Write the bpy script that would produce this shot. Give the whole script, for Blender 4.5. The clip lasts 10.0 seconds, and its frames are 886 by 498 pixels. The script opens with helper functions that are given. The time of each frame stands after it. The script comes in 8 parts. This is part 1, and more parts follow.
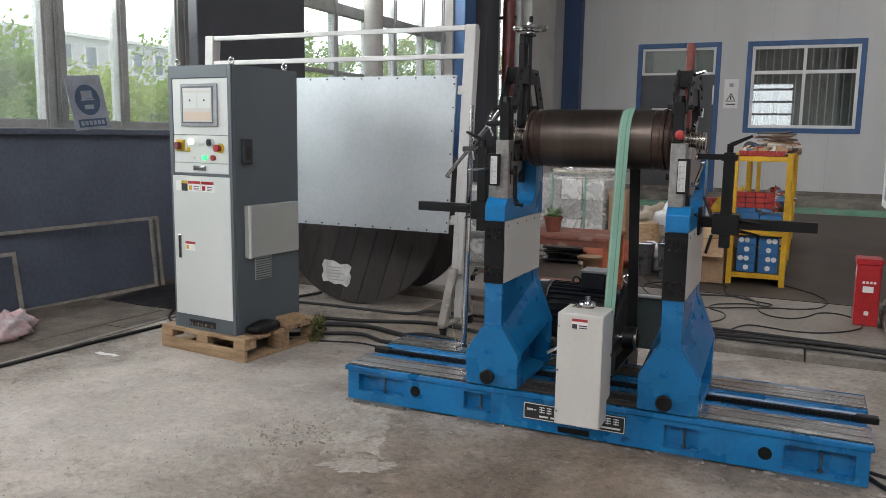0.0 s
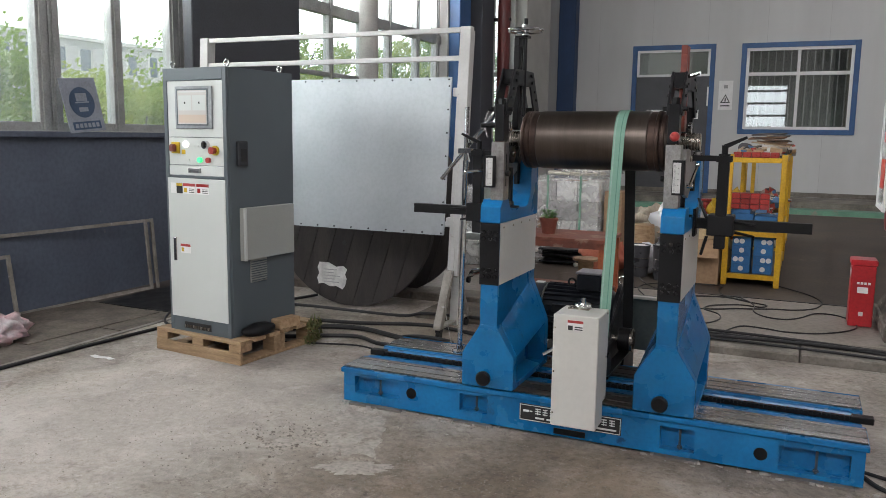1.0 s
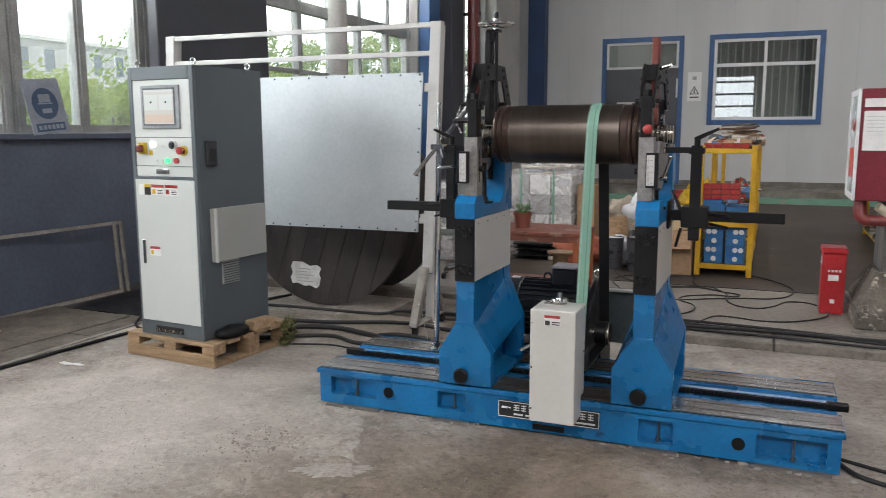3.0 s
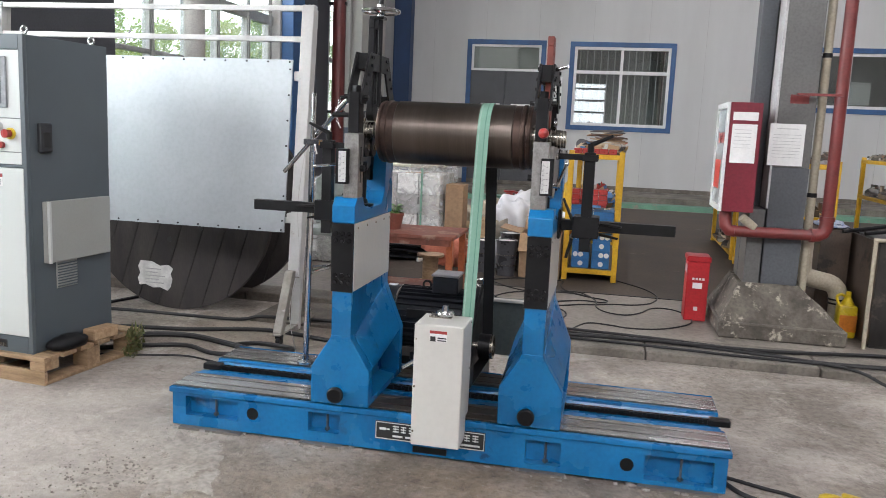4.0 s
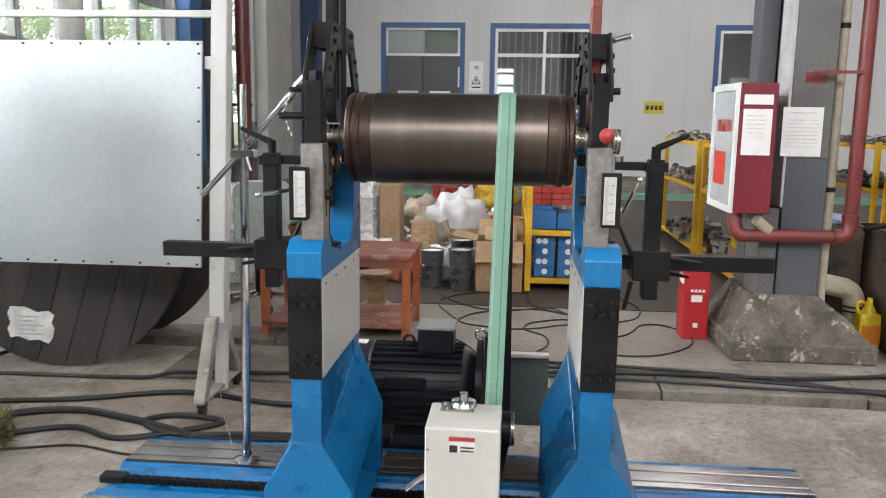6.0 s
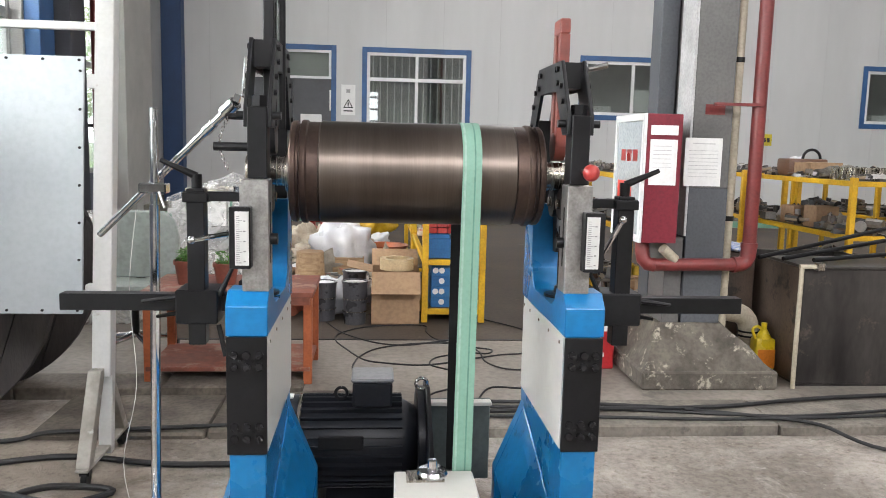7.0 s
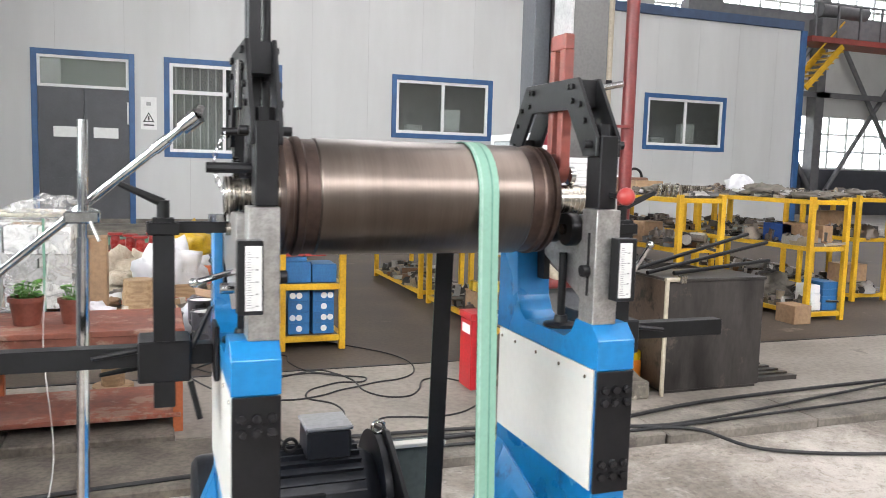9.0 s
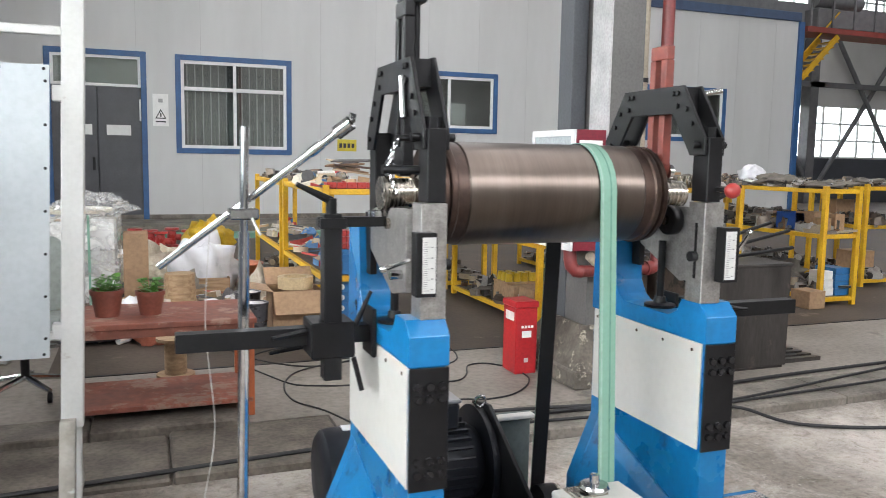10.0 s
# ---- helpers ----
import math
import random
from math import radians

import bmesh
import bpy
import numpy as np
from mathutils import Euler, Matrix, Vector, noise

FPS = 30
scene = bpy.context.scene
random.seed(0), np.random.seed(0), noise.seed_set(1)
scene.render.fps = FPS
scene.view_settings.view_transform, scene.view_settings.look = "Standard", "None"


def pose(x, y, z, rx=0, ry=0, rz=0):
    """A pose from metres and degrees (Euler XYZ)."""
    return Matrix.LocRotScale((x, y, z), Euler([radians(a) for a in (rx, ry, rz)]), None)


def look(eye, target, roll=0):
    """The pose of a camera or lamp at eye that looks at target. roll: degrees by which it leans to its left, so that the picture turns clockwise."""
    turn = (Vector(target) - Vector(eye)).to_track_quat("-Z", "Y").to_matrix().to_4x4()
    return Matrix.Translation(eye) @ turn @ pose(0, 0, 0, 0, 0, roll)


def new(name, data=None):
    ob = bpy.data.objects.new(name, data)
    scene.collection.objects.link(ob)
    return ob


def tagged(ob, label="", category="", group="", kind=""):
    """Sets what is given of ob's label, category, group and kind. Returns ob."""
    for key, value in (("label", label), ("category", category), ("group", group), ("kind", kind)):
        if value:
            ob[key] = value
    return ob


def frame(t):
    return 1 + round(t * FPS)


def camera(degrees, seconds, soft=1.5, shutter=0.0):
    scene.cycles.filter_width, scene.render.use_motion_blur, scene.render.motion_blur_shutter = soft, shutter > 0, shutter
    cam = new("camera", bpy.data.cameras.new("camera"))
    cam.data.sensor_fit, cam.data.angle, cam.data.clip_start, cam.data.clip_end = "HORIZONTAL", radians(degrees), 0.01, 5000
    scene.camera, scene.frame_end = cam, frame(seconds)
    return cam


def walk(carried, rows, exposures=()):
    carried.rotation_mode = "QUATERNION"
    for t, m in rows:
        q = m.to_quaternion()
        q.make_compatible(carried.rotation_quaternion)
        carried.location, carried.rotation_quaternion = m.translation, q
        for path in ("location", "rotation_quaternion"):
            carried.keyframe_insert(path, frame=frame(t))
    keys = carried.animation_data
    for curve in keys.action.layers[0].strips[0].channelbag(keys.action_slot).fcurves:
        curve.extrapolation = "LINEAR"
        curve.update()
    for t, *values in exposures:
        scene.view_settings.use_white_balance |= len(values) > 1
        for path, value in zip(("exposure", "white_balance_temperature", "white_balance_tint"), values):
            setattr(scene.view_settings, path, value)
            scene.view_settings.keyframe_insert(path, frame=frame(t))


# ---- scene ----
cam = camera(58.4, 10.0, soft=0.4, shutter=0.35)
PATH = [
    (0, (0.028, -0.047, 1.401), (-0.793, 1.754, 1.113), 0.9),
    (0.5, (0.034, -0.039, 1.387), (-0.786, 1.763, 1.106), 0.6),
    (1, (0.028, -0.048, 1.401), (-0.783, 1.758, 1.118), 0.8),
    (1.5, (0.034, -0.043, 1.39), (-0.769, 1.768, 1.114), 0.5),
    (2, (0.039, -0.057, 1.4), (-0.766, 1.751, 1.111), 0.4),
    (2.2, (0.037, -0.041, 1.389), (-0.773, 1.765, 1.104), 0.1),
    (3.3, (-0.02, 0.006, 1.407), (-0.678, 1.87, 1.103), -0.4),
    (3.5, (-0.054, 0.061, 1.405), (-0.549, 1.975, 1.104), 0.9),
    (4, (-0.189, 0.25, 1.41), (-0.594, 2.186, 1.111), 2.5),
    (4.5, (-0.348, 0.538, 1.424), (-0.828, 2.454, 1.11), 0.5),
    (5, (-0.52, 0.787, 1.413), (-0.902, 2.72, 1.07), 1.1),
    (5.2, (-0.569, 0.885, 1.414), (-0.894, 2.826, 1.055), 0.4),
    (6.3, (-0.782, 1.373, 1.459), (-0.849, 3.351, 1.169), 1.7),
    (6.5, (-0.851, 1.422, 1.463), (-0.817, 3.404, 1.195), 2.1),
    (7, (-0.983, 1.519, 1.468), (-0.81, 3.495, 1.208), 1.4),
    (7.5, (-1.06, 1.643, 1.468), (-0.825, 3.618, 1.251), 0.4),
    (8, (-1.134, 1.741, 1.471), (-0.76, 3.699, 1.315), 0.5),
    (8.5, (-1.245, 1.807, 1.47), (-0.731, 3.734, 1.309), 1.4),
    (9, (-1.477, 1.84, 1.464), (-0.791, 3.708, 1.26), 1.6),
    (9.5, (-1.686, 1.78, 1.45), (-0.982, 3.64, 1.238), 1.6),
    (10, (-1.897, 1.734, 1.476), (-1.191, 3.592, 1.253), 1.0),
]
walk(cam, [(t, look(eye, target, roll)) for t, eye, target, roll in PATH],
     exposures=[(0.0, -0.27, 6420, 11), (2.2, -0.27, 6420, 11), (3.5, 0.07, 6450, 11), (4.0, 0.24, 6320, 12), (5.0, 0.28, 6320, 11), (6.4, 0.5, 6500, 10), (7.0, 0.6, 6450, 10), (8.0, 0.7, 6450, 10), (8.5, 0.95, 6450, 10), (9.0, 0.94, 6380, 10), (9.5, 0.80, 6330, 10), (10.0, 0.6, 6300, 9)])

# ---- light ----
W = bpy.data.worlds.new("sky")
scene.world = W
W.use_nodes = True
_nt = W.node_tree
_sky = _nt.nodes.new("ShaderNodeTexSky")
_sky.sky_type = "NISHITA"
_sky.sun_disc = False
_sky.sun_elevation, _sky.sun_rotation = radians(68), radians(120)
_sky.air_density, _sky.dust_density = 1.0, 6.0
_nt.links.new(_sky.outputs[0], _nt.nodes["Background"].inputs[0])
_nt.nodes["Background"].inputs[1].default_value = 0.15
_sun = new("sun", bpy.data.lights.new("sun", "SUN"))
_sun.data.energy, _sun.data.angle, _sun.data.color = 5.0, radians(20), (1.0, 0.97, 0.92)
_sun.matrix_world = look((0, 0, 40), (-14, 8, 0))


def area(name, eye, target, sx, sy, watts, color=(1, 1, 1)):
    l = bpy.data.lights.new(name, "AREA")
    l.shape, l.size, l.size_y, l.energy, l.color = "RECTANGLE", sx, sy, watts, color
    ob = new(name, l)
    ob.matrix_world = look(eye, target)
    return ob


# daylight in the left windows; roof and rear gable lamps are added, unseen fills
area("window_light", (-5.66, 2.0, 3.05), (5, 2.0, 1.0), 7.6, 1.0, 445, (1.0, 0.962, 0.975))
area("window_light", (-5.66, 10.0, 3.9), (5, 10.0, 1.2), 4.0, 1.2, 290, (1.0, 0.962, 0.975))
area("roof_fill", (3.0, 9.0, 9.3), (3.0, 9.0, 0), 2.0, 24.0, 430, (1.0, 0.955, 0.97))
area("roof_fill", (12.0, 11.0, 9.3), (12.0, 11.0, 0), 2.0, 26.0, 230, (1.0, 0.955, 0.97))
area("roof_fill", (21.0, 11.0, 9.3), (21.0, 11.0, 0), 2.0, 26.0, 420, (1.0, 0.962, 0.975))
# added front fill from the unseen rear gable
area("gable_fill", (3.0, -6.9, 7.7), (1.5, 5.0, 0.6), 14.0, 2.2, 900, (1.0, 0.955, 0.97))


# ---- materials ----
def mk(name, c1, c2=None, rough=0.5, metal=0.0, scale=5.0, fine=60.0, bump=0.15, mix=0.5, wear=None, wear_amount=0.55, stretch=(1, 1, 1), rvar=0.15, vary=0.0, spec=0.5):
    """A surface with broad and fine variation, roughness changes and fine relief."""
    m = bpy.data.materials.new(name)
    m.use_nodes = True
    nt = m.node_tree
    N, L = nt.nodes, nt.links
    b = N["Principled BSDF"]
    tc = N.new("ShaderNodeTexCoord")
    mp = N.new("ShaderNodeMapping")
    mp.inputs["Scale"].default_value = stretch
    L.new(tc.outputs["Object"], mp.inputs[0])
    n1, n2 = N.new("ShaderNodeTexNoise"), N.new("ShaderNodeTexNoise")
    n1.inputs["Scale"].default_value, n1.inputs["Detail"].default_value = scale, 6
    n2.inputs["Scale"].default_value, n2.inputs["Detail"].default_value = fine, 4
    L.new(mp.outputs[0], n1.inputs[0])
    L.new(mp.outputs[0], n2.inputs[0])
    c2 = c2 or tuple(0.75 * v for v in c1)
    r = N.new("ShaderNodeValToRGB")
    r.color_ramp.elements[0].position, r.color_ramp.elements[1].position = 0.35, 0.68
    r.color_ramp.elements[0].color, r.color_ramp.elements[1].color = (*c2, 1), (*c1, 1)
    L.new(n1.outputs[0], r.inputs[0])
    mx = N.new("ShaderNodeMix")
    mx.data_type, mx.blend_type = "RGBA", "MULTIPLY"
    mx.inputs[0].default_value = mix
    r2 = N.new("ShaderNodeValToRGB")
    r2.color_ramp.elements[0].position, r2.color_ramp.elements[1].position = 0.3, 0.6
    r2.color_ramp.elements[0].color = (0.6, 0.6, 0.6, 1)
    L.new(n2.outputs[0], r2.inputs[0])
    L.new(r.outputs[0], mx.inputs[6])
    L.new(r2.outputs[0], mx.inputs[7])
    col = mx.outputs[2]
    if wear:
        n3 = N.new("ShaderNodeTexNoise")
        n3.inputs["Scale"].default_value, n3.inputs["Detail"].default_value = scale * 1.7, 9
        n3.inputs["Roughness"].default_value = 0.7
        L.new(tc.outputs["Object"], n3.inputs[0])
        r3 = N.new("ShaderNodeValToRGB")
        r3.color_ramp.elements[0].position, r3.color_ramp.elements[1].position = wear_amount, wear_amount + 0.07
        L.new(n3.outputs[0], r3.inputs[0])
        m3 = N.new("ShaderNodeMix")
        m3.data_type = "RGBA"
        L.new(r3.outputs[0], m3.inputs[0])
        L.new(col, m3.inputs[6])
        m3.inputs[7].default_value = (*wear, 1)
        col = m3.outputs[2]
    if vary:
        oi = N.new("ShaderNodeObjectInfo")
        hs = N.new("ShaderNodeHueSaturation")
        mr = N.new("ShaderNodeMapRange")
        mr.inputs[3].default_value, mr.inputs[4].default_value = 1 - vary, 1 + vary
        L.new(oi.outputs["Random"], mr.inputs[0])
        L.new(mr.outputs[0], hs.inputs["Value"])
        L.new(col, hs.inputs["Color"])
        col = hs.outputs[0]
    L.new(col, b.inputs["Base Color"])
    rr = N.new("ShaderNodeMapRange")
    rr.inputs[3].default_value, rr.inputs[4].default_value = max(0.02, rough - rvar), min(1.0, rough + rvar)
    L.new(n1.outputs[0], rr.inputs[0])
    L.new(rr.outputs[0], b.inputs["Roughness"])
    b.inputs["Metallic"].default_value = metal
    b.inputs["Specular IOR Level"].default_value = spec
    if bump:
        bp = N.new("ShaderNodeBump")
        bp.inputs["Strength"].default_value, bp.inputs["Distance"].default_value = bump, 0.004
        L.new(n2.outputs[0], bp.inputs["Height"])
        L.new(bp.outputs[0], b.inputs["Normal"])
    return m


def glass_mat(name, tint=(1, 1, 1), gloss=0.02, base=0.07, dust=0.0):
    m = bpy.data.materials.new(name)
    m.use_nodes = True
    N, L = m.node_tree.nodes, m.node_tree.links
    N.remove(N["Principled BSDF"])
    out = N["Material Output"]
    t, g, f, x = N.new("ShaderNodeBsdfTransparent"), N.new("ShaderNodeBsdfGlossy"), N.new("ShaderNodeLayerWeight"), N.new("ShaderNodeMixShader")
    t.inputs[0].default_value = (*tint, 1)
    g.inputs["Roughness"].default_value = gloss
    f.inputs[0].default_value = 0.5
    pw, ad = N.new("ShaderNodeMath"), N.new("ShaderNodeMath")
    pw.operation, ad.operation = "POWER", "MULTIPLY_ADD"
    pw.inputs[1].default_value, ad.inputs[1].default_value, ad.inputs[2].default_value = 4.0, 0.8, base
    L.new(f.outputs["Facing"], pw.inputs[0])
    L.new(pw.outputs[0], ad.inputs[0])
    L.new(ad.outputs[0], x.inputs[0])
    L.new(t.outputs[0], x.inputs[1])
    L.new(g.outputs[0], x.inputs[2])
    L.new(x.outputs[0], out.inputs[0])
    if dust:
        # a film of dust that scatters the daylight behind it
        d, n, r, y = N.new("ShaderNodeBsdfTranslucent"), N.new("ShaderNodeTexNoise"), N.new("ShaderNodeMapRange"), N.new("ShaderNodeMixShader")
        d.inputs[0].default_value = (0.80, 0.82, 0.78, 1)
        n.inputs["Scale"].default_value, n.inputs["Detail"].default_value = 2.5, 6
        r.inputs[3].default_value, r.inputs[4].default_value = dust * 0.5, dust * 1.5
        L.new(n.outputs[0], r.inputs[0])
        L.new(r.outputs[0], y.inputs[0])
        L.new(x.outputs[0], y.inputs[1])
        L.new(d.outputs[0], y.inputs[2])
        L.new(y.outputs[0], out.inputs[0])
    return m


def glow(name, c, s):
    m = bpy.data.materials.new(name)
    m.use_nodes = True
    b = m.node_tree.nodes["Principled BSDF"]
    b.inputs["Base Color"].default_value = (*c, 1)
    b.inputs["Emission Color"].default_value, b.inputs["Emission Strength"].default_value = (*c, 1), s
    return m


def concrete_mat():
    m = mk("floor_concrete", (0.41, 0.365, 0.318), (0.23, 0.20, 0.168), rough=0.8, scale=1.6, fine=30, bump=0.9, mix=0.8)
    N, L = m.node_tree.nodes, m.node_tree.links
    b = N["Principled BSDF"]
    col = b.inputs["Base Color"].links[0].from_socket
    tc = next(n for n in N if n.type == "TEX_COORD")

    def layer(kind, scale, lo, hi, color, factor, detail=10, rough=0.65, multiply=False):
        n = N.new("ShaderNodeTexNoise" if kind == "noise" else "ShaderNodeTexVoronoi")
        n.inputs["Scale"].default_value = scale
        if kind == "noise":
            n.inputs["Detail"].default_value, n.inputs["Roughness"].default_value = detail, rough
            n.inputs["Distortion"].default_value = 0.6
        L.new(tc.outputs["Object"], n.inputs["Vector"])
        r = N.new("ShaderNodeValToRGB")
        r.color_ramp.elements[0].position, r.color_ramp.elements[1].position = lo, hi
        e0, e1 = ((0, 0, 0, 1), (factor, factor, factor, 1)) if kind == "noise" else ((factor, factor, factor, 1), (0, 0, 0, 1))
        r.color_ramp.elements[0].color, r.color_ramp.elements[1].color = e0, e1
        L.new(n.outputs[0], r.inputs[0])
        x = N.new("ShaderNodeMix")
        x.data_type, x.blend_type = "RGBA", "MULTIPLY" if multiply else "MIX"
        L.new(r.outputs[0], x.inputs[0])
        L.new(nonlocal_col[0], x.inputs[6])
        x.inputs[7].default_value = (*color, 1)
        nonlocal_col[0] = x.outputs[2]

    nonlocal_col = [col]
    layer("noise", 0.7, 0.47, 0.66, (0.56, 0.515, 0.465), 0.85)           # pale dust
    layer("noise", 3.2, 0.52, 0.62, (0.52, 0.47, 0.42), 0.6, 14, 0.8)    # pale scuffs
    layer("noise", 1.0, 0.56, 0.70, (0.34, 0.29, 0.235), 0.75, 10, 0.7, True)  # brown damp patches
    layer("noise", 7.0, 0.54, 0.62, (0.50, 0.46, 0.41), 0.6, 12, 0.8, True)  # dark spots
    layer("noise", 28.0, 0.55, 0.66, (0.50, 0.47, 0.43), 0.6, 6, 0.7, True)  # pitting
    layer("voronoi", 31, 0.02, 0.09, (0.5, 0.47, 0.43), 0.4, multiply=True)  # grit
    layer("noise", 75.0, 0.52, 0.66, (0.62, 0.58, 0.54), 0.35, 3, 0.6, True)  # sandy speckle
    layer("noise", 16.0, 0.60, 0.66, (0.60, 0.56, 0.515), 0.4, 8, 0.75)  # pale crumbs and chips
    def spot(centre, lo, hi, color, factor, multiply):
        """A broad ragged area round a place on the floor."""
        dist, ns, ad, hf, rp_, x = (N.new("ShaderNode" + k) for k in ("VectorMath", "TexNoise", "Math", "Math", "ValToRGB", "Mix"))
        dist.operation, ad.operation, hf.operation = "DISTANCE", "MULTIPLY_ADD", "MULTIPLY"
        dist.inputs[1].default_value = centre
        ns.inputs["Scale"].default_value, ns.inputs["Detail"].default_value, ns.inputs["Roughness"].default_value = 2.2, 10, 0.7
        L.new(tc.outputs["Object"], dist.inputs[0])
        L.new(tc.outputs["Object"], ns.inputs["Vector"])
        L.new(ns.outputs[0], ad.inputs[0])
        ad.inputs[1].default_value, hf.inputs[1].default_value = 2.6, 0.3
        L.new(dist.outputs["Value"], ad.inputs[2])
        L.new(ad.outputs[0], hf.inputs[0])
        rp_.color_ramp.elements[0].position, rp_.color_ramp.elements[1].position = lo, hi
        rp_.color_ramp.elements[0].color, rp_.color_ramp.elements[1].color = (factor, factor, factor, 1), (0, 0, 0, 1)
        L.new(hf.outputs[0], rp_.inputs[0])
        x.data_type, x.blend_type = "RGBA", "MULTIPLY" if multiply else "MIX"
        L.new(rp_.outputs[0], x.inputs[0])
        L.new(nonlocal_col[0], x.inputs[6])
        x.inputs[7].default_value = (*color, 1)
        nonlocal_col[0] = x.outputs[2]

    spot((-2.85, 3.05, 0.0), 0.50, 0.80, (0.56, 0.52, 0.47), 0.4, False)    # broad paler area by the pallet
    spot((-2.45, 5.05, 0.0), 0.50, 0.72, (0.50, 0.45, 0.40), 0.9, True)     # shade round the rack feet, put into the floor colour
    spot((-0.65, 2.50, 0.0), 0.53, 0.86, (0.50, 0.42, 0.33), 0.9, True)     # damp earthy stain before the machine
    L.new(nonlocal_col[0], b.inputs["Base Color"])
    # chipped, uneven skin of the slab
    n9, b9 = N.new("ShaderNodeTexNoise"), N.new("ShaderNodeBump")
    n9.inputs["Scale"].default_value, n9.inputs["Detail"].default_value, n9.inputs["Roughness"].default_value = 11.0, 12, 0.72
    L.new(tc.outputs["Object"], n9.inputs["Vector"])
    b9.inputs["Strength"].default_value, b9.inputs["Distance"].default_value = 0.8, 0.022
    L.new(n9.outputs[0], b9.inputs["Height"])
    L.new(b.inputs["Normal"].links[0].from_socket, b9.inputs["Normal"])
    L.new(b9.outputs[0], b.inputs["Normal"])
    return m


M_FLOOR = concrete_mat()
M_BACKFLOOR = mk("back_floor_concrete", (0.30, 0.265, 0.228), (0.175, 0.153, 0.13), rough=0.62, scale=1.3, fine=24, bump=0.5, mix=0.65, wear=(0.13, 0.115, 0.098), wear_amount=0.60)
M_KERB = mk("kerb_concrete", (0.255, 0.23, 0.195), (0.12, 0.106, 0.088), rough=0.85, scale=3.5, fine=40, bump=0.9, mix=0.7, vary=0.12, wear=(0.09, 0.08, 0.068), wear_amount=0.60)
M_GREEN_LINE = mk("green_floor_paint", (0.16, 0.34, 0.24), (0.12, 0.25, 0.18), rough=0.6, scale=3, wear=(0.25, 0.24, 0.2), wear_amount=0.58)
M_PANEL = mk("white_sandwich_panel", (0.53, 0.535, 0.525), (0.475, 0.48, 0.47), rough=0.5, scale=1.2, fine=6, bump=0.015, mix=0.06, wear=(0.46, 0.45, 0.42), wear_amount=0.69, vary=0.02, stretch=(1, 1, 0.22))
M_JOINT = mk("panel_joint", (0.44, 0.44, 0.43), rough=0.7)
M_BLUETRIM = mk("blue_painted_trim", (0.030, 0.105, 0.26), (0.024, 0.082, 0.205), rough=0.45, scale=4, wear=(0.12, 0.16, 0.24), wear_amount=0.68)
M_DADO = mk("dark_blue_grey_wall_paint", (0.118, 0.140, 0.185), (0.092, 0.108, 0.145), rough=0.5, scale=2.0, fine=30, bump=0.2, wear=(0.24, 0.24, 0.24), wear_amount=0.665)
M_WALLHI = mk("pale_wall_paint", (0.50, 0.50, 0.48), (0.42, 0.42, 0.40), rough=0.7, scale=1.2)
M_PIER = mk("beige_pier_paint", (0.50, 0.49, 0.455), (0.41, 0.40, 0.37), rough=0.7, scale=2)
M_DARKPIER = mk("dark_pier_cladding", (0.062, 0.066, 0.078), (0.048, 0.051, 0.06), rough=0.6, scale=3)
M_ROOF = mk("ceiling_sheet", (0.40, 0.41, 0.42), rough=0.6, scale=0.5)
M_ALU = mk("aluminium_window_frame", (0.44, 0.445, 0.43), (0.33, 0.335, 0.32), rough=0.4, metal=0.3, scale=6)
M_WHITEFRAME = mk("white_window_frame", (0.72, 0.73, 0.72), (0.66, 0.67, 0.66), rough=0.35, scale=8, mix=0.2)
M_GLASS = glass_mat("window_glass", (0.93, 0.96, 0.95), dust=0.075)
M_DARKGLASS = glass_mat("office_glass", (0.80, 0.85, 0.83), 0.015, 0.21)
M_CURTAIN = mk("grey_green_curtain", (0.36, 0.40, 0.37), (0.22, 0.25, 0.23), rough=0.9, scale=3, stretch=(14, 1, 0.4))
M_DOORLEAF = mk("dark_grey_door_leaf", (0.074, 0.077, 0.084), (0.058, 0.060, 0.066), rough=0.5, scale=3)
M_OFFICE = mk("office_interior", (0.32, 0.34, 0.33), rough=0.9)
M_BLUE = mk("blue_machine_enamel", (0.008, 0.168, 0.40), (0.006, 0.112, 0.285), rough=0.28, scale=4, fine=50, bump=0.06, mix=0.35, wear=(0.010, 0.055, 0.14), wear_amount=0.61, rvar=0.1)
M_RAIL = mk("oily_machined_steel", (0.66, 0.65, 0.64), (0.36, 0.335, 0.31), rough=0.24, metal=0.85, scale=2.2, fine=60, bump=0.02, mix=0.3, rvar=0.08, stretch=(0.8, 3, 1), wear=(0.20, 0.17, 0.14), wear_amount=0.62)
M_RAILOIL = mk("oil_browned_shaded_steel", (0.15, 0.125, 0.105), (0.085, 0.07, 0.06), rough=0.4, metal=0.6, scale=6, fine=60, bump=0.05, rvar=0.1)
M_POST = mk("scraped_bright_steel", (0.44, 0.43, 0.41), (0.32, 0.31, 0.295), rough=0.36, metal=0.8, scale=45, fine=160, bump=0.12, rvar=0.12)
M_BLACK = mk("black_oxide_steel", (0.012, 0.012, 0.013), (0.007, 0.007, 0.0075), spec=0.28, rough=0.40, metal=0.1, scale=9, fine=80, bump=0.08, wear=(0.045, 0.043, 0.041), wear_amount=0.70)
M_BLACKPAINT = mk("matt_black_paint", (0.010, 0.010, 0.011), (0.006, 0.006, 0.0065), spec=0.25, rough=0.45, scale=8, bump=0.12)
M_CREAM = mk("cream_enamel_panel", (0.57, 0.56, 0.52), (0.53, 0.52, 0.48), rough=0.4, scale=3, fine=40, bump=0.03, mix=0.1)
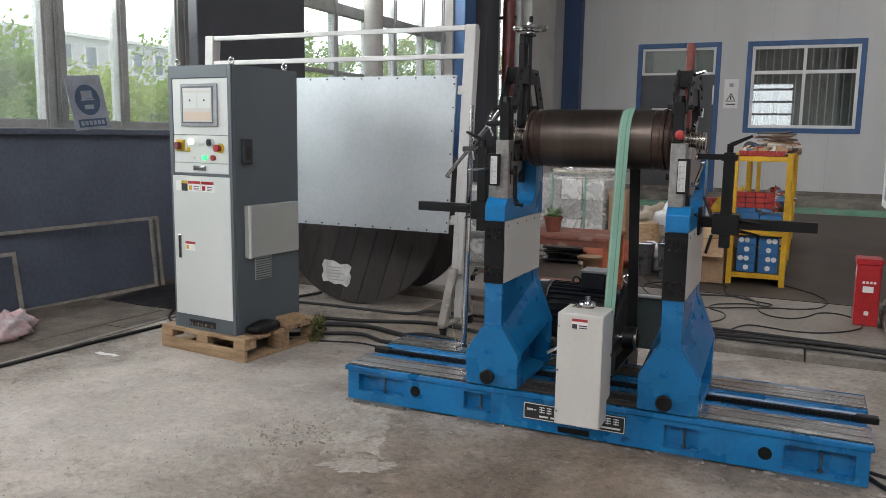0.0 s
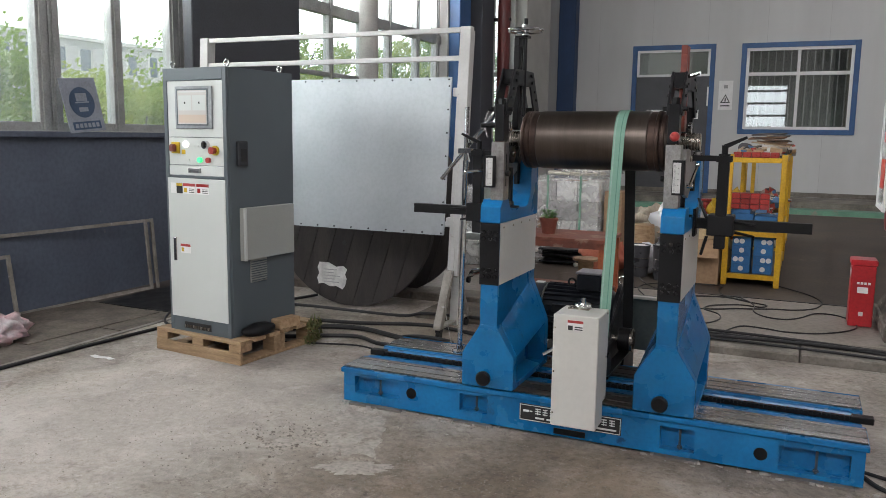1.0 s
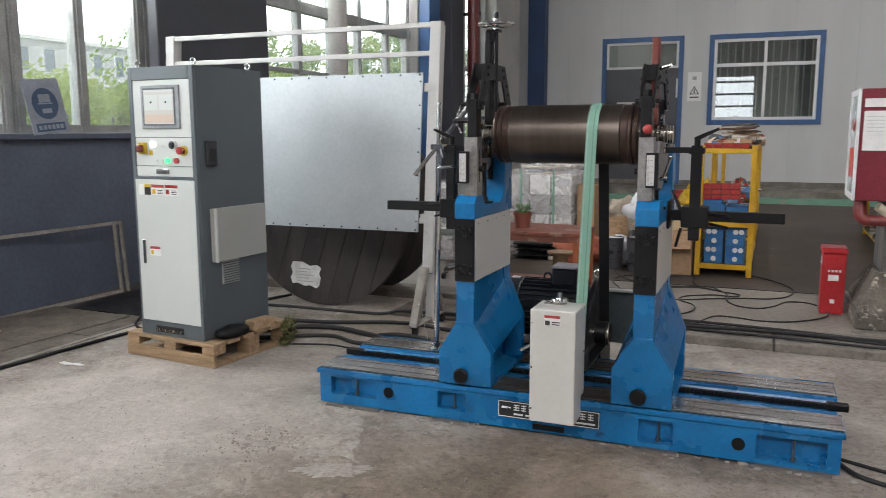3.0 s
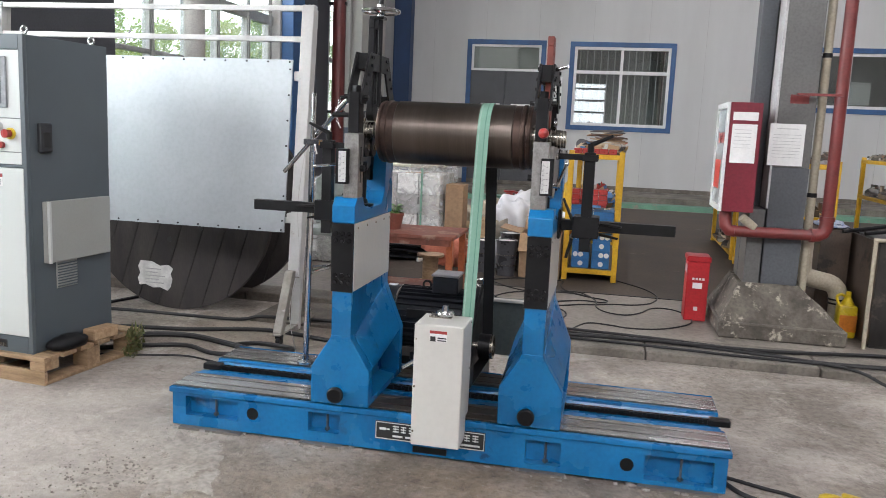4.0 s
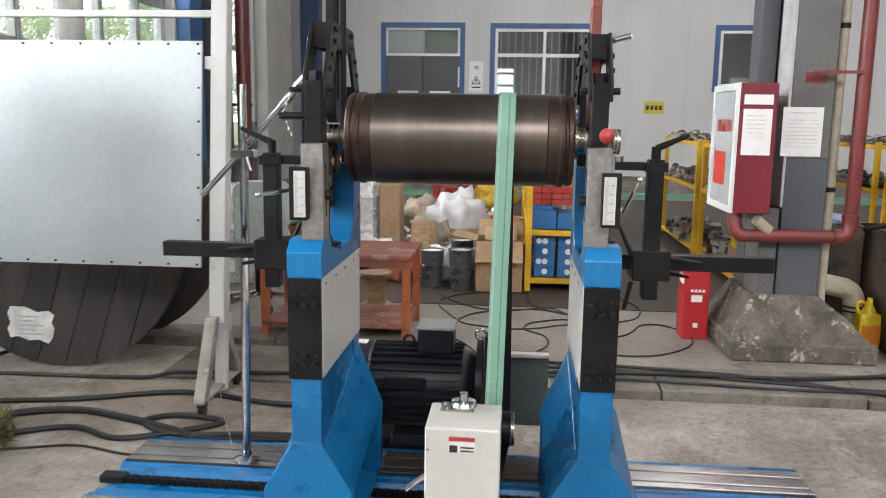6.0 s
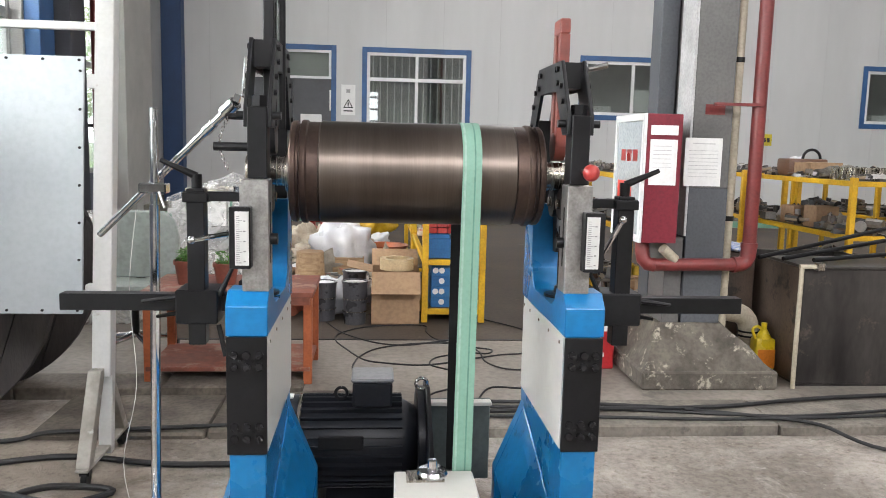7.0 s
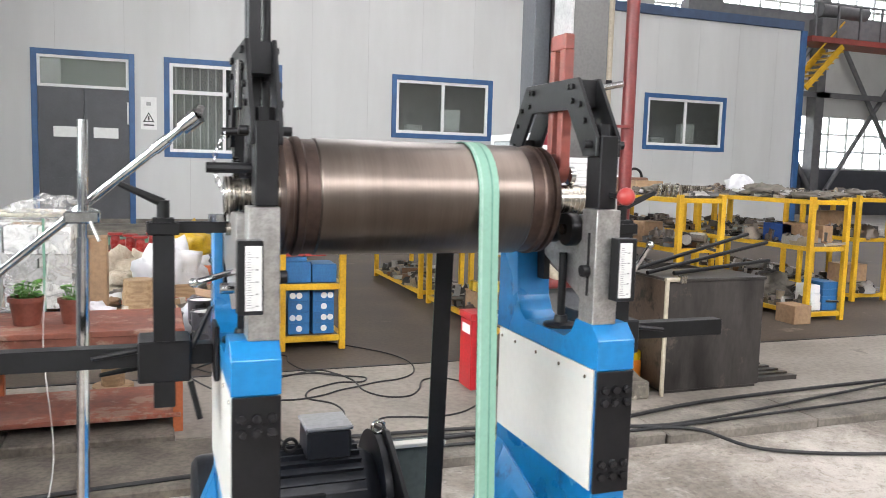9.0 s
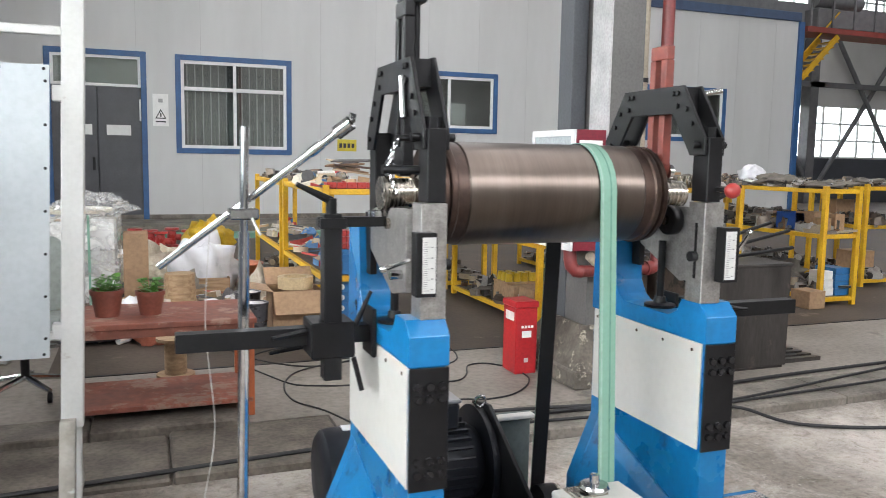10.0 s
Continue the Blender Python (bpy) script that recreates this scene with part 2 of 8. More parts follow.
M_CHROME = mk("chrome_steel", (0.72, 0.72, 0.72), (0.6, 0.6, 0.6), rough=0.14, metal=1.0, scale=12, bump=0.02, rvar=0.08)
M_STEEL = mk("turned_steel", (0.50, 0.46, 0.40), (0.36, 0.33, 0.28), rough=0.25, metal=1.0, scale=9, fine=90, bump=0.05, stretch=(20, 1, 1))
M_DRUM = mk("brown_turned_drum_steel", (0.150, 0.123, 0.104), (0.105, 0.085, 0.072), rough=0.33, metal=0.95, scale=1.6, fine=30, bump=0.03, mix=0.25, stretch=(9, 0.5, 0.5), rvar=0.06)
M_DRUMRUST = mk("rusty_drum_collar", (0.105, 0.068, 0.052), (0.06, 0.041, 0.034), rough=0.45, metal=0.75, scale=10, fine=80, bump=0.15)
M_BELTG = mk("mint_green_belt", (0.185, 0.345, 0.265), (0.165, 0.31, 0.235), rough=0.6, scale=3, fine=120, bump=0.1, mix=0.2)
M_RED = mk("red_plastic", (0.42, 0.045, 0.04), rough=0.3, scale=8)
M_REDBAR = mk("red_oxide_painted_bar", (0.22, 0.045, 0.03), (0.15, 0.034, 0.024), rough=0.5, scale=12, wear=(0.13, 0.08, 0.06), wear_amount=0.66)
M_FAINT = mk("faint_print", (0.62, 0.62, 0.61), rough=0.6)
M_WHITE = mk("white_label", (0.75, 0.75, 0.73), (0.68, 0.68, 0.66), rough=0.5, scale=12, mix=0.15)
M_INK = mk("black_ink", (0.02, 0.02, 0.02), rough=0.5)
M_CAB = mk("dark_grey_cabinet_enamel", (0.095, 0.115, 0.125), (0.085, 0.103, 0.112), rough=0.42, scale=3, fine=200, bump=0.05, mix=0.12)
M_CABW = mk("pale_grey_cabinet_enamel", (0.56, 0.585, 0.56), (0.53, 0.555, 0.53), rough=0.4, scale=2, fine=200, bump=0.04, mix=0.1)
M_WOOD = mk("pale_pallet_wood", (0.42, 0.29, 0.17), (0.27, 0.175, 0.095), rough=0.8, scale=5, fine=50, bump=0.3, stretch=(1, 8, 8), vary=0.15)
M_GALV = mk("galvanised_sheet", (0.475, 0.51, 0.525), (0.42, 0.455, 0.47), rough=0.46, metal=0.35, scale=2.5, fine=40, bump=0.05, mix=0.16, rvar=0.06, wear=(0.40, 0.40, 0.40), wear_amount=0.72)
M_GRIMY = mk("grimy_white_tube", (0.36, 0.335, 0.295), (0.22, 0.20, 0.17), rough=0.55, scale=6, fine=40, wear=(0.52, 0.51, 0.48), wear_amount=0.62)
M_WHITEPOST = mk("white_painted_tube", (0.57, 0.57, 0.55), (0.48, 0.48, 0.46), rough=0.45, scale=3, mix=0.15, wear=(0.33, 0.30, 0.26), wear_amount=0.68)
M_REEL = mk("blackened_reel_wood", (0.055, 0.047, 0.043), (0.030, 0.026, 0.025), rough=0.85, scale=4, fine=40, bump=0.4, stretch=(3, 3, 0.6), vary=0.18)
M_YELLOW = mk("yellow_rack_paint", (0.70, 0.42, 0.015), (0.56, 0.32, 0.013), rough=0.45, scale=6, wear=(0.22, 0.14, 0.05), wear_amount=0.68)
M_MOTOR = mk("slate_motor_enamel", (0.015, 0.017, 0.022), (0.009, 0.010, 0.013), spec=0.25, rough=0.4, scale=7, fine=80, bump=0.08, wear=(0.075, 0.08, 0.09), wear_amount=0.70)
M_CABLE = mk("black_rubber_cable", (0.011, 0.011, 0.012), rough=0.55, scale=10)


# ---- mesh helpers ----
ORG = {}


def B():
    return bmesh.new()


def box(bm, x0, x1, y0, y1, z0, z1, bev=0.0, seg=1):
    v = [bm.verts.new((x, y, z)) for x in (x0, x1) for y in (y0, y1) for z in (z0, z1)]
    fs = [bm.faces.new([v[i] for i in q]) for q in ((0, 1, 3, 2), (4, 6, 7, 5), (0, 4, 5, 1), (2, 3, 7, 6), (0, 2, 6, 4), (1, 5, 7, 3))]
    if bev:
        es = list({e for f in fs for e in f.edges})
        bmesh.ops.bevel(bm, geom=es, offset=bev, segments=seg, affect="EDGES", profile=0.5)
    return bm


def frame_of(d):
    d = Vector(d).normalized()
    u = d.orthogonal().normalized()
    return d, u, d.cross(u)


def cyl(bm, p0, p1, r, seg=16, r2=None):
    p0, p1 = Vector(p0), Vector(p1)
    d, u, w = frame_of(p1 - p0)
    r2 = r if r2 is None else r2
    a, b = [], []
    for i in range(seg):
        c, s = math.cos(2 * math.pi * i / seg), math.sin(2 * math.pi * i / seg)
        a.append(bm.verts.new(p0 + r * (c * u + s * w)))
        b.append(bm.verts.new(p1 + r2 * (c * u + s * w)))
    for i in range(seg):
        j = (i + 1) % seg
        bm.faces.new((a[i], a[j], b[j], b[i]))
    bm.faces.new(a[::-1])
    bm.faces.new(b)
    return bm


def lathe(bm, origin, axis, prof, seg=32, caps=True):
    """prof: (radius, distance along the axis)."""
    o = Vector(origin)
    d, u, w = frame_of(axis)
    rings = []
    for r, h in prof:
        rings.append([bm.verts.new(o + d * h + max(r, 1e-4) * (math.cos(2 * math.pi * i / seg) * u + math.sin(2 * math.pi * i / seg) * w)) for i in range(seg)])
    for a, b in zip(rings, rings[1:]):
        for i in range(seg):
            j = (i + 1) % seg
            bm.faces.new((a[i], a[j], b[j], b[i]))
    if caps:
        bm.faces.new(rings[0][::-1])
        bm.faces.new(rings[-1])
    return bm


def prism(bm, pts, axis, a, b, bev=0.0):
    """A polygon drawn in the two other axes, from a to b along axis."""
    def at(p, q, h):
        return {"x": (h, p, q), "y": (p, h, q), "z": (p, q, h)}[axis]
    lo = [bm.verts.new(at(p, q, a)) for p, q in pts]
    hi = [bm.verts.new(at(p, q, b)) for p, q in pts]
    fs = [bm.faces.new(lo[::-1]), bm.faces.new(hi)]
    n = len(pts)
    for i in range(n):
        j = (i + 1) % n
        fs.append(bm.faces.new((lo[i], lo[j], hi[j], hi[i])))
    bmesh.ops.recalc_face_normals(bm, faces=fs)
    if bev:
        bmesh.ops.bevel(bm, geom=list({e for f in fs for e in f.edges}), offset=bev, segments=1, affect="EDGES", profile=0.5)
    return bm


def spline(pts, n=8):
    pts = [Vector(p) for p in pts]
    P = [2 * pts[0] - pts[1]] + pts + [2 * pts[-1] - pts[-2]]
    out = []
    for i in range(1, len(P) - 2):
        a, b, c, d = P[i - 1:i + 3]
        for k in range(n):
            t = k / n
            out.append(0.5 * ((2 * b) + (c - a) * t + (2 * a - 5 * b + 4 * c - d) * t * t + (3 * b - a - 3 * c + d) * t ** 3))
    out.append(pts[-1])
    return out


def tube(bm, pts, r, seg=8, smooth=0):
    pts = spline(pts, smooth) if smooth else [Vector(p) for p in pts]
    rings, u = [], None
    for i, p in enumerate(pts):
        d = (pts[min(i + 1, len(pts) - 1)] - pts[max(i - 1, 0)]).normalized()
        u = d.orthogonal().normalized() if u is None else (u - d * u.dot(d)).normalized()
        w = d.cross(u)
        rings.append([bm.verts.new(p + r * (math.cos(2 * math.pi * k / seg) * u + math.sin(2 * math.pi * k / seg) * w)) for k in range(seg)])
    for a, b in zip(rings, rings[1:]):
        for k in range(seg):
            j = (k + 1) % seg
            bm.faces.new((a[k], a[j], b[j], b[k]))
    bm.faces.new(rings[0][::-1])
    bm.faces.new(rings[-1])
    return bm


def ball(bm, c, r, seg=16):
    bmesh.ops.create_uvsphere(bm, u_segments=seg, v_segments=max(6, seg // 2), radius=r, matrix=Matrix.Translation(c))
    return bm


def finish(bm, name, material, angle=35):
    me = bpy.data.meshes.new(name)
    bm.to_mesh(me)
    bm.free()
    me.materials.append(material)
    me.polygons.foreach_set("use_smooth", [True] * len(me.polygons))
    me.set_sharp_from_angle(angle=radians(angle))
    return me


def thing(name, at, label, category, group="", kind="", turn=0.0):
    """An empty at the base of a thing, whose parts are built in world places."""
    ob = new(name)
    ob.empty_display_size = 0.1
    ob.matrix_world = pose(*at, 0, 0, turn)
    ORG[ob] = Matrix.Translation(at) if not turn else pose(*at, 0, 0, turn)
    return tagged(ob, label, category, group, kind)


def part(name, bm, material, parent, label="", angle=35):
    o = ORG.get(parent)
    if o is not None:
        bm.transform(o.inverted())
    ob = new(name, finish(bm, name, material, angle))
    ob.parent = parent
    ORG[ob] = o
    if label:
        ob["label"] = label
    return ob


def solid(name, bm, material, at, label="", category="", group="", kind="", angle=35):
    """A thing of one mesh with its origin at a place."""
    bm.transform(Matrix.Translation(-Vector(at)))
    ob = new(name, finish(bm, name, material, angle))
    ob.location = at
    ORG[ob] = Matrix.Translation(at)
    return tagged(ob, label, category, group, kind)


def rects(u0, u1, v0, v1, holes):
    """The rectangle less its holes, as rectangles."""
    us = sorted({u0, u1, *[min(max(h[i], u0), u1) for h in holes for i in (0, 1)]})
    vs = sorted({v0, v1, *[min(max(h[i], v0), v1) for h in holes for i in (2, 3)]})
    for a, b in zip(us, us[1:]):
        for c, d in zip(vs, vs[1:]):
            um, vm = (a + b) / 2, (c + d) / 2
            if not any(h[0] < um < h[1] and h[2] < vm < h[3] for h in holes):
                yield a, b, c, d


# ---- setting ----
XL, YB, ZF = -5.4, 17.78, 0.05   # inner face of the window wall, face of the office wall, height of the back floor
ZA, ZW = 0.26, 5.1               # apron before the office wall, top of the office wall
ZC = 9.5                         # hall ceiling

ground = solid("ground", box(B(), -400, 400, -400, 400, -0.62, -0.42), mk("outside_ground", (0.16, 0.19, 0.11), (0.10, 0.13, 0.07), rough=0.95, scale=0.4), (0, 0, -0.42), "grass and paving outside the windows", "ground", kind="structure")
floor = solid("floor", box(B(), XL, 40, -7, 5.35, -0.3, 0.0), M_FLOOR, (0, 0, 0), "stained dusty grey concrete workshop floor", "floor", kind="structure")
bm = B()
box(bm, XL, -0.95, 5.35, 5.98, -0.3, 0.0)
part("floor_strip", bm, M_FLOOR, floor)
DX = -2.5                        # where the dark oiled floor ends towards the windows
YD = 7.2                         # where the dark oiled floor begins
bm = B()
box(bm, -0.95, 40, 5.78, YD, -0.3, ZF)
box(bm, XL, -0.95, 6.28, YD, -0.3, ZF)
box(bm, -1.38, -0.95, 5.979, 6.28, -0.3, ZF)
box(bm, XL, DX, YD, 15.9, -0.3, ZF)
box(bm, XL, 40, 15.9, 26.3, -0.3, ZF)
floor_back = solid("floor_back", bm, M_BACKFLOOR, (0, 6, ZF), "oil-darkened concrete floor of the back bay", "floor", kind="structure")
part("dark_floor", box(B(), DX, 40, YD, 15.9, -0.3, ZF - 0.001), mk("oiled_dark_floor", (0.115, 0.092, 0.073), (0.058, 0.046, 0.037), spec=0.2, rough=0.62, scale=1.2, fine=30, bump=0.2, wear=(0.17, 0.14, 0.112), wear_amount=0.62), floor_back, "dark oiled floor between the racks")
M_KERBDARK = mk("dirt_stained_kerb", (0.19, 0.162, 0.132), (0.095, 0.08, 0.064), rough=0.85, scale=5, fine=40, bump=0.9, mix=0.7)
# kerb slabs along the edge of the back floor
for i in range(14):
    x0 = -0.95 + i * 1.05
    part("kerb_slab", box(B(), x0 + 0.004, x0 + 1.046, 5.35 + 0.01 * math.sin(i * 2.1), 5.775, -0.2, ZF + 0.004 + 0.004 * math.sin(i * 1.7), 0.008), M_KERB, floor_back)
for i in range(5):
    x0 = XL + 0.02 + i * 0.80
    part("kerb_slab", box(B(), x0 + 0.004, x0 + 0.796, 5.98, 6.275, -0.2, ZF + 0.02 + 0.005 * math.sin(i * 1.9), 0.008), M_KERBDARK, floor_back)
for i in range(2):
    x0 = -2.65 + i * 0.85
    part("kerb_slab", box(B(), x0 + 0.004, x0 + 0.846, 5.36, 5.978, -0.2, 0.030 + 0.016 * i, 0.012), M_KERBDARK, floor_back)
solid("drain_slot", box(B(), -2.4, 12, 7.165, 7.195, ZF, ZF + 0.004), M_BLACKPAINT, (2, 7.17, ZF), "narrow black drain slot in the floor", "drain", kind="structure")
XE_ = 14.2
apron = solid("apron", box(B(), XL, XE_, 16.35, YB, ZF, ZA - 0.006), M_KERB, (0, 17, ZF), "raised concrete apron along the office wall", "apron", kind="structure")
solid("green_line", box(B(), XL, XE_, 15.95, 16.34, ZF, ZF + 0.09), M_GREEN_LINE, (0, 16, ZF), "worn green painted kerb line", "floor line", kind="structure")
solid("stained_floor_strip", box(B(), XL, -4.63, -1.0, 5.9, 0.0, 0.003), mk("dark_stained_concrete", (0.16, 0.138, 0.118), (0.085, 0.073, 0.062), rough=0.7, scale=3, fine=35, bump=0.5, wear=(0.24, 0.21, 0.18), wear_amount=0.64), (-5, 2.5, 0), "dark stained floor strip along the window wall", "floor", kind="structure")
# cable trench beside the window wall
trench = thing("trench_cover", (-4.22, 2.5, 0), "steel trench cover strips with dark gaps", "trench cover", kind="structure")
for i in range(7):
    y0 = -1.0 + i * 1.0
    part("cover_plate", box(B(), -4.62, -4.27, y0 + 0.006, y0 + 0.994, 0, 0.006), M_KERBDARK, trench)
part("edge_angle", box(B(), -4.262, -4.225, -1, 5.9, 0, 0.008), mk("dusty_edge_angle", (0.30, 0.28, 0.25), (0.17, 0.155, 0.135), rough=0.7, scale=8), trench)

# window wall
A_WIN, B_WIN, C_WIN = (-2.0, 6.25, 1.40, 3.6), (7.86, 12.1, 1.40, 4.6), (14.3, 15.4, 0.9, 4.6)
wins = [A_WIN, B_WIN, C_WIN]
bm = B()
for a, b, c, d in rects(-7, 26.3, 1.36, ZC, wins):
    box(bm, XL - 0.3, XL, a, b, c, d)
wall_west = solid("wall_west", bm, M_WALLHI, (XL, 8, 1.36), "pale painted window wall of the hall", "wall", kind="structure")
bm = B()
box(bm, XL - 0.3, XL, -7, 13.6, 0.0, 1.36)
box(bm, XL - 0.3, XL, 15.5, 26.3, 0.0, 1.36)
for a, b, c, d in rects(13.6, 15.5, 0.0, 1.36, [C_WIN]):
    box(bm, XL - 0.3, XL, a, b, c, d)
part("dado", bm, M_DADO, wall_west, "scuffed dark blue-grey paint below the windows")
part("dark_panel", box(B(), XL, XL + 0.12, 5.96, 7.72, 1.36, 4.9, 0.01), M_DARKPIER, wall_west, "dark cladding between the windows")
part("sill_board", box(B(), XL - 0.12, XL + 0.06, -2.2, 6.0, 1.345, 1.392, 0.006), M_DADO, wall_west)
part("sill_board", box(B(), XL - 0.12, XL + 0.06, 7.82, 12.3, 1.345, 1.392, 0.006), M_DADO, wall_west)


def west_window(n, win, posts, rails, label):
    y0, y1, z0, z1 = win
    x = XL - 0.16
    w = thing("window_%d" % n, (x, (y0 + y1) / 2, z0), label, "window", kind="structure")
    for y, wd in posts:
        part("mullion", box(B(), x - 0.05, x + 0.05, y - wd / 2, y + wd / 2, z0, z1, 0.004), M_ALU, w)
        part("mullion_bead", box(B(), x + 0.05, x + 0.065, y - wd / 4, y + wd / 4, z0, z1), M_ALU, w)
    for z, h in rails:
        part("rail", box(B(), x - 0.045, x + 0.045, y0, y1, z - h / 2, z + h / 2, 0.004), M_ALU, w)
    for (a, wa), (b, wb) in zip(posts, posts[1:]):
        g = part("pane", box(B(), x - 0.004, x + 0.004, a + wa / 2, b - wb / 2, z0 + 0.02, z1 - 0.02), M_GLASS, w)
        g.visible_shadow = False


west_window(1, A_WIN, [(-1.97, 0.06), (-1.0, 0.09), (0.2, 0.16), (1.6, 0.09), (2.45, 0.16), (3.50, 0.09), (4.505, 0.11), (4.62, 0.10), (5.265, 0.11), (5.97, 0.12), (6.14, 0.20)], [(1.43, 0.07), (3.55, 0.1)], "weathered aluminium window with sliding panes above the dado")
west_window(2, B_WIN, [(7.9, 0.08), (8.75, 0.10), (9.55, 0.06), (10.33, 0.08), (11.24, 0.09), (11.97, 0.10)], [(1.43, 0.07), (2.15, 0.05), (2.95, 0.14), (4.55, 0.1)], "tall aluminium window with a dark transom")
west_window(3, C_WIN, [(14.34, 0.08), (15.36, 0.08)], [(0.93, 0.07), (2.6, 0.08), (4.55, 0.1)], "narrow tall window beside the corner")
solid("wall_post", box(B(), XL, XL + 0.2, 12.15, 12.6, 0, 5.5, 0.01), M_BLUETRIM, (XL, 12.4, 0), "blue painted steel wall post", "wall post", kind="structure")
solid("wall_post", box(B(), XL, XL + 0.35, 12.75, 13.3, 0, 7.5, 0.01), M_DARKPIER, (XL, 13, 0), "dark grey steel hall column by the windows", "wall post", kind="structure")
solid("wall_pier", box(B(), XL, XL + 0.22, 15.5, 17.1, ZF, 7.5, 0.01), M_PIER, (XL, 16.2, ZF), "beige painted wall pier", "wall pier", kind="structure")
# corner column: the trim blue, darkened in its colour for the shade there
solid("wall_post", box(B(), -5.10, -4.72, 17.46, 17.76, ZF, 7.5, 0.012), mk("shaded_blue_column_paint", (0.018, 0.052, 0.135), (0.014, 0.04, 0.105), rough=0.5, scale=3), (-4.95, 17.5, ZF), "blue painted steel corner column", "wall post", kind="structure")
solid("wall_pipe", cyl(B(), (XL + 0.13, 9.28, 1.392), (XL + 0.13, 9.28, 7.5), 0.125, 20), M_PIER, (XL + 0.13, 9.28, 1.392), "fat beige down pipe before the window", "pipe", kind="structure")
dp = thing("drain_pipe", (XL + 0.55, 13.6, 0), "dark red fire pipe running up the wall", "pipe", kind="structure")
part("pipe", cyl(B(), (XL + 0.5, 13.4, 0), (XL + 0.5, 13.4, 7.5), 0.11, 16), mk("dark_red_pipe_paint", (0.13, 0.022, 0.02), (0.10, 0.02, 0.018), rough=0.4, scale=6), dp)
for z in (1.6, 3.4, 5.2):
    part("bracket", box(B(), XL, XL + 0.62, 13.36, 13.44, z, z + 0.05), M_BLACK, dp)

# office wall with door and windows
DOOR = (-3.50, -1.78, ZA, 3.38)
OW = [(-1.27, 0.92, 1.52, 3.37), (3.16, 5.41, 2.06, 3.35), (9.25, 11.57, 2.03, 3.33), (-9, -9, 0, 0)][:3]
XE = 13.7
holes = [DOOR] + OW
bm = B()
for a, b, c, d in rects(XL, XE, 0, ZW, holes):
    box(bm, a, b, YB + 0.006, YB + 0.2, c, d)
wall_north = solid("wall_north", bm, M_JOINT, (4, YB, 0), "white sandwich-panel office wall inside the hall", "wall", kind="structure")
px = XL
k = 0
while px < XE - 0.1:
    p1 = min(px + 1.15, XE)
    bm = B()
    for a, b, c, d in rects(px + 0.0025, p1 - 0.0025, ZA, ZW, holes):
        if b - a > 0.004 and d - c > 0.004:
            box(bm, a, b, YB, YB + 0.005, c, d)
    part("wall_panel", bm, M_PANEL, wall_north)
    px = p1
part("top_trim", box(B(), XL, XE + 0.05, YB - 0.06, YB + 0.25, ZW, ZW + 0.22, 0.01), mk("dark_blue_edge_trim", (0.05, 0.085, 0.16), rough=0.5), wall_north, "dark blue edge trim")
part("end_trim", box(B(), XE, XE + 0.18, YB - 0.05, YB + 0.25, ZA, ZW, 0.01), M_BLUETRIM, wall_north, "blue edge trim")
part("end_return", box(B(), XE, XE + 0.15, YB + 0.25, 25.9, 0, ZW), M_PANEL, wall_north)
part("skirting", box(B(), XL, XE, YB - 0.012, YB, ZA, ZA + 0.09), M_KERB, wall_north)
solid("office_interior", box(B(), XL, XE, YB + 2.6, YB + 2.7, 0, ZW), M_OFFICE, (4, YB + 2.6, 0), "dim office room behind the windows", "room", kind="structure")
solid("office_roof", box(B(), XL, XE, YB + 0.26, 25.9, ZW, ZW + 0.1), M_OFFICE, (4, 25, ZW), "flat office roof", "roof", kind="structure")


def blue_surround(parent, x0, x1, z0, z1, w=0.10, bottom=True):
    y0, y1 = YB - 0.025, YB + 0.03
    part("surround", box(B(), x0, x0 + w, y0, y1, z0, z1, 0.005), M_BLUETRIM, parent, "blue painted surround")
    part("surround", box(B(), x1 - w, x1, y0, y1, z0, z1, 0.005), M_BLUETRIM, parent, "blue painted surround")
    part("surround", box(B(), x0 + w, x1 - w, y0, y1, z1 - w, z1, 0.005), M_BLUETRIM, parent, "blue painted surround")
    if bottom:
        part("surround", box(B(), x0 + w, x1 - w, y0, y1, z0, z0 + w, 0.005), M_BLUETRIM, parent, "blue painted surround")


d1 = thing("door_1", ((DOOR[0] + DOOR[1]) / 2, YB, ZA), "closed dark grey double door with a glazed transom and paper notices", "door", kind="structure")
blue_surround(d1, *DOOR, bottom=False)
x0, x1, z0, z1 = DOOR[0] + 0.1, DOOR[1] - 0.1, ZA, 3.28
xm, zt = (x0 + x1) / 2, 2.72
for a, b in ((x0, xm - 0.004), (xm + 0.004, x1)):
    lf = part("door_leaf", box(B(), a, b, YB + 0.01, YB + 0.055, z0 + 0.01, zt, 0.004), M_DOORLEAF, d1)
    part("paper_notice", box(B(), (a + b) / 2 - 0.21 + (0.08 if a < xm - 0.5 else -0.02), (a + b) / 2 + 0.21 + (0.08 if a < xm - 0.5 else -0.02), YB + 0.004, YB + 0.008, 1.83, 2.02), M_WHITE, lf, "white paper notice")
    part("leaf_bead", box(B(), a + 0.05, b - 0.05, YB + 0.004, YB + 0.0095, 1.05, 1.10), M_DOORLEAF, lf)
part("door_handle", box(B(), xm - 0.10, xm - 0.05, YB - 0.03, YB + 0.008, 1.18, 1.42, 0.006), M_BLACK, d1, "black lever handle")
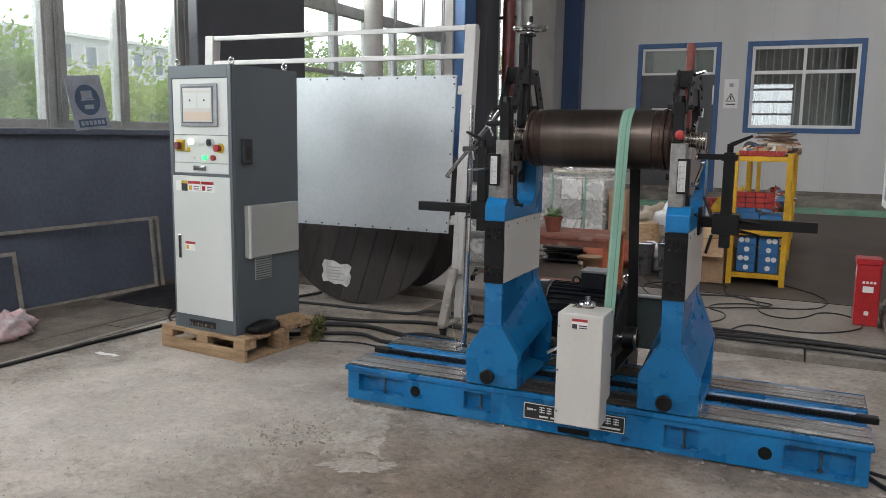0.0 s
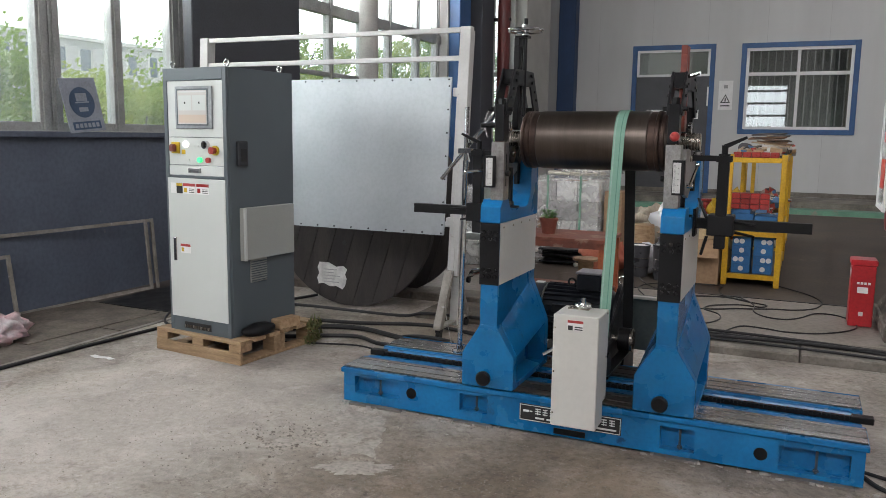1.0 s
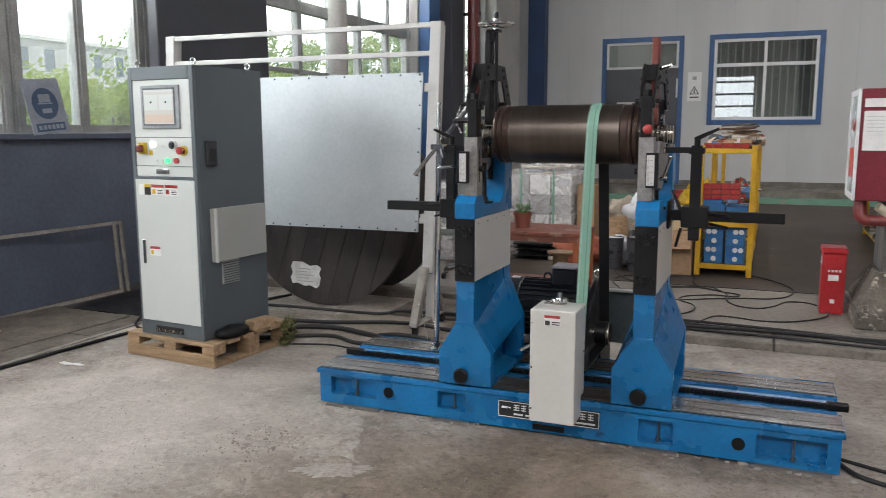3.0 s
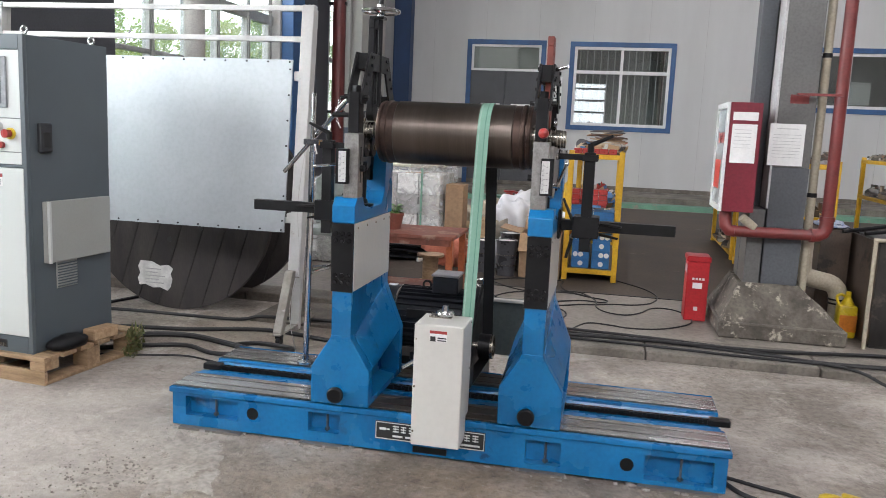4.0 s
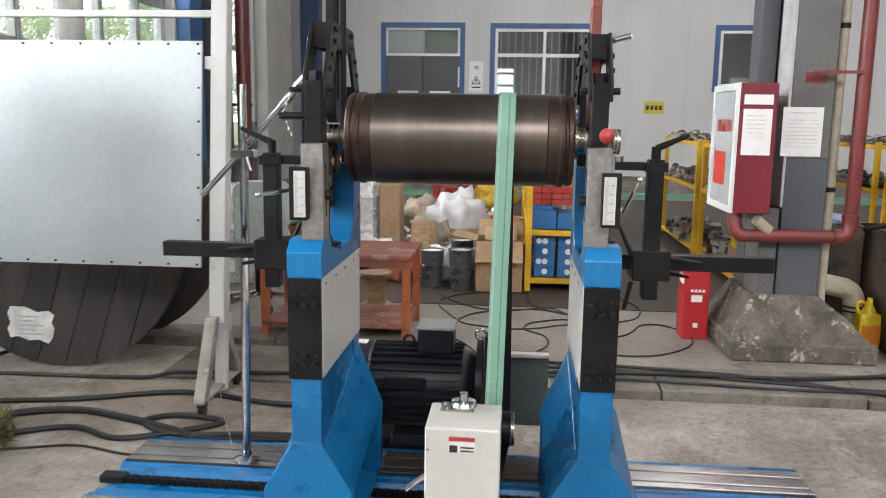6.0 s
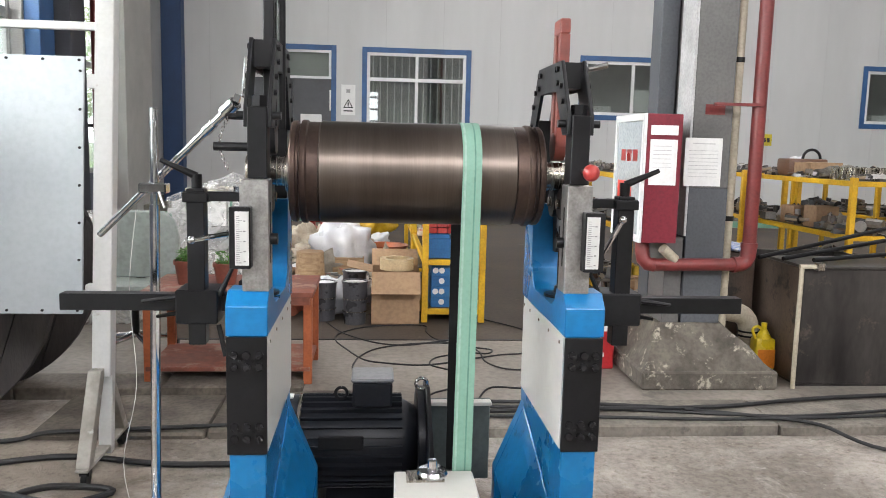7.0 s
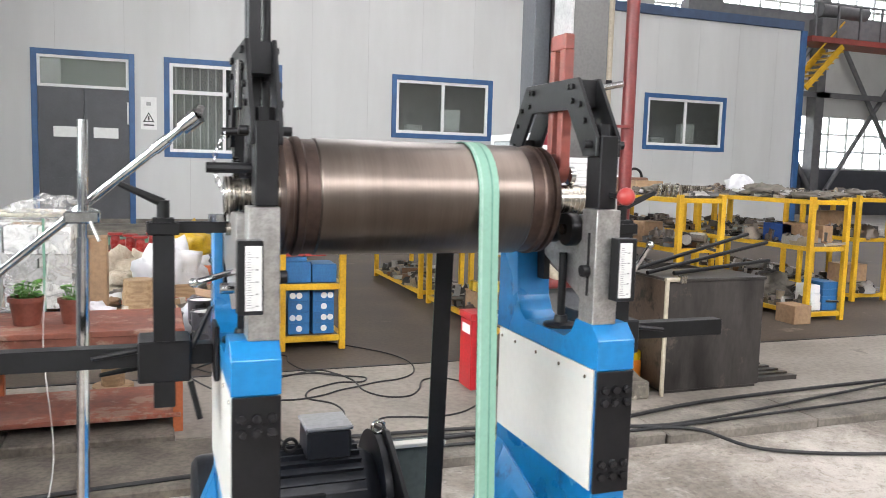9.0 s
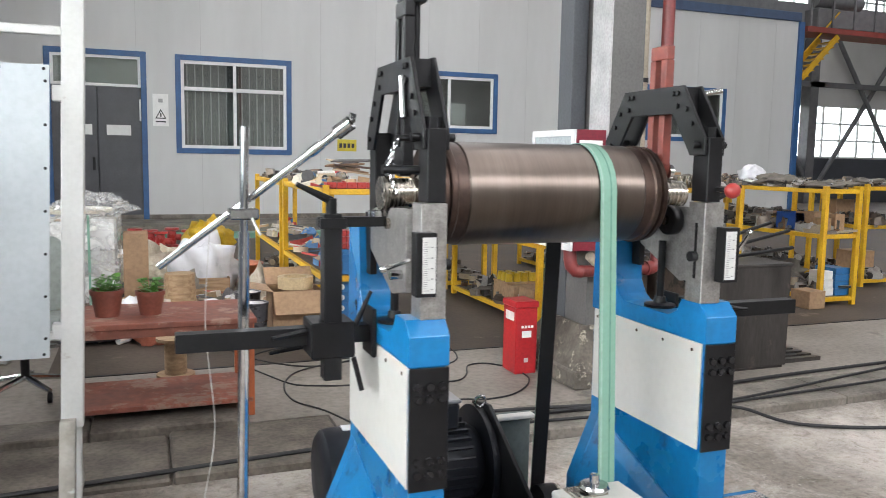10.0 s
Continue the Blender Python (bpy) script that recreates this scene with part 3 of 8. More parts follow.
for a, b, c, d in ((x0, x1, zt, zt + 0.05), (x0, x1, z1 - 0.05, z1), (x0, x0 + 0.05, zt + 0.05, z1 - 0.05), (x1 - 0.05, x1, zt + 0.05, z1 - 0.05)):
    part("transom_frame", box(B(), a, b, YB, YB + 0.05, c, d, 0.003), M_WHITEFRAME, d1)
g = part("transom_pane", box(B(), x0 + 0.05, x1 - 0.05, YB + 0.02, YB + 0.026, zt + 0.05, z1 - 0.05), M_DARKGLASS, d1)
g.visible_shadow = False
part("transom_blind", box(B(), x0, x1, YB + 0.10, YB + 0.12, zt, z1), M_WALLHI, d1, "grey blind behind the glass")
part("door_strip", box(B(), x1 - 0.035, x1 - 0.004, YB - 0.002, YB + 0.009, 2.1, 2.5), M_WHITE, d1)


def office_window(n, x0, x1, z0, z1, split, bars):
    w = thing("window_%d" % n, ((x0 + x1) / 2, YB, z0), "white-framed office window in a blue surround" + (" with inner guard bars" if bars else ""), "window", kind="structure")
    blue_surround(w, x0, x1, z0, z1)
    a, b, c, d = x0 + 0.1, x1 - 0.1, z0 + 0.1, z1 - 0.1
    xm = (a + b) / 2
    fr = 0.06
    for q in ((a, b, c, c + fr), (a, b, d - fr, d), (a, a + fr, c + fr, d - fr), (b - fr, b, c + fr, d - fr), (xm - 0.03, xm + 0.03, c + fr, d - fr)):
        part("window_frame", box(B(), q[0], q[1], YB - 0.005, YB + 0.05, q[2], q[3], 0.004), M_WHITEFRAME, w)
    if split:
        zs = c + (d - c) * 0.66
        part("window_frame", box(B(), a + fr, xm - 0.03, YB - 0.005, YB + 0.05, zs, zs + 0.07, 0.004), M_WHITEFRAME, w)
        part("window_frame", box(B(), xm + 0.03, b - fr, YB - 0.005, YB + 0.05, zs, zs + 0.07, 0.004), M_WHITEFRAME, w)
    for p, q in ((a + fr, xm - 0.03), (xm + 0.03, b - fr)):
        g = part("pane", box(B(), p, q, YB + 0.02, YB + 0.026, c + fr, d - fr), M_DARKGLASS, w)
        g.visible_shadow = False
    if bars:
        for i in range(13):
            x = a + 0.12 + i * (b - a - 0.24) / 12
            part("guard_bar", cyl(B(), (x, YB + 0.14, c), (x, YB + 0.14, d), 0.012, 8), M_WHITEFRAME, w)
        for i in range(9):
            p = a + 0.42 + i * 0.165
            hh = 0.62 + 0.10 * math.sin(i * 2.4) if i < 5 else 0.48 + 0.12 * math.sin(i * 1.9)
            part("stored_board", box(B(), p, p + 0.13, YB + 0.40 + 0.03 * (i % 3), YB + 0.62, c + 0.02, c + hh, 0.006), M_CURTAIN, w, "pale upright board standing inside")
        part("curtain", prism(B(), [(a + 0.02 + 0.02 * k, YB + 0.42 + 0.03 * (k % 2)) for k in range(12)] + [(a + 0.02 + 0.02 * k, YB + 0.43 + 0.03 * (k % 2)) for k in range(11, -1, -1)], "z", c, d - 0.05), M_CURTAIN, w, "pleated grey-green curtain")
    else:
        # white boxes standing in for bright reflections in the panes
        part("inner_box", box(B(), xm + 0.12, xm + 0.5, YB + 0.3, YB + 0.5, c + 0.1, c + 0.55), M_WHITE, w)
        part("inner_box", box(B(), xm - 0.7, xm - 0.35, YB + 0.3, YB + 0.5, c + 0.02, c + 0.2), M_WHITE, w)


office_window(4, *OW[0], True, True)
office_window(5, *OW[1], False, False)
office_window(6, *OW[2], False, False)
ws = thing("warning_notice", (-1.52, YB, 2.2), "white electrical warning notice on the wall", "notice", kind="structure")
part("sheet", box(B(), -1.68, -1.40, YB - 0.006, YB - 0.001, 2.02, 2.62), M_WHITE, ws)
bm = B()
prism(bm, [(-1.64, 2.16), (-1.44, 2.16), (-1.54, 2.34)], "y", YB - 0.009, YB - 0.006)
part("triangle", bm, M_INK, ws)
bm = B()
prism(bm, [(-1.61, 2.178), (-1.47, 2.178), (-1.54, 2.305)], "y", YB - 0.012, YB - 0.009)
part("triangle_inner", bm, M_WHITE, ws)
part("bolt_mark", box(B(), -1.552, -1.528, YB - 0.014, YB - 0.012, 2.19, 2.27), M_INK, ws)
part("text_bar", box(B(), -1.63, -1.45, YB - 0.009, YB - 0.006, 2.09, 2.115), M_INK, ws)
part("switch", box(B(), -1.58, -1.50, YB - 0.02, YB - 0.006, 2.46, 2.53), M_JOINT, ws)
M_SIGNY = mk("yellow_sign", (0.62, 0.50, 0.03), rough=0.5)
for x in (2.05, 7.15):
    sg = thing("yellow_sign", (x, YB, 1.6), "small yellow danger sign with black lettering", "sign", group="yellow danger signs")
    part("plate", box(B(), x - 0.2, x + 0.2, YB - 0.008, YB - 0.001, 1.62, 1.86), M_SIGNY, sg)
    for i in range(4):
        part("text_bar", box(B(), x - 0.16 + i * 0.085, x - 0.1 + i * 0.085, YB - 0.011, YB - 0.008, 1.69, 1.78), M_INK, sg)

# rest of the hall: far bay; side and rear walls and ceiling unseen
FAR = 26.0
fw = [(15, 39, 1.85, 3.85), (15, 39, 6.9, 8.5), (-4, 14, 6.9, 8.5)]
bm = B()
for a, b, c, d in rects(XL, 40, 0, ZC, fw):
    box(bm, a, b, FAR, FAR + 0.3, c, d)
wall_far = solid("wall_far", bm, mk("far_wall_paint", (0.62, 0.62, 0.60), (0.54, 0.54, 0.52), rough=0.7, scale=1.0), (10, FAR, 0), "far hall wall with window bands", "wall", kind="structure")
M_HALLSTEEL = mk("hall_steel", (0.16, 0.16, 0.165), rough=0.6)
for i, (a, b, c, d) in enumerate(fw):
    w = thing("window_%d" % (7 + i), ((a + b) / 2, FAR, c), "bright steel-framed hall window band", "window", kind="structure")
    n_p = int((b - a) / 0.9)
    for j in range(n_p + 1):
        x = a + (b - a) * j / n_p
        part("glazing_bar", box(B(), x - 0.035, x + 0.035, FAR + 0.05, FAR + 0.12, c, d), M_WHITEFRAME, w)
    for z in (c, c + (d - c) * 0.33, c + (d - c) * 0.66, d):
        part("glazing_rail", box(B(), a, b, FAR + 0.06, FAR + 0.11, z - 0.035, z + 0.035), M_WHITEFRAME, w)
# dark panel added in place of the stuff standing below these windows
part("dado", box(B(), 14.0, 39.9, FAR - 0.03, FAR - 0.001, 0, 1.8), M_DARKPIER, wall_far, "dark band along the lower far wall")
for x in (17.2, 22.2, 28.6, 34.3):
    solid("hall_column", box(B(), x - 0.2, x + 0.2, FAR - 0.5, FAR - 0.05, 0, ZC), M_HALLSTEEL, (x, FAR - 0.3, 0), "grey steel hall column", "column", kind="structure")
for x in (17.2, 22.2, 28.6):
    br = thing("cross_brace", (x + 2.8, FAR - 0.3, 0), "steel cross bracing before the far windows", "brace", kind="structure")
    for s in (0, 1):
        p, q = (x + 0.2, 0.2), (x + 5.5, 7.7)
        a, b = ((p[0], FAR - 0.3, p[1]), (q[0], FAR - 0.3, q[1])) if s else ((q[0], FAR - 0.38, p[1]), (p[0], FAR - 0.38, q[1]))
        part("brace_bar", cyl(B(), a, b, 0.09, 8), M_HALLSTEEL, br)
    part("brace_beam", box(B(), x + 0.2, x + 5.5, FAR - 0.50, FAR - 0.42, 4.5, 4.7), M_HALLSTEEL, br)
bm = B()
for a, b, c, d in rects(-7, FAR, 0, ZC, [(2, 24, 5.5, 7.8)]):
    box(bm, 40, 40.3, a, b, c, d)
solid("wall_east", bm, M_WALLHI, (40, 14, 0), "side wall of the hall", "wall", kind="structure")
# unseen rear openings: one mirrored in the office glass, one added for the fill
MIRRORED_WIN = (-2.9, -0.9, 2.05, 4.05)
HI = (-4.5, 10.5, 6.6, 8.8)
bm = B()
for a, b, c, d in rects(XL, 40, 0, ZC, [MIRRORED_WIN, HI]):
    box(bm, a, b, -7.3, -7.0, c, d)
wall_south = solid("wall_south", bm, M_WALLHI, (10, -7, 0), "unseen rear wall of the hall with added high openings", "wall", kind="structure")
for z in (2.6, 3.2, 3.8):
    part("glazing_rail", box(B(), MIRRORED_WIN[0], MIRRORED_WIN[1], -7.25, -7.15, z - 0.05, z + 0.05), M_HALLSTEEL, wall_south)
for j in range(12):
    x = HI[0] + 1.36 * j
    part("glazing_bar", box(B(), x - 0.04, x + 0.04, -7.25, -7.15, HI[2], HI[3]), M_HALLSTEEL, wall_south)
# added glowing sheets fill the unseen roof openings and keep the sun out
M_RL = glow("roof_glow", (0.8, 0.82, 0.84), 0.6)
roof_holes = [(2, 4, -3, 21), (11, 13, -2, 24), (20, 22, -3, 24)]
bm = B()
for a, b, c, d in rects(XL - 0.3, 40.3, -7.3, FAR + 0.3, roof_holes):
    box(bm, a, b, c, d, ZC, ZC + 0.15)
solid("ceiling", bm, M_ROOF, (10, 10, ZC), "unseen grey sheet hall ceiling with added glowing openings", "ceiling", kind="structure")
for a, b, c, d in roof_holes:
    solid("roof_light_sheet", box(B(), a, b, c, d, ZC + 0.05, ZC + 0.08), M_RL, ((a + b) / 2, (c + d) / 2, ZC), "added glowing sheet in the unseen roof", "roof light", kind="structure")


# ---- balancing machine ----
YM, ZB = 3.43, 0.19        # front face and top of the bed
X0, X1, Y1 = -2.095, 0.345, 4.12

bed = thing("balancing_machine_bed", ((X0 + X1) / 2, YM, 0), "blue enamelled cast bed of a balancing machine with oily steel ways", "machine bed")
pockets = [(-2.03, -1.77, 0.06, 0.150), (-1.433, -1.288, 0.058, 0.146), (-0.465, -0.316, 0.036, 0.139), (0.023, 0.295, 0.03, 0.137)]
bm = B()
for a, b, c, d in rects(X0, X1, 0.012, 0.165, pockets):
    box(bm, a, b, YM, YM + 0.05, c, d)
box(bm, X0, X1, YM + 0.05, YM + 0.06, 0.012, 0.165)
for x in (X0, X1 - 0.04):
    box(bm, x, x + 0.04, YM + 0.06, Y1 - 0.04, 0.012, 0.165)
box(bm, X0, X1, Y1 - 0.04, Y1, 0.012, 0.165)
part("side_frame", bm, M_BLUE, bed)
part("front_table", box(B(), X0 - 0.012, X1 + 0.012, YM - 0.012, YM + 0.235, 0.165, ZB, 0.003), M_BLUE, bed)
part("rear_table", box(B(), X0 - 0.012, X1 + 0.012, Y1 - 0.235, Y1 + 0.012, 0.165, ZB + 0.002, 0.003), M_BLUE, bed)
part("channel_floor", box(B(), X0, X1, YM + 0.235, Y1 - 0.235, 0.10, 0.125), M_BLUE, bed)
prism_pts = [(YM + 0.225, 0.125), (YM + 0.30, 0.125), (YM + 0.27, 0.187), (YM + 0.225, 0.187)]
part("channel_slope", prism(B(), prism_pts, "x", X0 + 0.002, X1 - 0.002), M_BLUE, bed)
part("channel_slope", prism(B(), [(2 * YM + 0.69 - p - 0.0, q) for p, q in prism_pts], "x", X0 + 0.002, X1 - 0.002), M_BLUE, bed)
for y0, wy in ((YM + 0.022, 0.05), (YM + 0.084, 0.07), (YM + 0.166, 0.034), (Y1 - 0.20, 0.034), (Y1 - 0.154, 0.07), (Y1 - 0.072, 0.05)):
    # middle lengths: oil browning plus the shade under the drum, both in the colour
    for xa_, xb_, mt in ((X0 - 0.008, -1.16, M_RAIL), (-1.1595, -0.5905, M_RAILOIL), (-0.59, X1 + 0.008, M_RAIL)):
        part("steel_way", box(B(), xa_, xb_, y0, y0 + wy, ZB, ZB + 0.006, 0.0015), mt, bed, "machined steel way strip" if mt is M_RAIL else "oil-browned steel way strip, darkened for the shade under the drum")
for y0, y1 in ((YM + 0.010, YM + 0.205), (Y1 - 0.217, Y1 - 0.015)):
    part("way_joint", box(B(), X0 - 0.006, X1 + 0.006, y0, y1, ZB, ZB + 0.0025), M_BLACK, bed, "dark oily joint between the ways")
# drive chain on its ledge
part("chain_ledge", box(B(), X0 + 0.01, X1, 3.76, 3.80, 0.125, 0.170), M_BLUE, bed)
n_l = 130
bm = box(B(), X0 + 0.01, X1 - 0.01, 3.776, 3.788, 0.1715, 0.186)
for i in range(n_l):
    x = X0 + 0.01 + i * (X1 - X0 - 0.02) / n_l
    box(bm, x, x + 0.0172, 3.768 + 0.004 * (i % 2), 3.774 + 0.004 * (i % 2), 0.172, 0.194)
    box(bm, x, x + 0.0172, 3.790 - 0.004 * (i % 2), 3.796 - 0.004 * (i % 2), 0.172, 0.194)
    cyl(bm, (x + 0.006, 3.770, 0.183), (x + 0.006, 3.796, 0.183), 0.007, 6)
tagged(part("drive_chain", bm, M_BLACK, bed, "black roller chain"), kind="stuff")
for x in (X0 + 0.0, X1 - 0.01):
    part("chain_anchor", box(B(), x - 0.03, x + 0.06, 3.76, 3.81, 0.17, 0.20, 0.004), M_BLACK, bed)
M_BOLT2 = mk("dull_grey_bolt", (0.10, 0.115, 0.135), (0.06, 0.07, 0.085), rough=0.4, metal=0.5, scale=30)
for (a, b, c, d) in pockets:
    xm = (a + b) / 2 + 0.01
    part("pocket_back", box(B(), a, b, YM + 0.046, YM + 0.049, c, d), M_BLUE, bed)
    bt = part("anchor_bolt", cyl(B(), (xm, YM + 0.025, 0.0), (xm, YM + 0.025, d - 0.012), 0.0055, 10), M_BOLT2, bed)
    part("anchor_nut", cyl(B(), (xm, YM + 0.025, c + 0.006), (xm, YM + 0.025, c + 0.016), 0.012, 6), M_BOLT2, bt)
    part("shim", box(B(), a - 0.02, b + 0.02, YM - 0.03, YM + 0.1, 0.0, 0.011), mk("shim_plate", (0.22, 0.20, 0.18), rough=0.6, metal=0.4) if a < -2 else bpy.data.materials["shim_plate"], bed)
for x, z in ((-1.699, 0.103), (-0.047, 0.085)):
    part("hole_cap", cyl(B(), (x, YM - 0.002, z), (x, YM + 0.004, z), 0.028, 20), M_BLACKPAINT, bed, "dark cored hole")
part("cast_notch", box(B(), -0.95, -0.80, YM - 0.003, YM + 0.002, 0.022, 0.050), M_BLACKPAINT, bed)
M_GROUT = mk("smeared_grout", (0.42, 0.40, 0.37), (0.27, 0.25, 0.22), rough=0.9, scale=14, fine=60, bump=0.8)
rg = random.Random(11)
for (a, b, c, d) in pockets:
    bm = B()
    for i in range(30):
        x, y, s_ = rg.gauss((a + b) / 2, 0.11), YM + 0.012 - abs(rg.gauss(0, 0.026)), rg.uniform(0.004, 0.019)
        q = [(x + s_ * rg.uniform(0.6, 1.2) * math.cos(t), y + 0.6 * s_ * rg.uniform(0.6, 1.2) * math.sin(t)) for t in np.linspace(0, 5.8, 11)]
        prism(bm, q, "z", 0.0, rg.uniform(0.002, 0.011))
    tagged(part("grout", bm, M_GROUT, bed, "crumbled grout at the bed feet"), kind="stuff")
np_ = part("nameplate", box(B(), -1.12, -0.635, YM - 0.006, YM - 0.0005, 0.064, 0.146, 0.001), M_INK, bed, "black nameplate with white edge and lettering bars")
for a, b, c, d in ((-1.117, -0.638, 0.067, 0.070), (-1.117, -0.638, 0.140, 0.143), (-1.117, -1.114, 0.070, 0.140), (-0.641, -0.638, 0.070, 0.140)):
    part("plate_border", box(B(), a, b, YM - 0.008, YM - 0.006, c, d), M_WHITE, np_)
part("text_bar", box(B(), -1.100, -1.072, YM - 0.0085, YM - 0.006, 0.108, 0.118), M_WHITE, np_)
part("text_bar", box(B(), -1.068, -1.055, YM - 0.0085, YM - 0.006, 0.110, 0.116), M_WHITE, np_)
for i in range(11):
    # one character each: three short strokes and an upright
    x = -1.040 + i * 0.0350
    for dz in (0.0, 0.0115, 0.023):
        part("text_bar", box(B(), x + 0.001 * (i % 3), x + 0.026 - 0.002 * (i % 2), YM - 0.0085, YM - 0.006, 0.103 + dz, 0.107 + dz), M_WHITE, np_)
    part("text_bar", box(B(), x + 0.009 + 0.002 * (i % 3), x + 0.013 + 0.002 * (i % 3), YM - 0.0090, YM - 0.0086, 0.101, 0.132), M_WHITE, np_)
for i, w_ in enumerate((0.05, 0.035, 0.06, 0.045, 0.055, 0.075, 0.05)):
    x = -1.040 + (0.0, 0.056, 0.097, 0.163, 0.214, 0.275, 0.340)[i]
    part("text_bar", box(B(), x, x + w_ - 0.006, YM - 0.0085, YM - 0.006, 0.080, 0.088), M_WHITE, np_)


M_BOLT = mk("oiled_black_bolt", (0.028, 0.028, 0.03), (0.016, 0.016, 0.018), rough=0.25, metal=0.4, scale=40)


def bolts(parent, places, r=0.0105, h=0.010, axis="y", material=None):
    for p in places:
        d = {"y": (0, -h, 0), "x": (h, 0, 0)}[axis]
        part("bolt", cyl(B(), p, Vector(p) + Vector(d), r, 10, r * 0.9), material or M_BOLT, parent)


M_SCALE = mk("dull_white_scale", (0.56, 0.56, 0.54), (0.50, 0.50, 0.48), rough=0.45, scale=20, mix=0.15)
M_TICK = mk("engraved_scale_print", (0.22, 0.22, 0.22), rough=0.5)


def pedestal(cx, s, tall):
    """One bearing pedestal; s: the side on which the drum lies."""
    Y = 3.42
    p = thing("bearing_pedestal", (cx, Y, ZB), "blue cream-sided bearing pedestal with a black arch and " + ("handwheel" if tall else "red bar"), "bearing pedestal", "bearing pedestals")
    bw = 0.044
    body = prism(B(), [(Y + 0.0, 0.50), (Y + 0.56, 0.50), (Y + 0.56, 1.0), (Y, 1.0)], "x", cx - bw, cx + bw, 0.002)
    part("column", body, M_BLUE, p)
    front = [(-bw, 0.51), (-bw - 0.004, 0.495), (-0.132, 0.36), (-0.132, 0.197), (0.132, 0.197), (0.132, 0.36), (bw + 0.004, 0.495), (bw, 0.51)]
    rear = [(-bw, 0.66), (-bw - 0.004, 0.645), (-0.132, 0.44), (-0.132, 0.197), (0.132, 0.197), (0.132, 0.44), (bw + 0.004, 0.645), (bw, 0.66)]
    part("foot", prism(B(), [(cx + a, b) for a, b in front], "y", Y - 0.0015, Y + 0.055, 0.003), M_BLUE, p)
    part("foot", prism(B(), [(cx + a, b) for a, b in rear], "y", Y + 0.50, Y + 0.555, 0.003), M_BLUE, p)
    part("web", box(B(), cx - 0.04, cx + 0.04, Y + 0.055, Y + 0.50, 0.197, 0.50), M_BLUE, p)
    part("flange", box(B(), cx - 0.132, cx + 0.132, Y + 0.055, Y + 0.50, 0.197, 0.225, 0.003), M_BLUE, p)
    for sx in (-1, 1):
        # welded slanting skirt between the two feet
        bm = B()
        ring = []
        for y_, zt_, zb_ in ((Y + 0.0555, 0.500, 0.365), (Y + 0.4995, 0.650, 0.445)):
            ring.append([bm.verts.new(q) for q in ((cx + sx * (bw + 0.001), y_, zt_), (cx + sx * 0.130, y_, zb_), (cx + sx * 0.130, y_, zb_ - 0.014), (cx + sx * (bw + 0.001), y_, zt_ - 0.018))])
        for k_ in range(4):
            bm.faces.new((ring[0][k_], ring[0][(k_ + 1) % 4], ring[1][(k_ + 1) % 4], ring[1][k_]))
        bm.faces.new(ring[0][::-1])
        bm.faces.new(ring[1])
        bmesh.ops.recalc_face_normals(bm, faces=bm.faces[:])
        part("skirt", bm, M_BLUE, p)
        weld = cyl(B(), (cx + sx * (bw + 0.002), Y + 0.056, 0.501), (cx + sx * (bw + 0.002), Y + 0.499, 0.651), 0.0035, 6)
        part("weld_bead", weld, M_BLUE, p)
        sp = part("side_panel", box(B(), cx + sx * 0.0445, cx + sx * 0.0485, Y + 0.012, Y + 0.55, 0.705, 0.998), M_CREAM, p, "cream sheet side panel")
        for yy in (0.05, 0.18, 0.31, 0.44, 0.53):
            part("screw", cyl(B(), (cx + sx * 0.0485, Y + yy, 0.975), (cx + sx * 0.0505, Y + yy, 0.975), 0.005, 8), M_STEEL, sp)
    # front plate with bolt clusters
    fp = part("front_plate", box(B(), cx - 0.0485, cx + 0.0485, Y - 0.008, Y - 0.0005, 0.703, 0.998, 0.0015), M_BLACK, p, "black bolted front plate")
    for zc in (0.955, 0.925, 0.775, 0.745):
        bolts(fp, [(cx + dx, Y - 0.008, zc) for dx in (-0.03, 0.0, 0.03)])
    bolts(fp, [(cx + dx, Y - 0.008, zc) for dx in (-0.015, 0.015) for zc in (0.94, 0.76)], 0.004, 0.002, material=M_BOLT)
    # saddle-shaped top casting
    prof = [(Y - 0.004, 1.0), (Y - 0.004, 1.072), (Y + 0.03, 1.106), (Y + 0.105, 1.106), (Y + 0.125, 1.07), (Y + 0.16, 1.052), (Y + 0.38, 1.052), (Y + 0.41, 1.07), (Y + 0.435, 1.11), (Y + 0.45, 1.30), (Y + 0.56, 1.30), (Y + 0.565, 1.0)]
    part("saddle", prism(B(), prof, "x", cx - 0.05, cx + 0.05, 0.0015), M_BLUE, p, "", 18)
    part("foot_knob", lathe(B(), (cx - 0.01, Y - 0.004, 0.25), (0, -1, 0), [(0.012, 0), (0.012, 0.012), (0.034, 0.014), (0.036, 0.02), (0.036, 0.034), (0.030, 0.040), (0.001, 0.041)], 20), M_BLACKPAINT, p, "black round foot knob")
    # ground steel post with scale
    xa, xb = sorted((cx - s * 0.014, cx + s * 0.050))
    post = part("steel_post", box(B(), xa, xb, Y + 0.026, Y + 0.094, 1.104, 1.376, 0.002), M_POST, p, "scraped bright steel post")
    xi = cx + s * 0.050
    part("slot", box(B(), min(xi, xi + s * 0.001), max(xi, xi + s * 0.001), Y + 0.052, Y + 0.062, 1.17, 1.32), M_BLACKPAINT, post)
    part("slot_knob", cyl(B(), (xi, Y + 0.057, 1.23), (xi + s * 0.018, Y + 0.057, 1.23), 0.014, 12), M_BLACK, post)
    qa, qb = sorted((cx - s * 0.038, cx + s * 0.012))
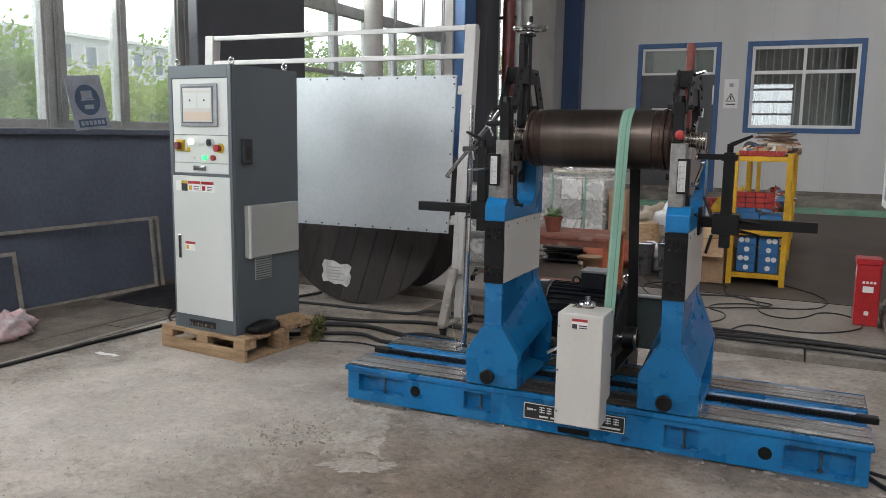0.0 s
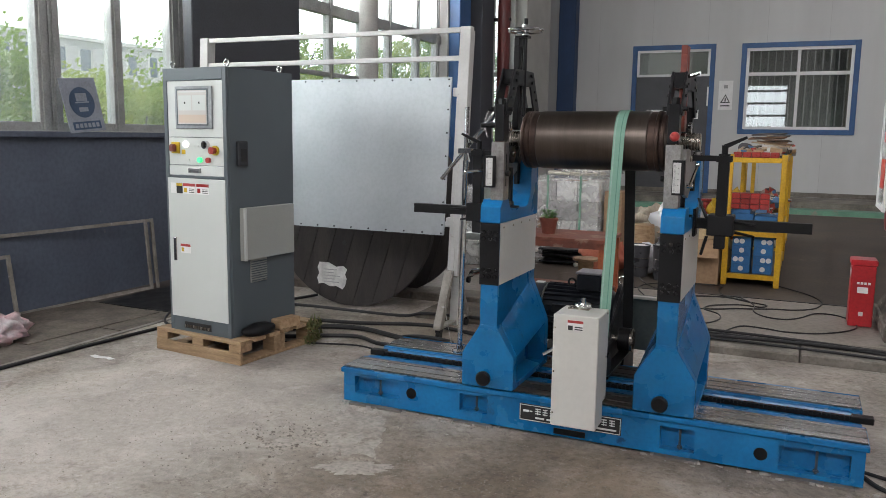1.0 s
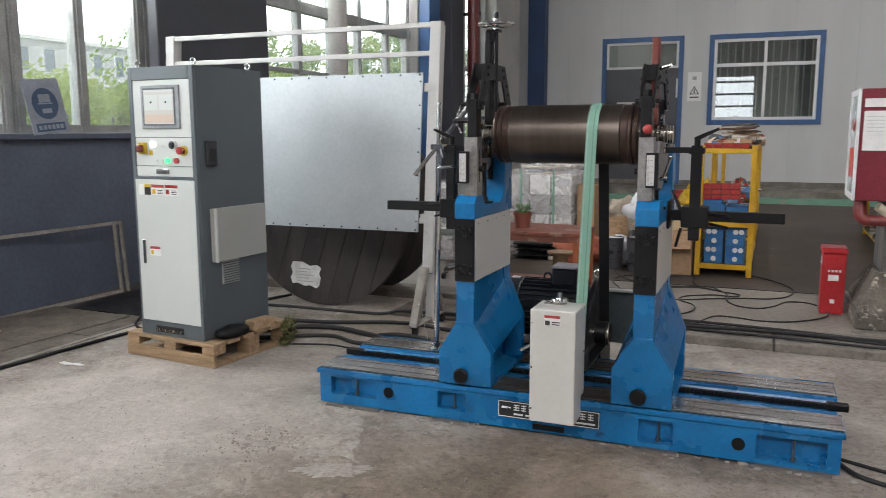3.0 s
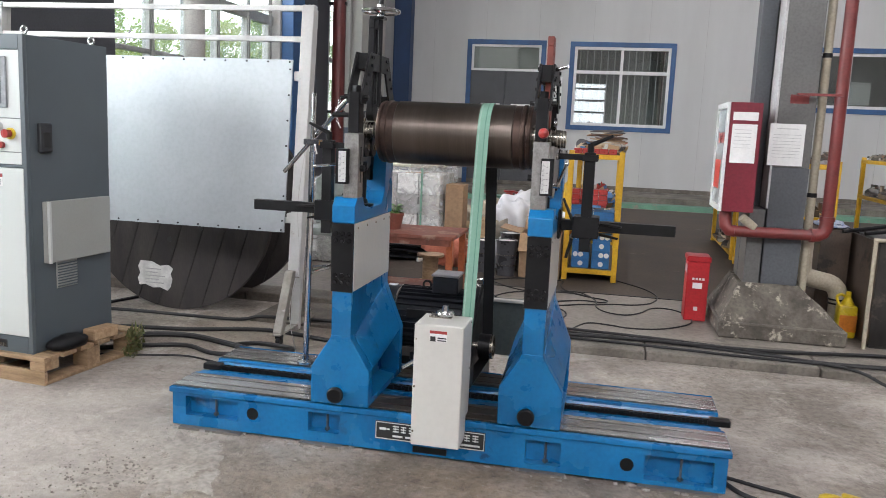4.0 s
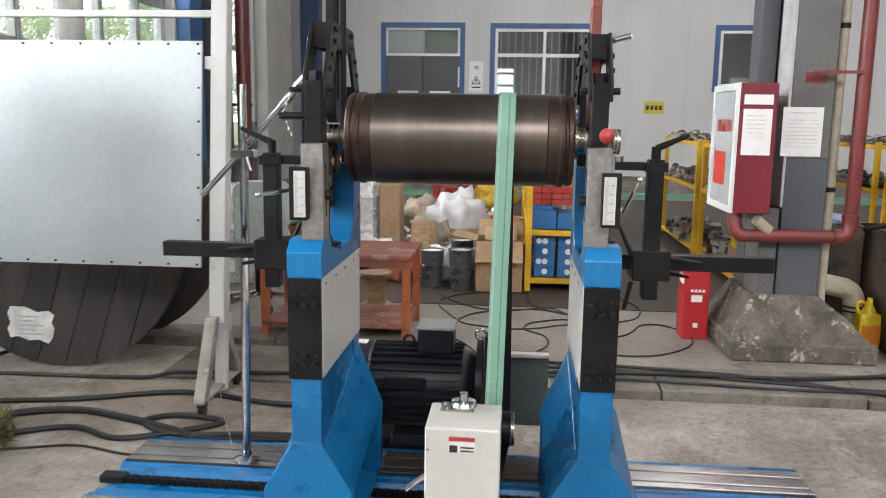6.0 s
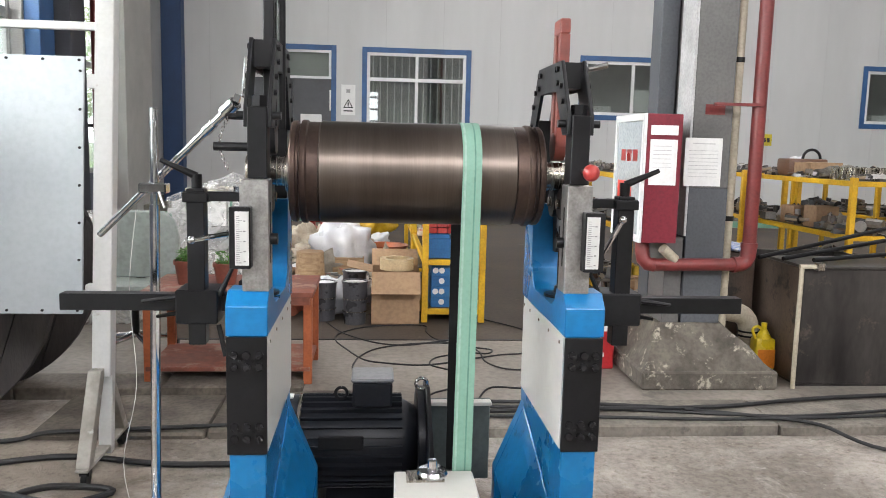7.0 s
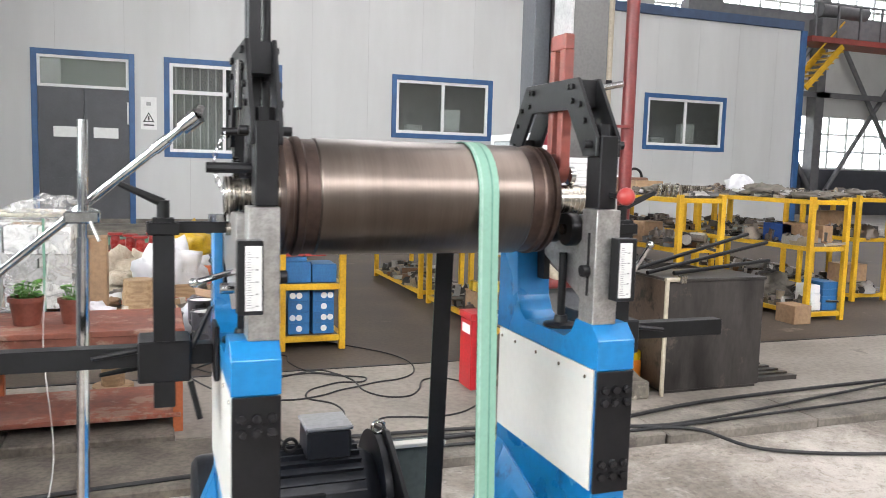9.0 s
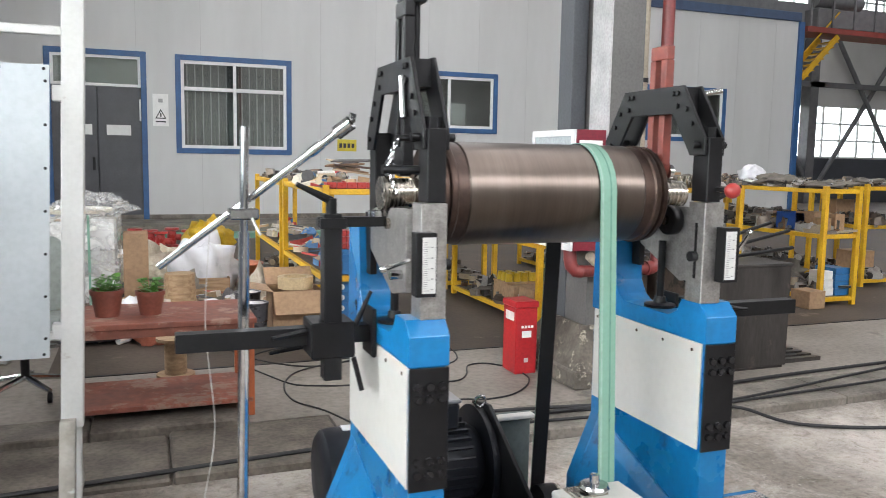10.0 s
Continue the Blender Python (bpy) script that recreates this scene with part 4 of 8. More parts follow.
    br = part("scale_bracket", box(B(), qa, qb, Y - 0.012, Y + 0.024, 1.165, 1.312, 0.002), M_BLACK, p)
    ra, rb = sorted((cx - s * 0.0235, cx + s * 0.0085))
    sc = part("scale", box(B(), ra, rb, Y - 0.015, Y - 0.0125, 1.174, 1.302), M_SCALE, br, "white engraved scale")
    tk = B()
    for i in range(23):
        z = 1.180 + i * 0.005
        ln = 0.014 if i % 5 == 0 else 0.008
        box(tk, ra + 0.003, ra + 0.003 + ln, Y - 0.0158, Y - 0.015, z, z + 0.0012)
    for i in range(5):
        box(tk, ra + 0.020, ra + 0.025, Y - 0.0158, Y - 0.015, 1.182 + i * 0.024, 1.185 + i * 0.024)
    tagged(part("tick_marks", tk, M_TICK, sc), kind="stuff")
    # carriage with two carrying rollers
    ca, cb = sorted((cx - s * 0.030, cx - s * 0.012))
    part("carriage_plate", prism(B(), [(Y + 0.09, 1.16), (Y + 0.20, 1.14), (Y + 0.40, 1.23), (Y + 0.42, 1.33), (Y + 0.33, 1.355), (Y + 0.28, 1.31), (Y + 0.22, 1.355), (Y + 0.09, 1.36)], "x", ca, cb, 0.002), M_POST, p)
    part("carriage_block", box(B(), min(ca, cb) - 0.0, max(ca, cb) + 0.0, Y + 0.40, Y + 0.455, 1.16, 1.33), M_BLACK, p)
    for dy in (-0.052, 0.052):
        y = Y + 0.28 + dy
        ro = part("carrying_roller", lathe(B(), (cx - s * 0.01, y, 1.315), (s, 0, 0), [(0.018, 0), (0.041, 0.001), (0.043, 0.004), (0.043, 0.030), (0.041, 0.033), (0.018, 0.034)], 28), M_BLACK, p, "black carrying roller")
        part("roller_hub", cyl(B(), (cx - s * 0.04, y, 1.315), (cx + s * 0.032, y, 1.315), 0.014, 14), M_STEEL, ro)
    sw = part("lift_screw", cyl(B(), (cx, Y + 0.27, 1.06), (cx, Y + 0.27, 1.25), 0.011, 12), M_BLACK, p)
    part("screw_flange", lathe(B(), (cx, Y + 0.27, 1.053), (0, 0, 1), [(0.046, 0), (0.046, 0.008), (0.02, 0.012), (0.016, 0.03)], 20), M_BLACK, sw)
    part("clamp_screw", cyl(B(), (cx - s * 0.03, Y + 0.12, 1.20), (cx - s * 0.06, Y + 0.12, 1.20), 0.012, 12), M_CHROME, p)
    # hold-down arch
    T = 1.72 if tall else 1.69
    ha, hb = sorted((cx + s * 0.0, cx + s * 0.046))
    part("arch_leg", box(B(), ha, hb, Y + 0.028, Y + 0.092, 1.378, 1.548, 0.002), M_BLACK, p)
    part("arch_leg", box(B(), ha, hb, Y + 0.462, Y + 0.522, 1.302, 1.548, 0.002), M_BLACK, p)
    arch = [(Y + 0.036, 1.50), (Y + 0.036, 1.545), (Y + 0.135, T), (Y + 0.415, T), (Y + 0.515, 1.545), (Y + 0.515, 1.50), (Y + 0.455, 1.50), (Y + 0.375, T - 0.075), (Y + 0.180, T - 0.075), (Y + 0.095, 1.50)]
    for (a, b) in ((ha - 0.010, ha - 0.0005), (hb + 0.0005, hb + 0.010)):
        ap = part("arch_plate", prism(B(), arch, "x", a, b, 0.0012), M_BLACK, p, "black arched side plate")
        sgn = -1 if a < ha - 0.005 else 1
        xf = a if sgn < 0 else b
        for yy, zz in ((0.155, T - 0.02), (0.175, T - 0.02), (0.155, T - 0.055), (0.37, T - 0.02), (0.39, T - 0.02), (0.39, T - 0.055), (0.09, 1.585), (0.115, 1.625), (0.075, 1.53), (0.46, 1.585), (0.435, 1.625), (0.48, 1.53)):
            part("bolt", cyl(B(), (xf, Y + yy, zz), (xf + sgn * 0.007, Y + yy, zz), 0.0075, 8), M_BLACK, ap)
    part("arch_cap", box(B(), ha, hb, Y + 0.14, Y + 0.21, T - 0.07, T - 0.004), M_BLACK, p)
    part("arch_cap", box(B(), ha, hb, Y + 0.34, Y + 0.41, T - 0.07, T - 0.004), M_BLACK, p)
    part("hinge_pin", cyl(B(), (ha - 0.03, Y + 0.06, 1.528), (hb + 0.03, Y + 0.06, 1.528), 0.010, 12), M_BLACK, p)
    part("hinge_nut", cyl(B(), (cx + s * 0.023, Y + 0.06, 1.548), (cx + s * 0.023, Y + 0.06, 1.575), 0.020, 6), M_BLACK, p)
    # slotted bar carrying the press roller
    ma = M_BLACK if tall else M_REDBAR
    zt = 1.872 if tall else 1.812
    xm = cx + s * 0.023
    for dy in (-0.026, 0.026):
        part("press_bar", box(B(), xm - 0.014, xm + 0.014, Y + 0.28 + dy - 0.013, Y + 0.28 + dy + 0.013, 1.47, zt - 0.04, 0.002), ma, p, "" if tall else "red oxide painted slotted bar")
    part("press_bar_head", box(B(), xm - 0.014, xm + 0.014, Y + 0.241, Y + 0.319, zt - 0.04, zt, 0.003), ma, p)
    part("press_bar_tip", lathe(B(), (xm - 0.016, Y + 0.28, 1.47), (1, 0, 0), [(0.01, 0), (0.038, 0.001), (0.038, 0.031), (0.01, 0.032)], 24), ma, p)
    part("press_roller", lathe(B(), (xm - s * 0.03, Y + 0.28, 1.452), (-s, 0, 0), [(0.01, 0), (0.024, 0.001), (0.024, 0.014), (0.01, 0.015)], 20), M_CHROME, p, "small chrome press roller")
    if not tall:
        part("press_lever", cyl(B(), (xm, Y + 0.16, T - 0.03), (xm - s * 0.085, Y + 0.12, T - 0.01), 0.008, 10), M_CHROME, p)
    if tall:
        part("screw", cyl(B(), (xm + s * 0.03, Y + 0.28, 1.50), (xm + s * 0.03, Y + 0.28, 1.965), 0.010, 12), M_BLACK, p)
        hw = part("handwheel", lathe(B(), (xm + s * 0.03, Y + 0.28, 1.905), (0, 0, 1), [(0.018, -0.02), (0.018, 0.03), (0.001, 0.031)], 16), M_CHROME, p, "chrome handwheel")
        rim = B()
        rp = [(xm + s * 0.03 + 0.078 * math.cos(a), Y + 0.28 + 0.078 * math.sin(a), 1.908) for a in np.linspace(0, 2 * math.pi, 25)]
        tube(rim, rp, 0.009, 8)
        part("rim", rim, M_CHROME, hw)
        for i in range(3):
            a = i * 2.094 + 0.4
            part("spoke", cyl(B(), (xm + s * 0.03, Y + 0.28, 1.900), (xm + s * 0.03 + 0.076 * math.cos(a), Y + 0.28 + 0.076 * math.sin(a), 1.908), 0.007, 8), M_CHROME, hw)
        part("screw_bracket", box(B(), xm - 0.014, xm + 0.05, Y + 0.255, Y + 0.305, 1.8725, 1.884), M_BLACK, p)
        part("pin_handle", cyl(B(), (cx - s * 0.09, Y + 0.09, 1.452), (cx, Y + 0.09, 1.452), 0.011, 10), M_BLACK, p)
        part("pin_handle", cyl(B(), (cx - s * 0.06, Y + 0.09, 1.525), (cx, Y + 0.09, 1.525), 0.008, 10), M_BLACK, p)
        part("stop_rod", cyl(B(), (cx - s * 0.022, Y + 0.14, 1.575), (cx - s * 0.018, Y + 0.17, 1.675), 0.009, 10), M_CHROME, p)
        ch = B()
        for i in range(15):
            t = i / 14
            c = Vector((cx - s * (0.055 + 0.02 * math.sin(t * 3.1)), Y + 0.085, 1.52 - 0.12 * t))
            for j in range(8):
                a0, a1 = j * math.pi / 4, (j + 1) * math.pi / 4
                f = (lambda a: c + Vector((0.004 * math.cos(a), 0, 0.006 * math.sin(a)))) if i % 2 else (lambda a: c + Vector((0, 0.004 * math.cos(a), 0.006 * math.sin(a))))
                cyl(ch, f(a0), f(a1), 0.0012, 5)
        tagged(part("safety_chain", ch, M_CHROME, p, "fine chrome pin chain"), kind="stuff")
    else:
        kn = part("ball_knob", ball(B(), (cx - s * -0.008, Y - 0.025, 1.41), 0.021), M_RED, p, "red plastic ball knob")
        part("knob_stem", cyl(B(), (cx + s * 0.012, Y - 0.012, 1.41), (cx + s * 0.015, Y + 0.04, 1.412), 0.007, 8), M_BLACK, kn)
    # sensor arm on the outer side
    o = -s
    YA = Y + 0.31
    aa, ab = sorted((cx + o * 0.063, cx + o * 0.545))
    arm = part("sensor_arm", box(B(), aa, ab, YA - 0.022, YA + 0.022, 0.999, 1.045, 0.002), M_BLACKPAINT, p, "matt black square sensor arm")
    part("arm_bracket", box(B(), *sorted((cx + o * 0.0505, cx + o * 0.0625)), YA - 0.05, YA + 0.05, 0.962, 1.09, 0.003), M_BLACKPAINT, arm)
    k = cx + o * 0.170
    part("clamp_block", box(B(), k - 0.056, k + 0.056, YA - 0.075, YA + 0.04, 0.974, 1.066, 0.004), M_BLACKPAINT, arm)
    part("upright", box(B(), k - 0.023, k + 0.023, YA - 0.07, YA - 0.0225, 0.916, 1.338, 0.002), M_BLACKPAINT, arm)
    part("upright_collar", box(B(), k - 0.033, k + 0.033, YA - 0.076, YA - 0.016, 1.302, 1.328, 0.002), M_BLACKPAINT, arm)
    pr = part("probe_arm", box(B(), *sorted((k - o * 0.145, k + o * 0.035)), YA - 0.06, YA - 0.03, 1.305, 1.330, 0.002), M_BLACKPAINT, arm)
    part("probe", cyl(B(), (k - o * 0.115, YA - 0.045, 1.330), (k - o * 0.115, YA - 0.045, 1.346), 0.020, 14), M_CHROME, pr, "small chrome probe")
    part("lever_hub", cyl(B(), (k, YA - 0.045, 1.338), (k, YA - 0.045, 1.376), 0.014, 12), M_BLACKPAINT, arm)
    part("lever", cyl(B(), (k, YA - 0.045, 1.37), (k + o * 0.09, YA - 0.06, 1.412), 0.011, 10, 0.006), M_BLACKPAINT, arm, "black clamp lever")
    part("lever", cyl(B(), (k - o * 0.055, YA - 0.06, 0.97), (k - o * 0.075, YA - 0.07, 0.885), 0.007, 8), M_BLACKPAINT, arm)
    part("lever", cyl(B(), (k - o * 0.058, YA - 0.06, 1.05), (k - o * 0.10, YA - 0.06, 1.14), 0.008, 8, 0.005), M_BLACKPAINT, arm)
    part("lever", cyl(B(), (k + o * 0.04, YA + 0.045, 0.985), (k + o * 0.14, YA + 0.06, 0.965), 0.008, 8, 0.005), M_BLACKPAINT, arm)
    part("lever", cyl(B(), (k + o * 0.058, YA - 0.03, 1.04), (k + o * 0.15, YA - 0.05, 1.03), 0.008, 8, 0.005), M_BLACKPAINT, arm)
    la, lb = ((cx + o * 0.04, Y + 0.04, 1.245), (cx + o * 0.12, Y - 0.03, 1.235)) if tall else ((cx + o * 0.052, Y + 0.05, 1.20), (cx + o * 0.088, Y + 0.01, 1.295))
    part("chrome_lever", cyl(B(), la, lb, 0.006, 10), M_CHROME, p)
    part("lever_tip", ball(B(), lb, 0.0095, 12), M_CHROME, p)
    return p


pedestal(-1.2865, 1, True)
pedestal(-0.4575, -1, False)

# the drum under test
dr = thing("steel_drum", (-0.87, 3.70, 1.25), "brown turned steel drum with rusty end collars on bright journals", "drum")
xl, xr = -1.205, -0.535
part("end_ring", lathe(B(), (0, 3.70, 1.388), (1, 0, 0), [(0.05, xl), (0.132, xl + 0.0), (0.136, xl + 0.005), (0.136, xl + 0.016), (0.128, xl + 0.018), (0.128, xl + 0.024)], 64), M_DRUMRUST, dr, "rusty end ring")
part("end_collar", lathe(B(), (0, 3.70, 1.388), (1, 0, 0), [(0.128, xl + 0.0245), (0.137, xl + 0.027), (0.139, xl + 0.032), (0.139, xl + 0.042), (0.134, xl + 0.046), (0.134, xl + 0.075)], 64), M_DRUMRUST, dr, "rusty end collar")
part("shell", lathe(B(), (0, 3.70, 1.388), (1, 0, 0), [(0.1335, xl + 0.0755), (0.137, xl + 0.079), (0.137, xr - 0.079), (0.1335, xr - 0.0755)], 96), M_DRUM, dr, "turned brown steel shell")
part("end_collar", lathe(B(), (0, 3.70, 1.388), (-1, 0, 0), [(0.128, -xr + 0.0245), (0.137, -xr + 0.027), (0.139, -xr + 0.032), (0.139, -xr + 0.042), (0.134, -xr + 0.046), (0.134, -xr + 0.075)], 64), M_DRUMRUST, dr, "rusty end collar")
part("end_ring", lathe(B(), (0, 3.70, 1.388), (-1, 0, 0), [(0.05, -xr), (0.132, -xr), (0.136, -xr + 0.005), (0.136, -xr + 0.016), (0.128, -xr + 0.018), (0.128, -xr + 0.024)], 64), M_DRUMRUST, dr, "rusty end ring")
part("journal", lathe(B(), (0, 3.70, 1.388), (-1, 0, 0), [(0.055, 1.2045), (0.055, 1.222), (0.040, 1.224), (0.040, 1.295), (0.037, 1.297), (0.037, 1.308), (0.044, 1.310), (0.044, 1.326), (0.03, 1.327)], 32), M_STEEL, dr, "bright turned journal")
part("journal", lathe(B(), (0, 3.70, 1.388), (1, 0, 0), [(0.055, -0.5355), (0.055, -0.518), (0.040, -0.516), (0.040, -0.42), (0.038, -0.418), (0.038, -0.395), (0.03, -0.394)], 32), M_STEEL, dr, "bright turned journal")

# drive belt round drum, idler and motor pulley
def hull(pts):
    pts = sorted(set(pts))
    def half(ps):
        out = []
        for q in ps:
            while len(out) > 1 and (out[-1][0] - out[-2][0]) * (q[1] - out[-2][1]) - (out[-1][1] - out[-2][1]) * (q[0] - out[-2][0]) <= 0:
                out.pop()
            out.append(q)
        return out
    a, b = half(pts), half(pts[::-1])
    return a[:-1] + b[:-1]


def circ(c, r, n=72):
    return [(round(c[0] + r * math.cos(2 * math.pi * i / n), 6), round(c[1] + r * math.sin(2 * math.pi * i / n), 6)) for i in range(n)]


wheels = [((3.70, 1.388), 0.1375), ((3.53, 0.36), 0.055), ((3.87, 0.40), 0.060)]
inner = hull([q for c, r in wheels for q in circ(c, r + 0.0005)])
bx0, bx1 = -0.758, -0.708


def offset_loop(loop, d):
    out = []
    n = len(loop)
    for i in range(n):
        a, b = Vector(loop[i - 1]), Vector(loop[(i + 1) % n])
        t = (b - a).normalized()
        out.append((loop[i][0] + t.y * d, loop[i][1] - t.x * d))
    return out


def sway(y):
    """How far the belt runs aside for each metre of height: the front strand one way, the rear strand the other."""
    return 0.018 - 0.030 * min(1.0, max(0.0, (y - 3.55) / 0.35))


def strip(bm, lo, hi):
    n = len(lo)
    vs = [[bm.verts.new((x + sway(q[0]) * (q[1] - 1.388), *q)) for q in lp] for x in (bx0, bx1) for lp in (lo, hi)]
    for i in range(n):
        j = (i + 1) % n
        for a, b in ((vs[0], vs[1]), (vs[1], vs[3]), (vs[3], vs[2]), (vs[2], vs[0])):
            bm.faces.new((a[i], a[j], b[j], b[i]))
    bmesh.ops.recalc_face_normals(bm, faces=bm.faces[:])
    return bm


belt = thing("drive_belt", (-0.733, 3.72, 0.3), "flat two-colour drive belt, green outside, black inside, over the drum", "belt")
part("inner_layer", strip(B(), inner, offset_loop(inner, 0.0018)), M_BLACKPAINT, belt, "black inner layer", 60)
# lengthwise highlight and dark stripe of the grooved belt, put in as colour
bx0, bx1 = -0.7275, -0.7235
part("wear_line", strip(B(), offset_loop(inner, 0.0039), offset_loop(inner, 0.0043)), mk("dark_belt_line", (0.10, 0.24, 0.18), rough=0.5), belt, "darker line beside the painted belt highlight", 60)
bx0, bx1 = -0.7535, -0.748
part("wear_line", strip(B(), offset_loop(inner, 0.0039), offset_loop(inner, 0.0043)), mk("belt_highlight", (0.30, 0.45, 0.37), rough=0.5), belt, "paler line painted for the highlight near the edge", 60)
bx0, bx1 = -0.758, -0.708
part("outer_layer", strip(B(), offset_loop(inner, 0.002), offset_loop(inner, 0.0038)), M_BELTG, belt, "mint green outer layer", 60)

# drive motor behind the bed
mo = thing("drive_motor", (-1.0, 4.22, 0.2), "dark slate ribbed electric motor with terminal box and lifting eyes", "motor")
MC = (4.22, 0.43)
part("housing", lathe(B(), (-1.24, *MC), (1, 0, 0), [(0.14, 0), (0.145, 0.01), (0.145, 0.36), (0.135, 0.38)], 40), M_MOTOR, mo)
for i in range(30):
    a = -0.1 + i * (math.pi * 2) / 30
    c, s_ = math.cos(a), math.sin(a)
    m4 = Matrix.Translation((0, *MC)) @ Matrix.Rotation(a, 4, "X")
    bm = box(B(), -1.225, -0.88, -0.003, 0.003, 0.140, 0.163)
    bm.transform(m4)
    part("cooling_fin", bm, M_MOTOR, mo)
part("fan_cowl", lathe(B(), (-1.375, *MC), (1, 0, 0), [(0.06, -0.003), (0.135, 0), (0.152, 0.012), (0.158, 0.03), (0.158, 0.145)], 48), M_MOTOR, mo)
part("nose", lathe(B(), (-0.86, *MC), (1, 0, 0), [(0.135, 0), (0.12, 0.025), (0.10, 0.055)], 40), M_MOTOR, mo)
part("flange", lathe(B(), (-0.815, *MC), (1, 0, 0), [(0.06, -0.012), (0.19, -0.012), (0.19, 0.012), (0.06, 0.013)], 40), M_MOTOR, mo)
tb = part("terminal_box", box(B(), -1.05, -0.915, MC[0] - 0.09, MC[0] + 0.05, 0.575, 0.665, 0.008), M_MOTOR, mo)
part("terminal_lid", box(B(), -1.055, -0.91, MC[0] - 0.095, MC[0] + 0.055, 0.6655, 0.678, 0.004), mk("grey_lid", (0.25, 0.25, 0.26), rough=0.35), tb, "grey terminal box lid")
for x, z in ((-1.09, 0.595), (-0.812, 0.628)):
    ey = B()
    tube(ey, [(x + 0.020 * math.sin(a), MC[0] - 0.02, z + 0.012 + 0.020 * math.cos(a)) for a in np.linspace(0, 2 * math.pi, 17)], 0.006, 8)
    part("lifting_eye", ey, M_CHROME if x > -1 else M_BLACK, mo)
part("mounting_foot", box(B(), -1.14, -0.9, MC[0] - 0.15, MC[0] + 0.15, 0.235, 0.275, 0.004), M_MOTOR, mo)
part("shaft", cyl(B(), (-0.80, 3.87, 0.40), (-0.68, 3.87, 0.40), 0.016, 12), M_STEEL, mo)
part("pulley", lathe(B(), (-0.750, 3.87, 0.40), (1, 0, 0), [(0.03, 0), (0.059, 0.001), (0.059, 0.056), (0.045, 0.057), (0.040, 0.050), (0.02, 0.050)], 32), M_BLACK, mo, "black belt pulley")
part("pulley_ring", lathe(B(), (-0.6925, 3.87, 0.40), (1, 0, 0), [(0.045, 0), (0.057, 0.0), (0.057, 0.012), (0.045, 0.012)], 32, caps=False), M_STEEL, mo, "bright steel pulley ring")
part("cowl_ring", lathe(B(), (-1.235, *MC), (1, 0, 0), [(0.150, 0), (0.161, 0.0), (0.161, 0.012), (0.150, 0.012)], 48, caps=False), M_STEEL, mo, "bright clamp ring round the cowl")
part("rating_plate", box(B(), -1.16, -1.01, MC[0] - 0.172, MC[0] - 0.160, MC[1] + 0.03, MC[1] + 0.075, 0.003), M_BLACKPAINT, mo, "raised rating plate pad")
part("cowl_plate", box(B(), -1.30, -1.255, MC[0] - 0.022, MC[0] + 0.022, MC[1] + 0.1575, MC[1] + 0.162), M_WHITE, mo, "small pale rating plate")
part("side_plate", prism(B(), [(3.80, 0.20), (4.33, 0.20), (4.30, 0.62), (4.16, 0.64), (3.83, 0.44), (3.80, 0.34)], "x", -0.80, -0.785, 0.002), M_BLACKPAINT, mo)
part("motor_base", box(B(), -1.25, -0.775, 4.135, 4.42, 0.0, 0.233, 0.004), M_BLACKPAINT, mo, "black motor base")
gb = thing("belt_guard", (-0.66, 4.3, 0.2), "grey-green sheet metal guard behind the belt", "guard")
part("sheet", box(B(), -0.786, -0.548, 4.325, 4.34, 0.234, 0.543, 0.003), mk("grey_green_guard_paint", (0.10, 0.12, 0.115), rough=0.5, scale=4), gb)
part("top_fold", box(B(), -0.78, -0.548, 4.285, 4.3245, 0.528, 0.543, 0.003), M_CREAM, gb)

# cream idler box hung before the bed
ib = thing("idler_box", (-0.82, 3.36, 0.12), "tall cream sheet-metal belt tensioner box with a clamp knob on top", "machine box")
side = [(3.275, 0.120), (3.275, 0.632), (3.472, 0.632), (3.472, 0.215), (3.412, 0.215), (3.412, 0.120)]
part("body", prism(B(), side, "x", -0.925, -0.722, 0.004), M_CREAM, ib)
st = part("warning_sticker", box(B(), -0.860, -0.790, 3.2735, 3.2748, 0.566, 0.610), M_WHITE, ib, "small red and white warning sticker")
part("sticker_band", box(B(), -0.860, -0.790, 3.2725, 3.2735, 0.598, 0.610), M_RED, st)
for i in range(2):
    part("text_bar", box(B(), -0.828, -0.792, 3.2728, 3.2735, 0.568 + 0.01 * i, 0.573 + 0.01 * i), M_INK, st)
part("pictogram", box(B(), -0.858, -0.836, 3.2728, 3.2735, 0.566, 0.586), M_INK, st)
for zz in (0.18, 0.37, 0.57):
    part("screw", cyl(B(), (-0.9175, 3.2755, zz), (-0.9175, 3.2730, zz), 0.005, 8), M_STEEL, ib)
    part("screw", cyl(B(), (-0.7225, 3.44, zz + 0.05), (-0.7195, 3.44, zz + 0.05), 0.005, 8), M_STEEL, ib)
part("slot_plate", box(B(), -0.895, -0.80, 3.40, 3.462, 0.632, 0.638), M_STEEL, ib)
part("clamp_knob", lathe(B(), (-0.83, 3.42, 0.638), (0, 0, 1), [(0.02, 0), (0.036, 0.004), (0.040, 0.012), (0.036, 0.020), (0.014, 0.022), (0.012, 0.045), (0.001, 0.046)], 12), M_CHROME, ib, "chrome clamp knob")
part("side_handle", cyl(B(), (-0.925, 3.36, 0.46), (-0.985, 3.33, 0.425), 0.008, 10), M_CHROME, ib)
part("hanger", box(B(), -0.86, -0.76, 3.473, 3.60, 0.197, 0.30, 0.004), M_BLACKPAINT, ib)
part("idler_arm", box(B(), -0.80, -0.765, 3.473, 3.95, 0.31, 0.40, 0.004), M_BLACKPAINT, ib)
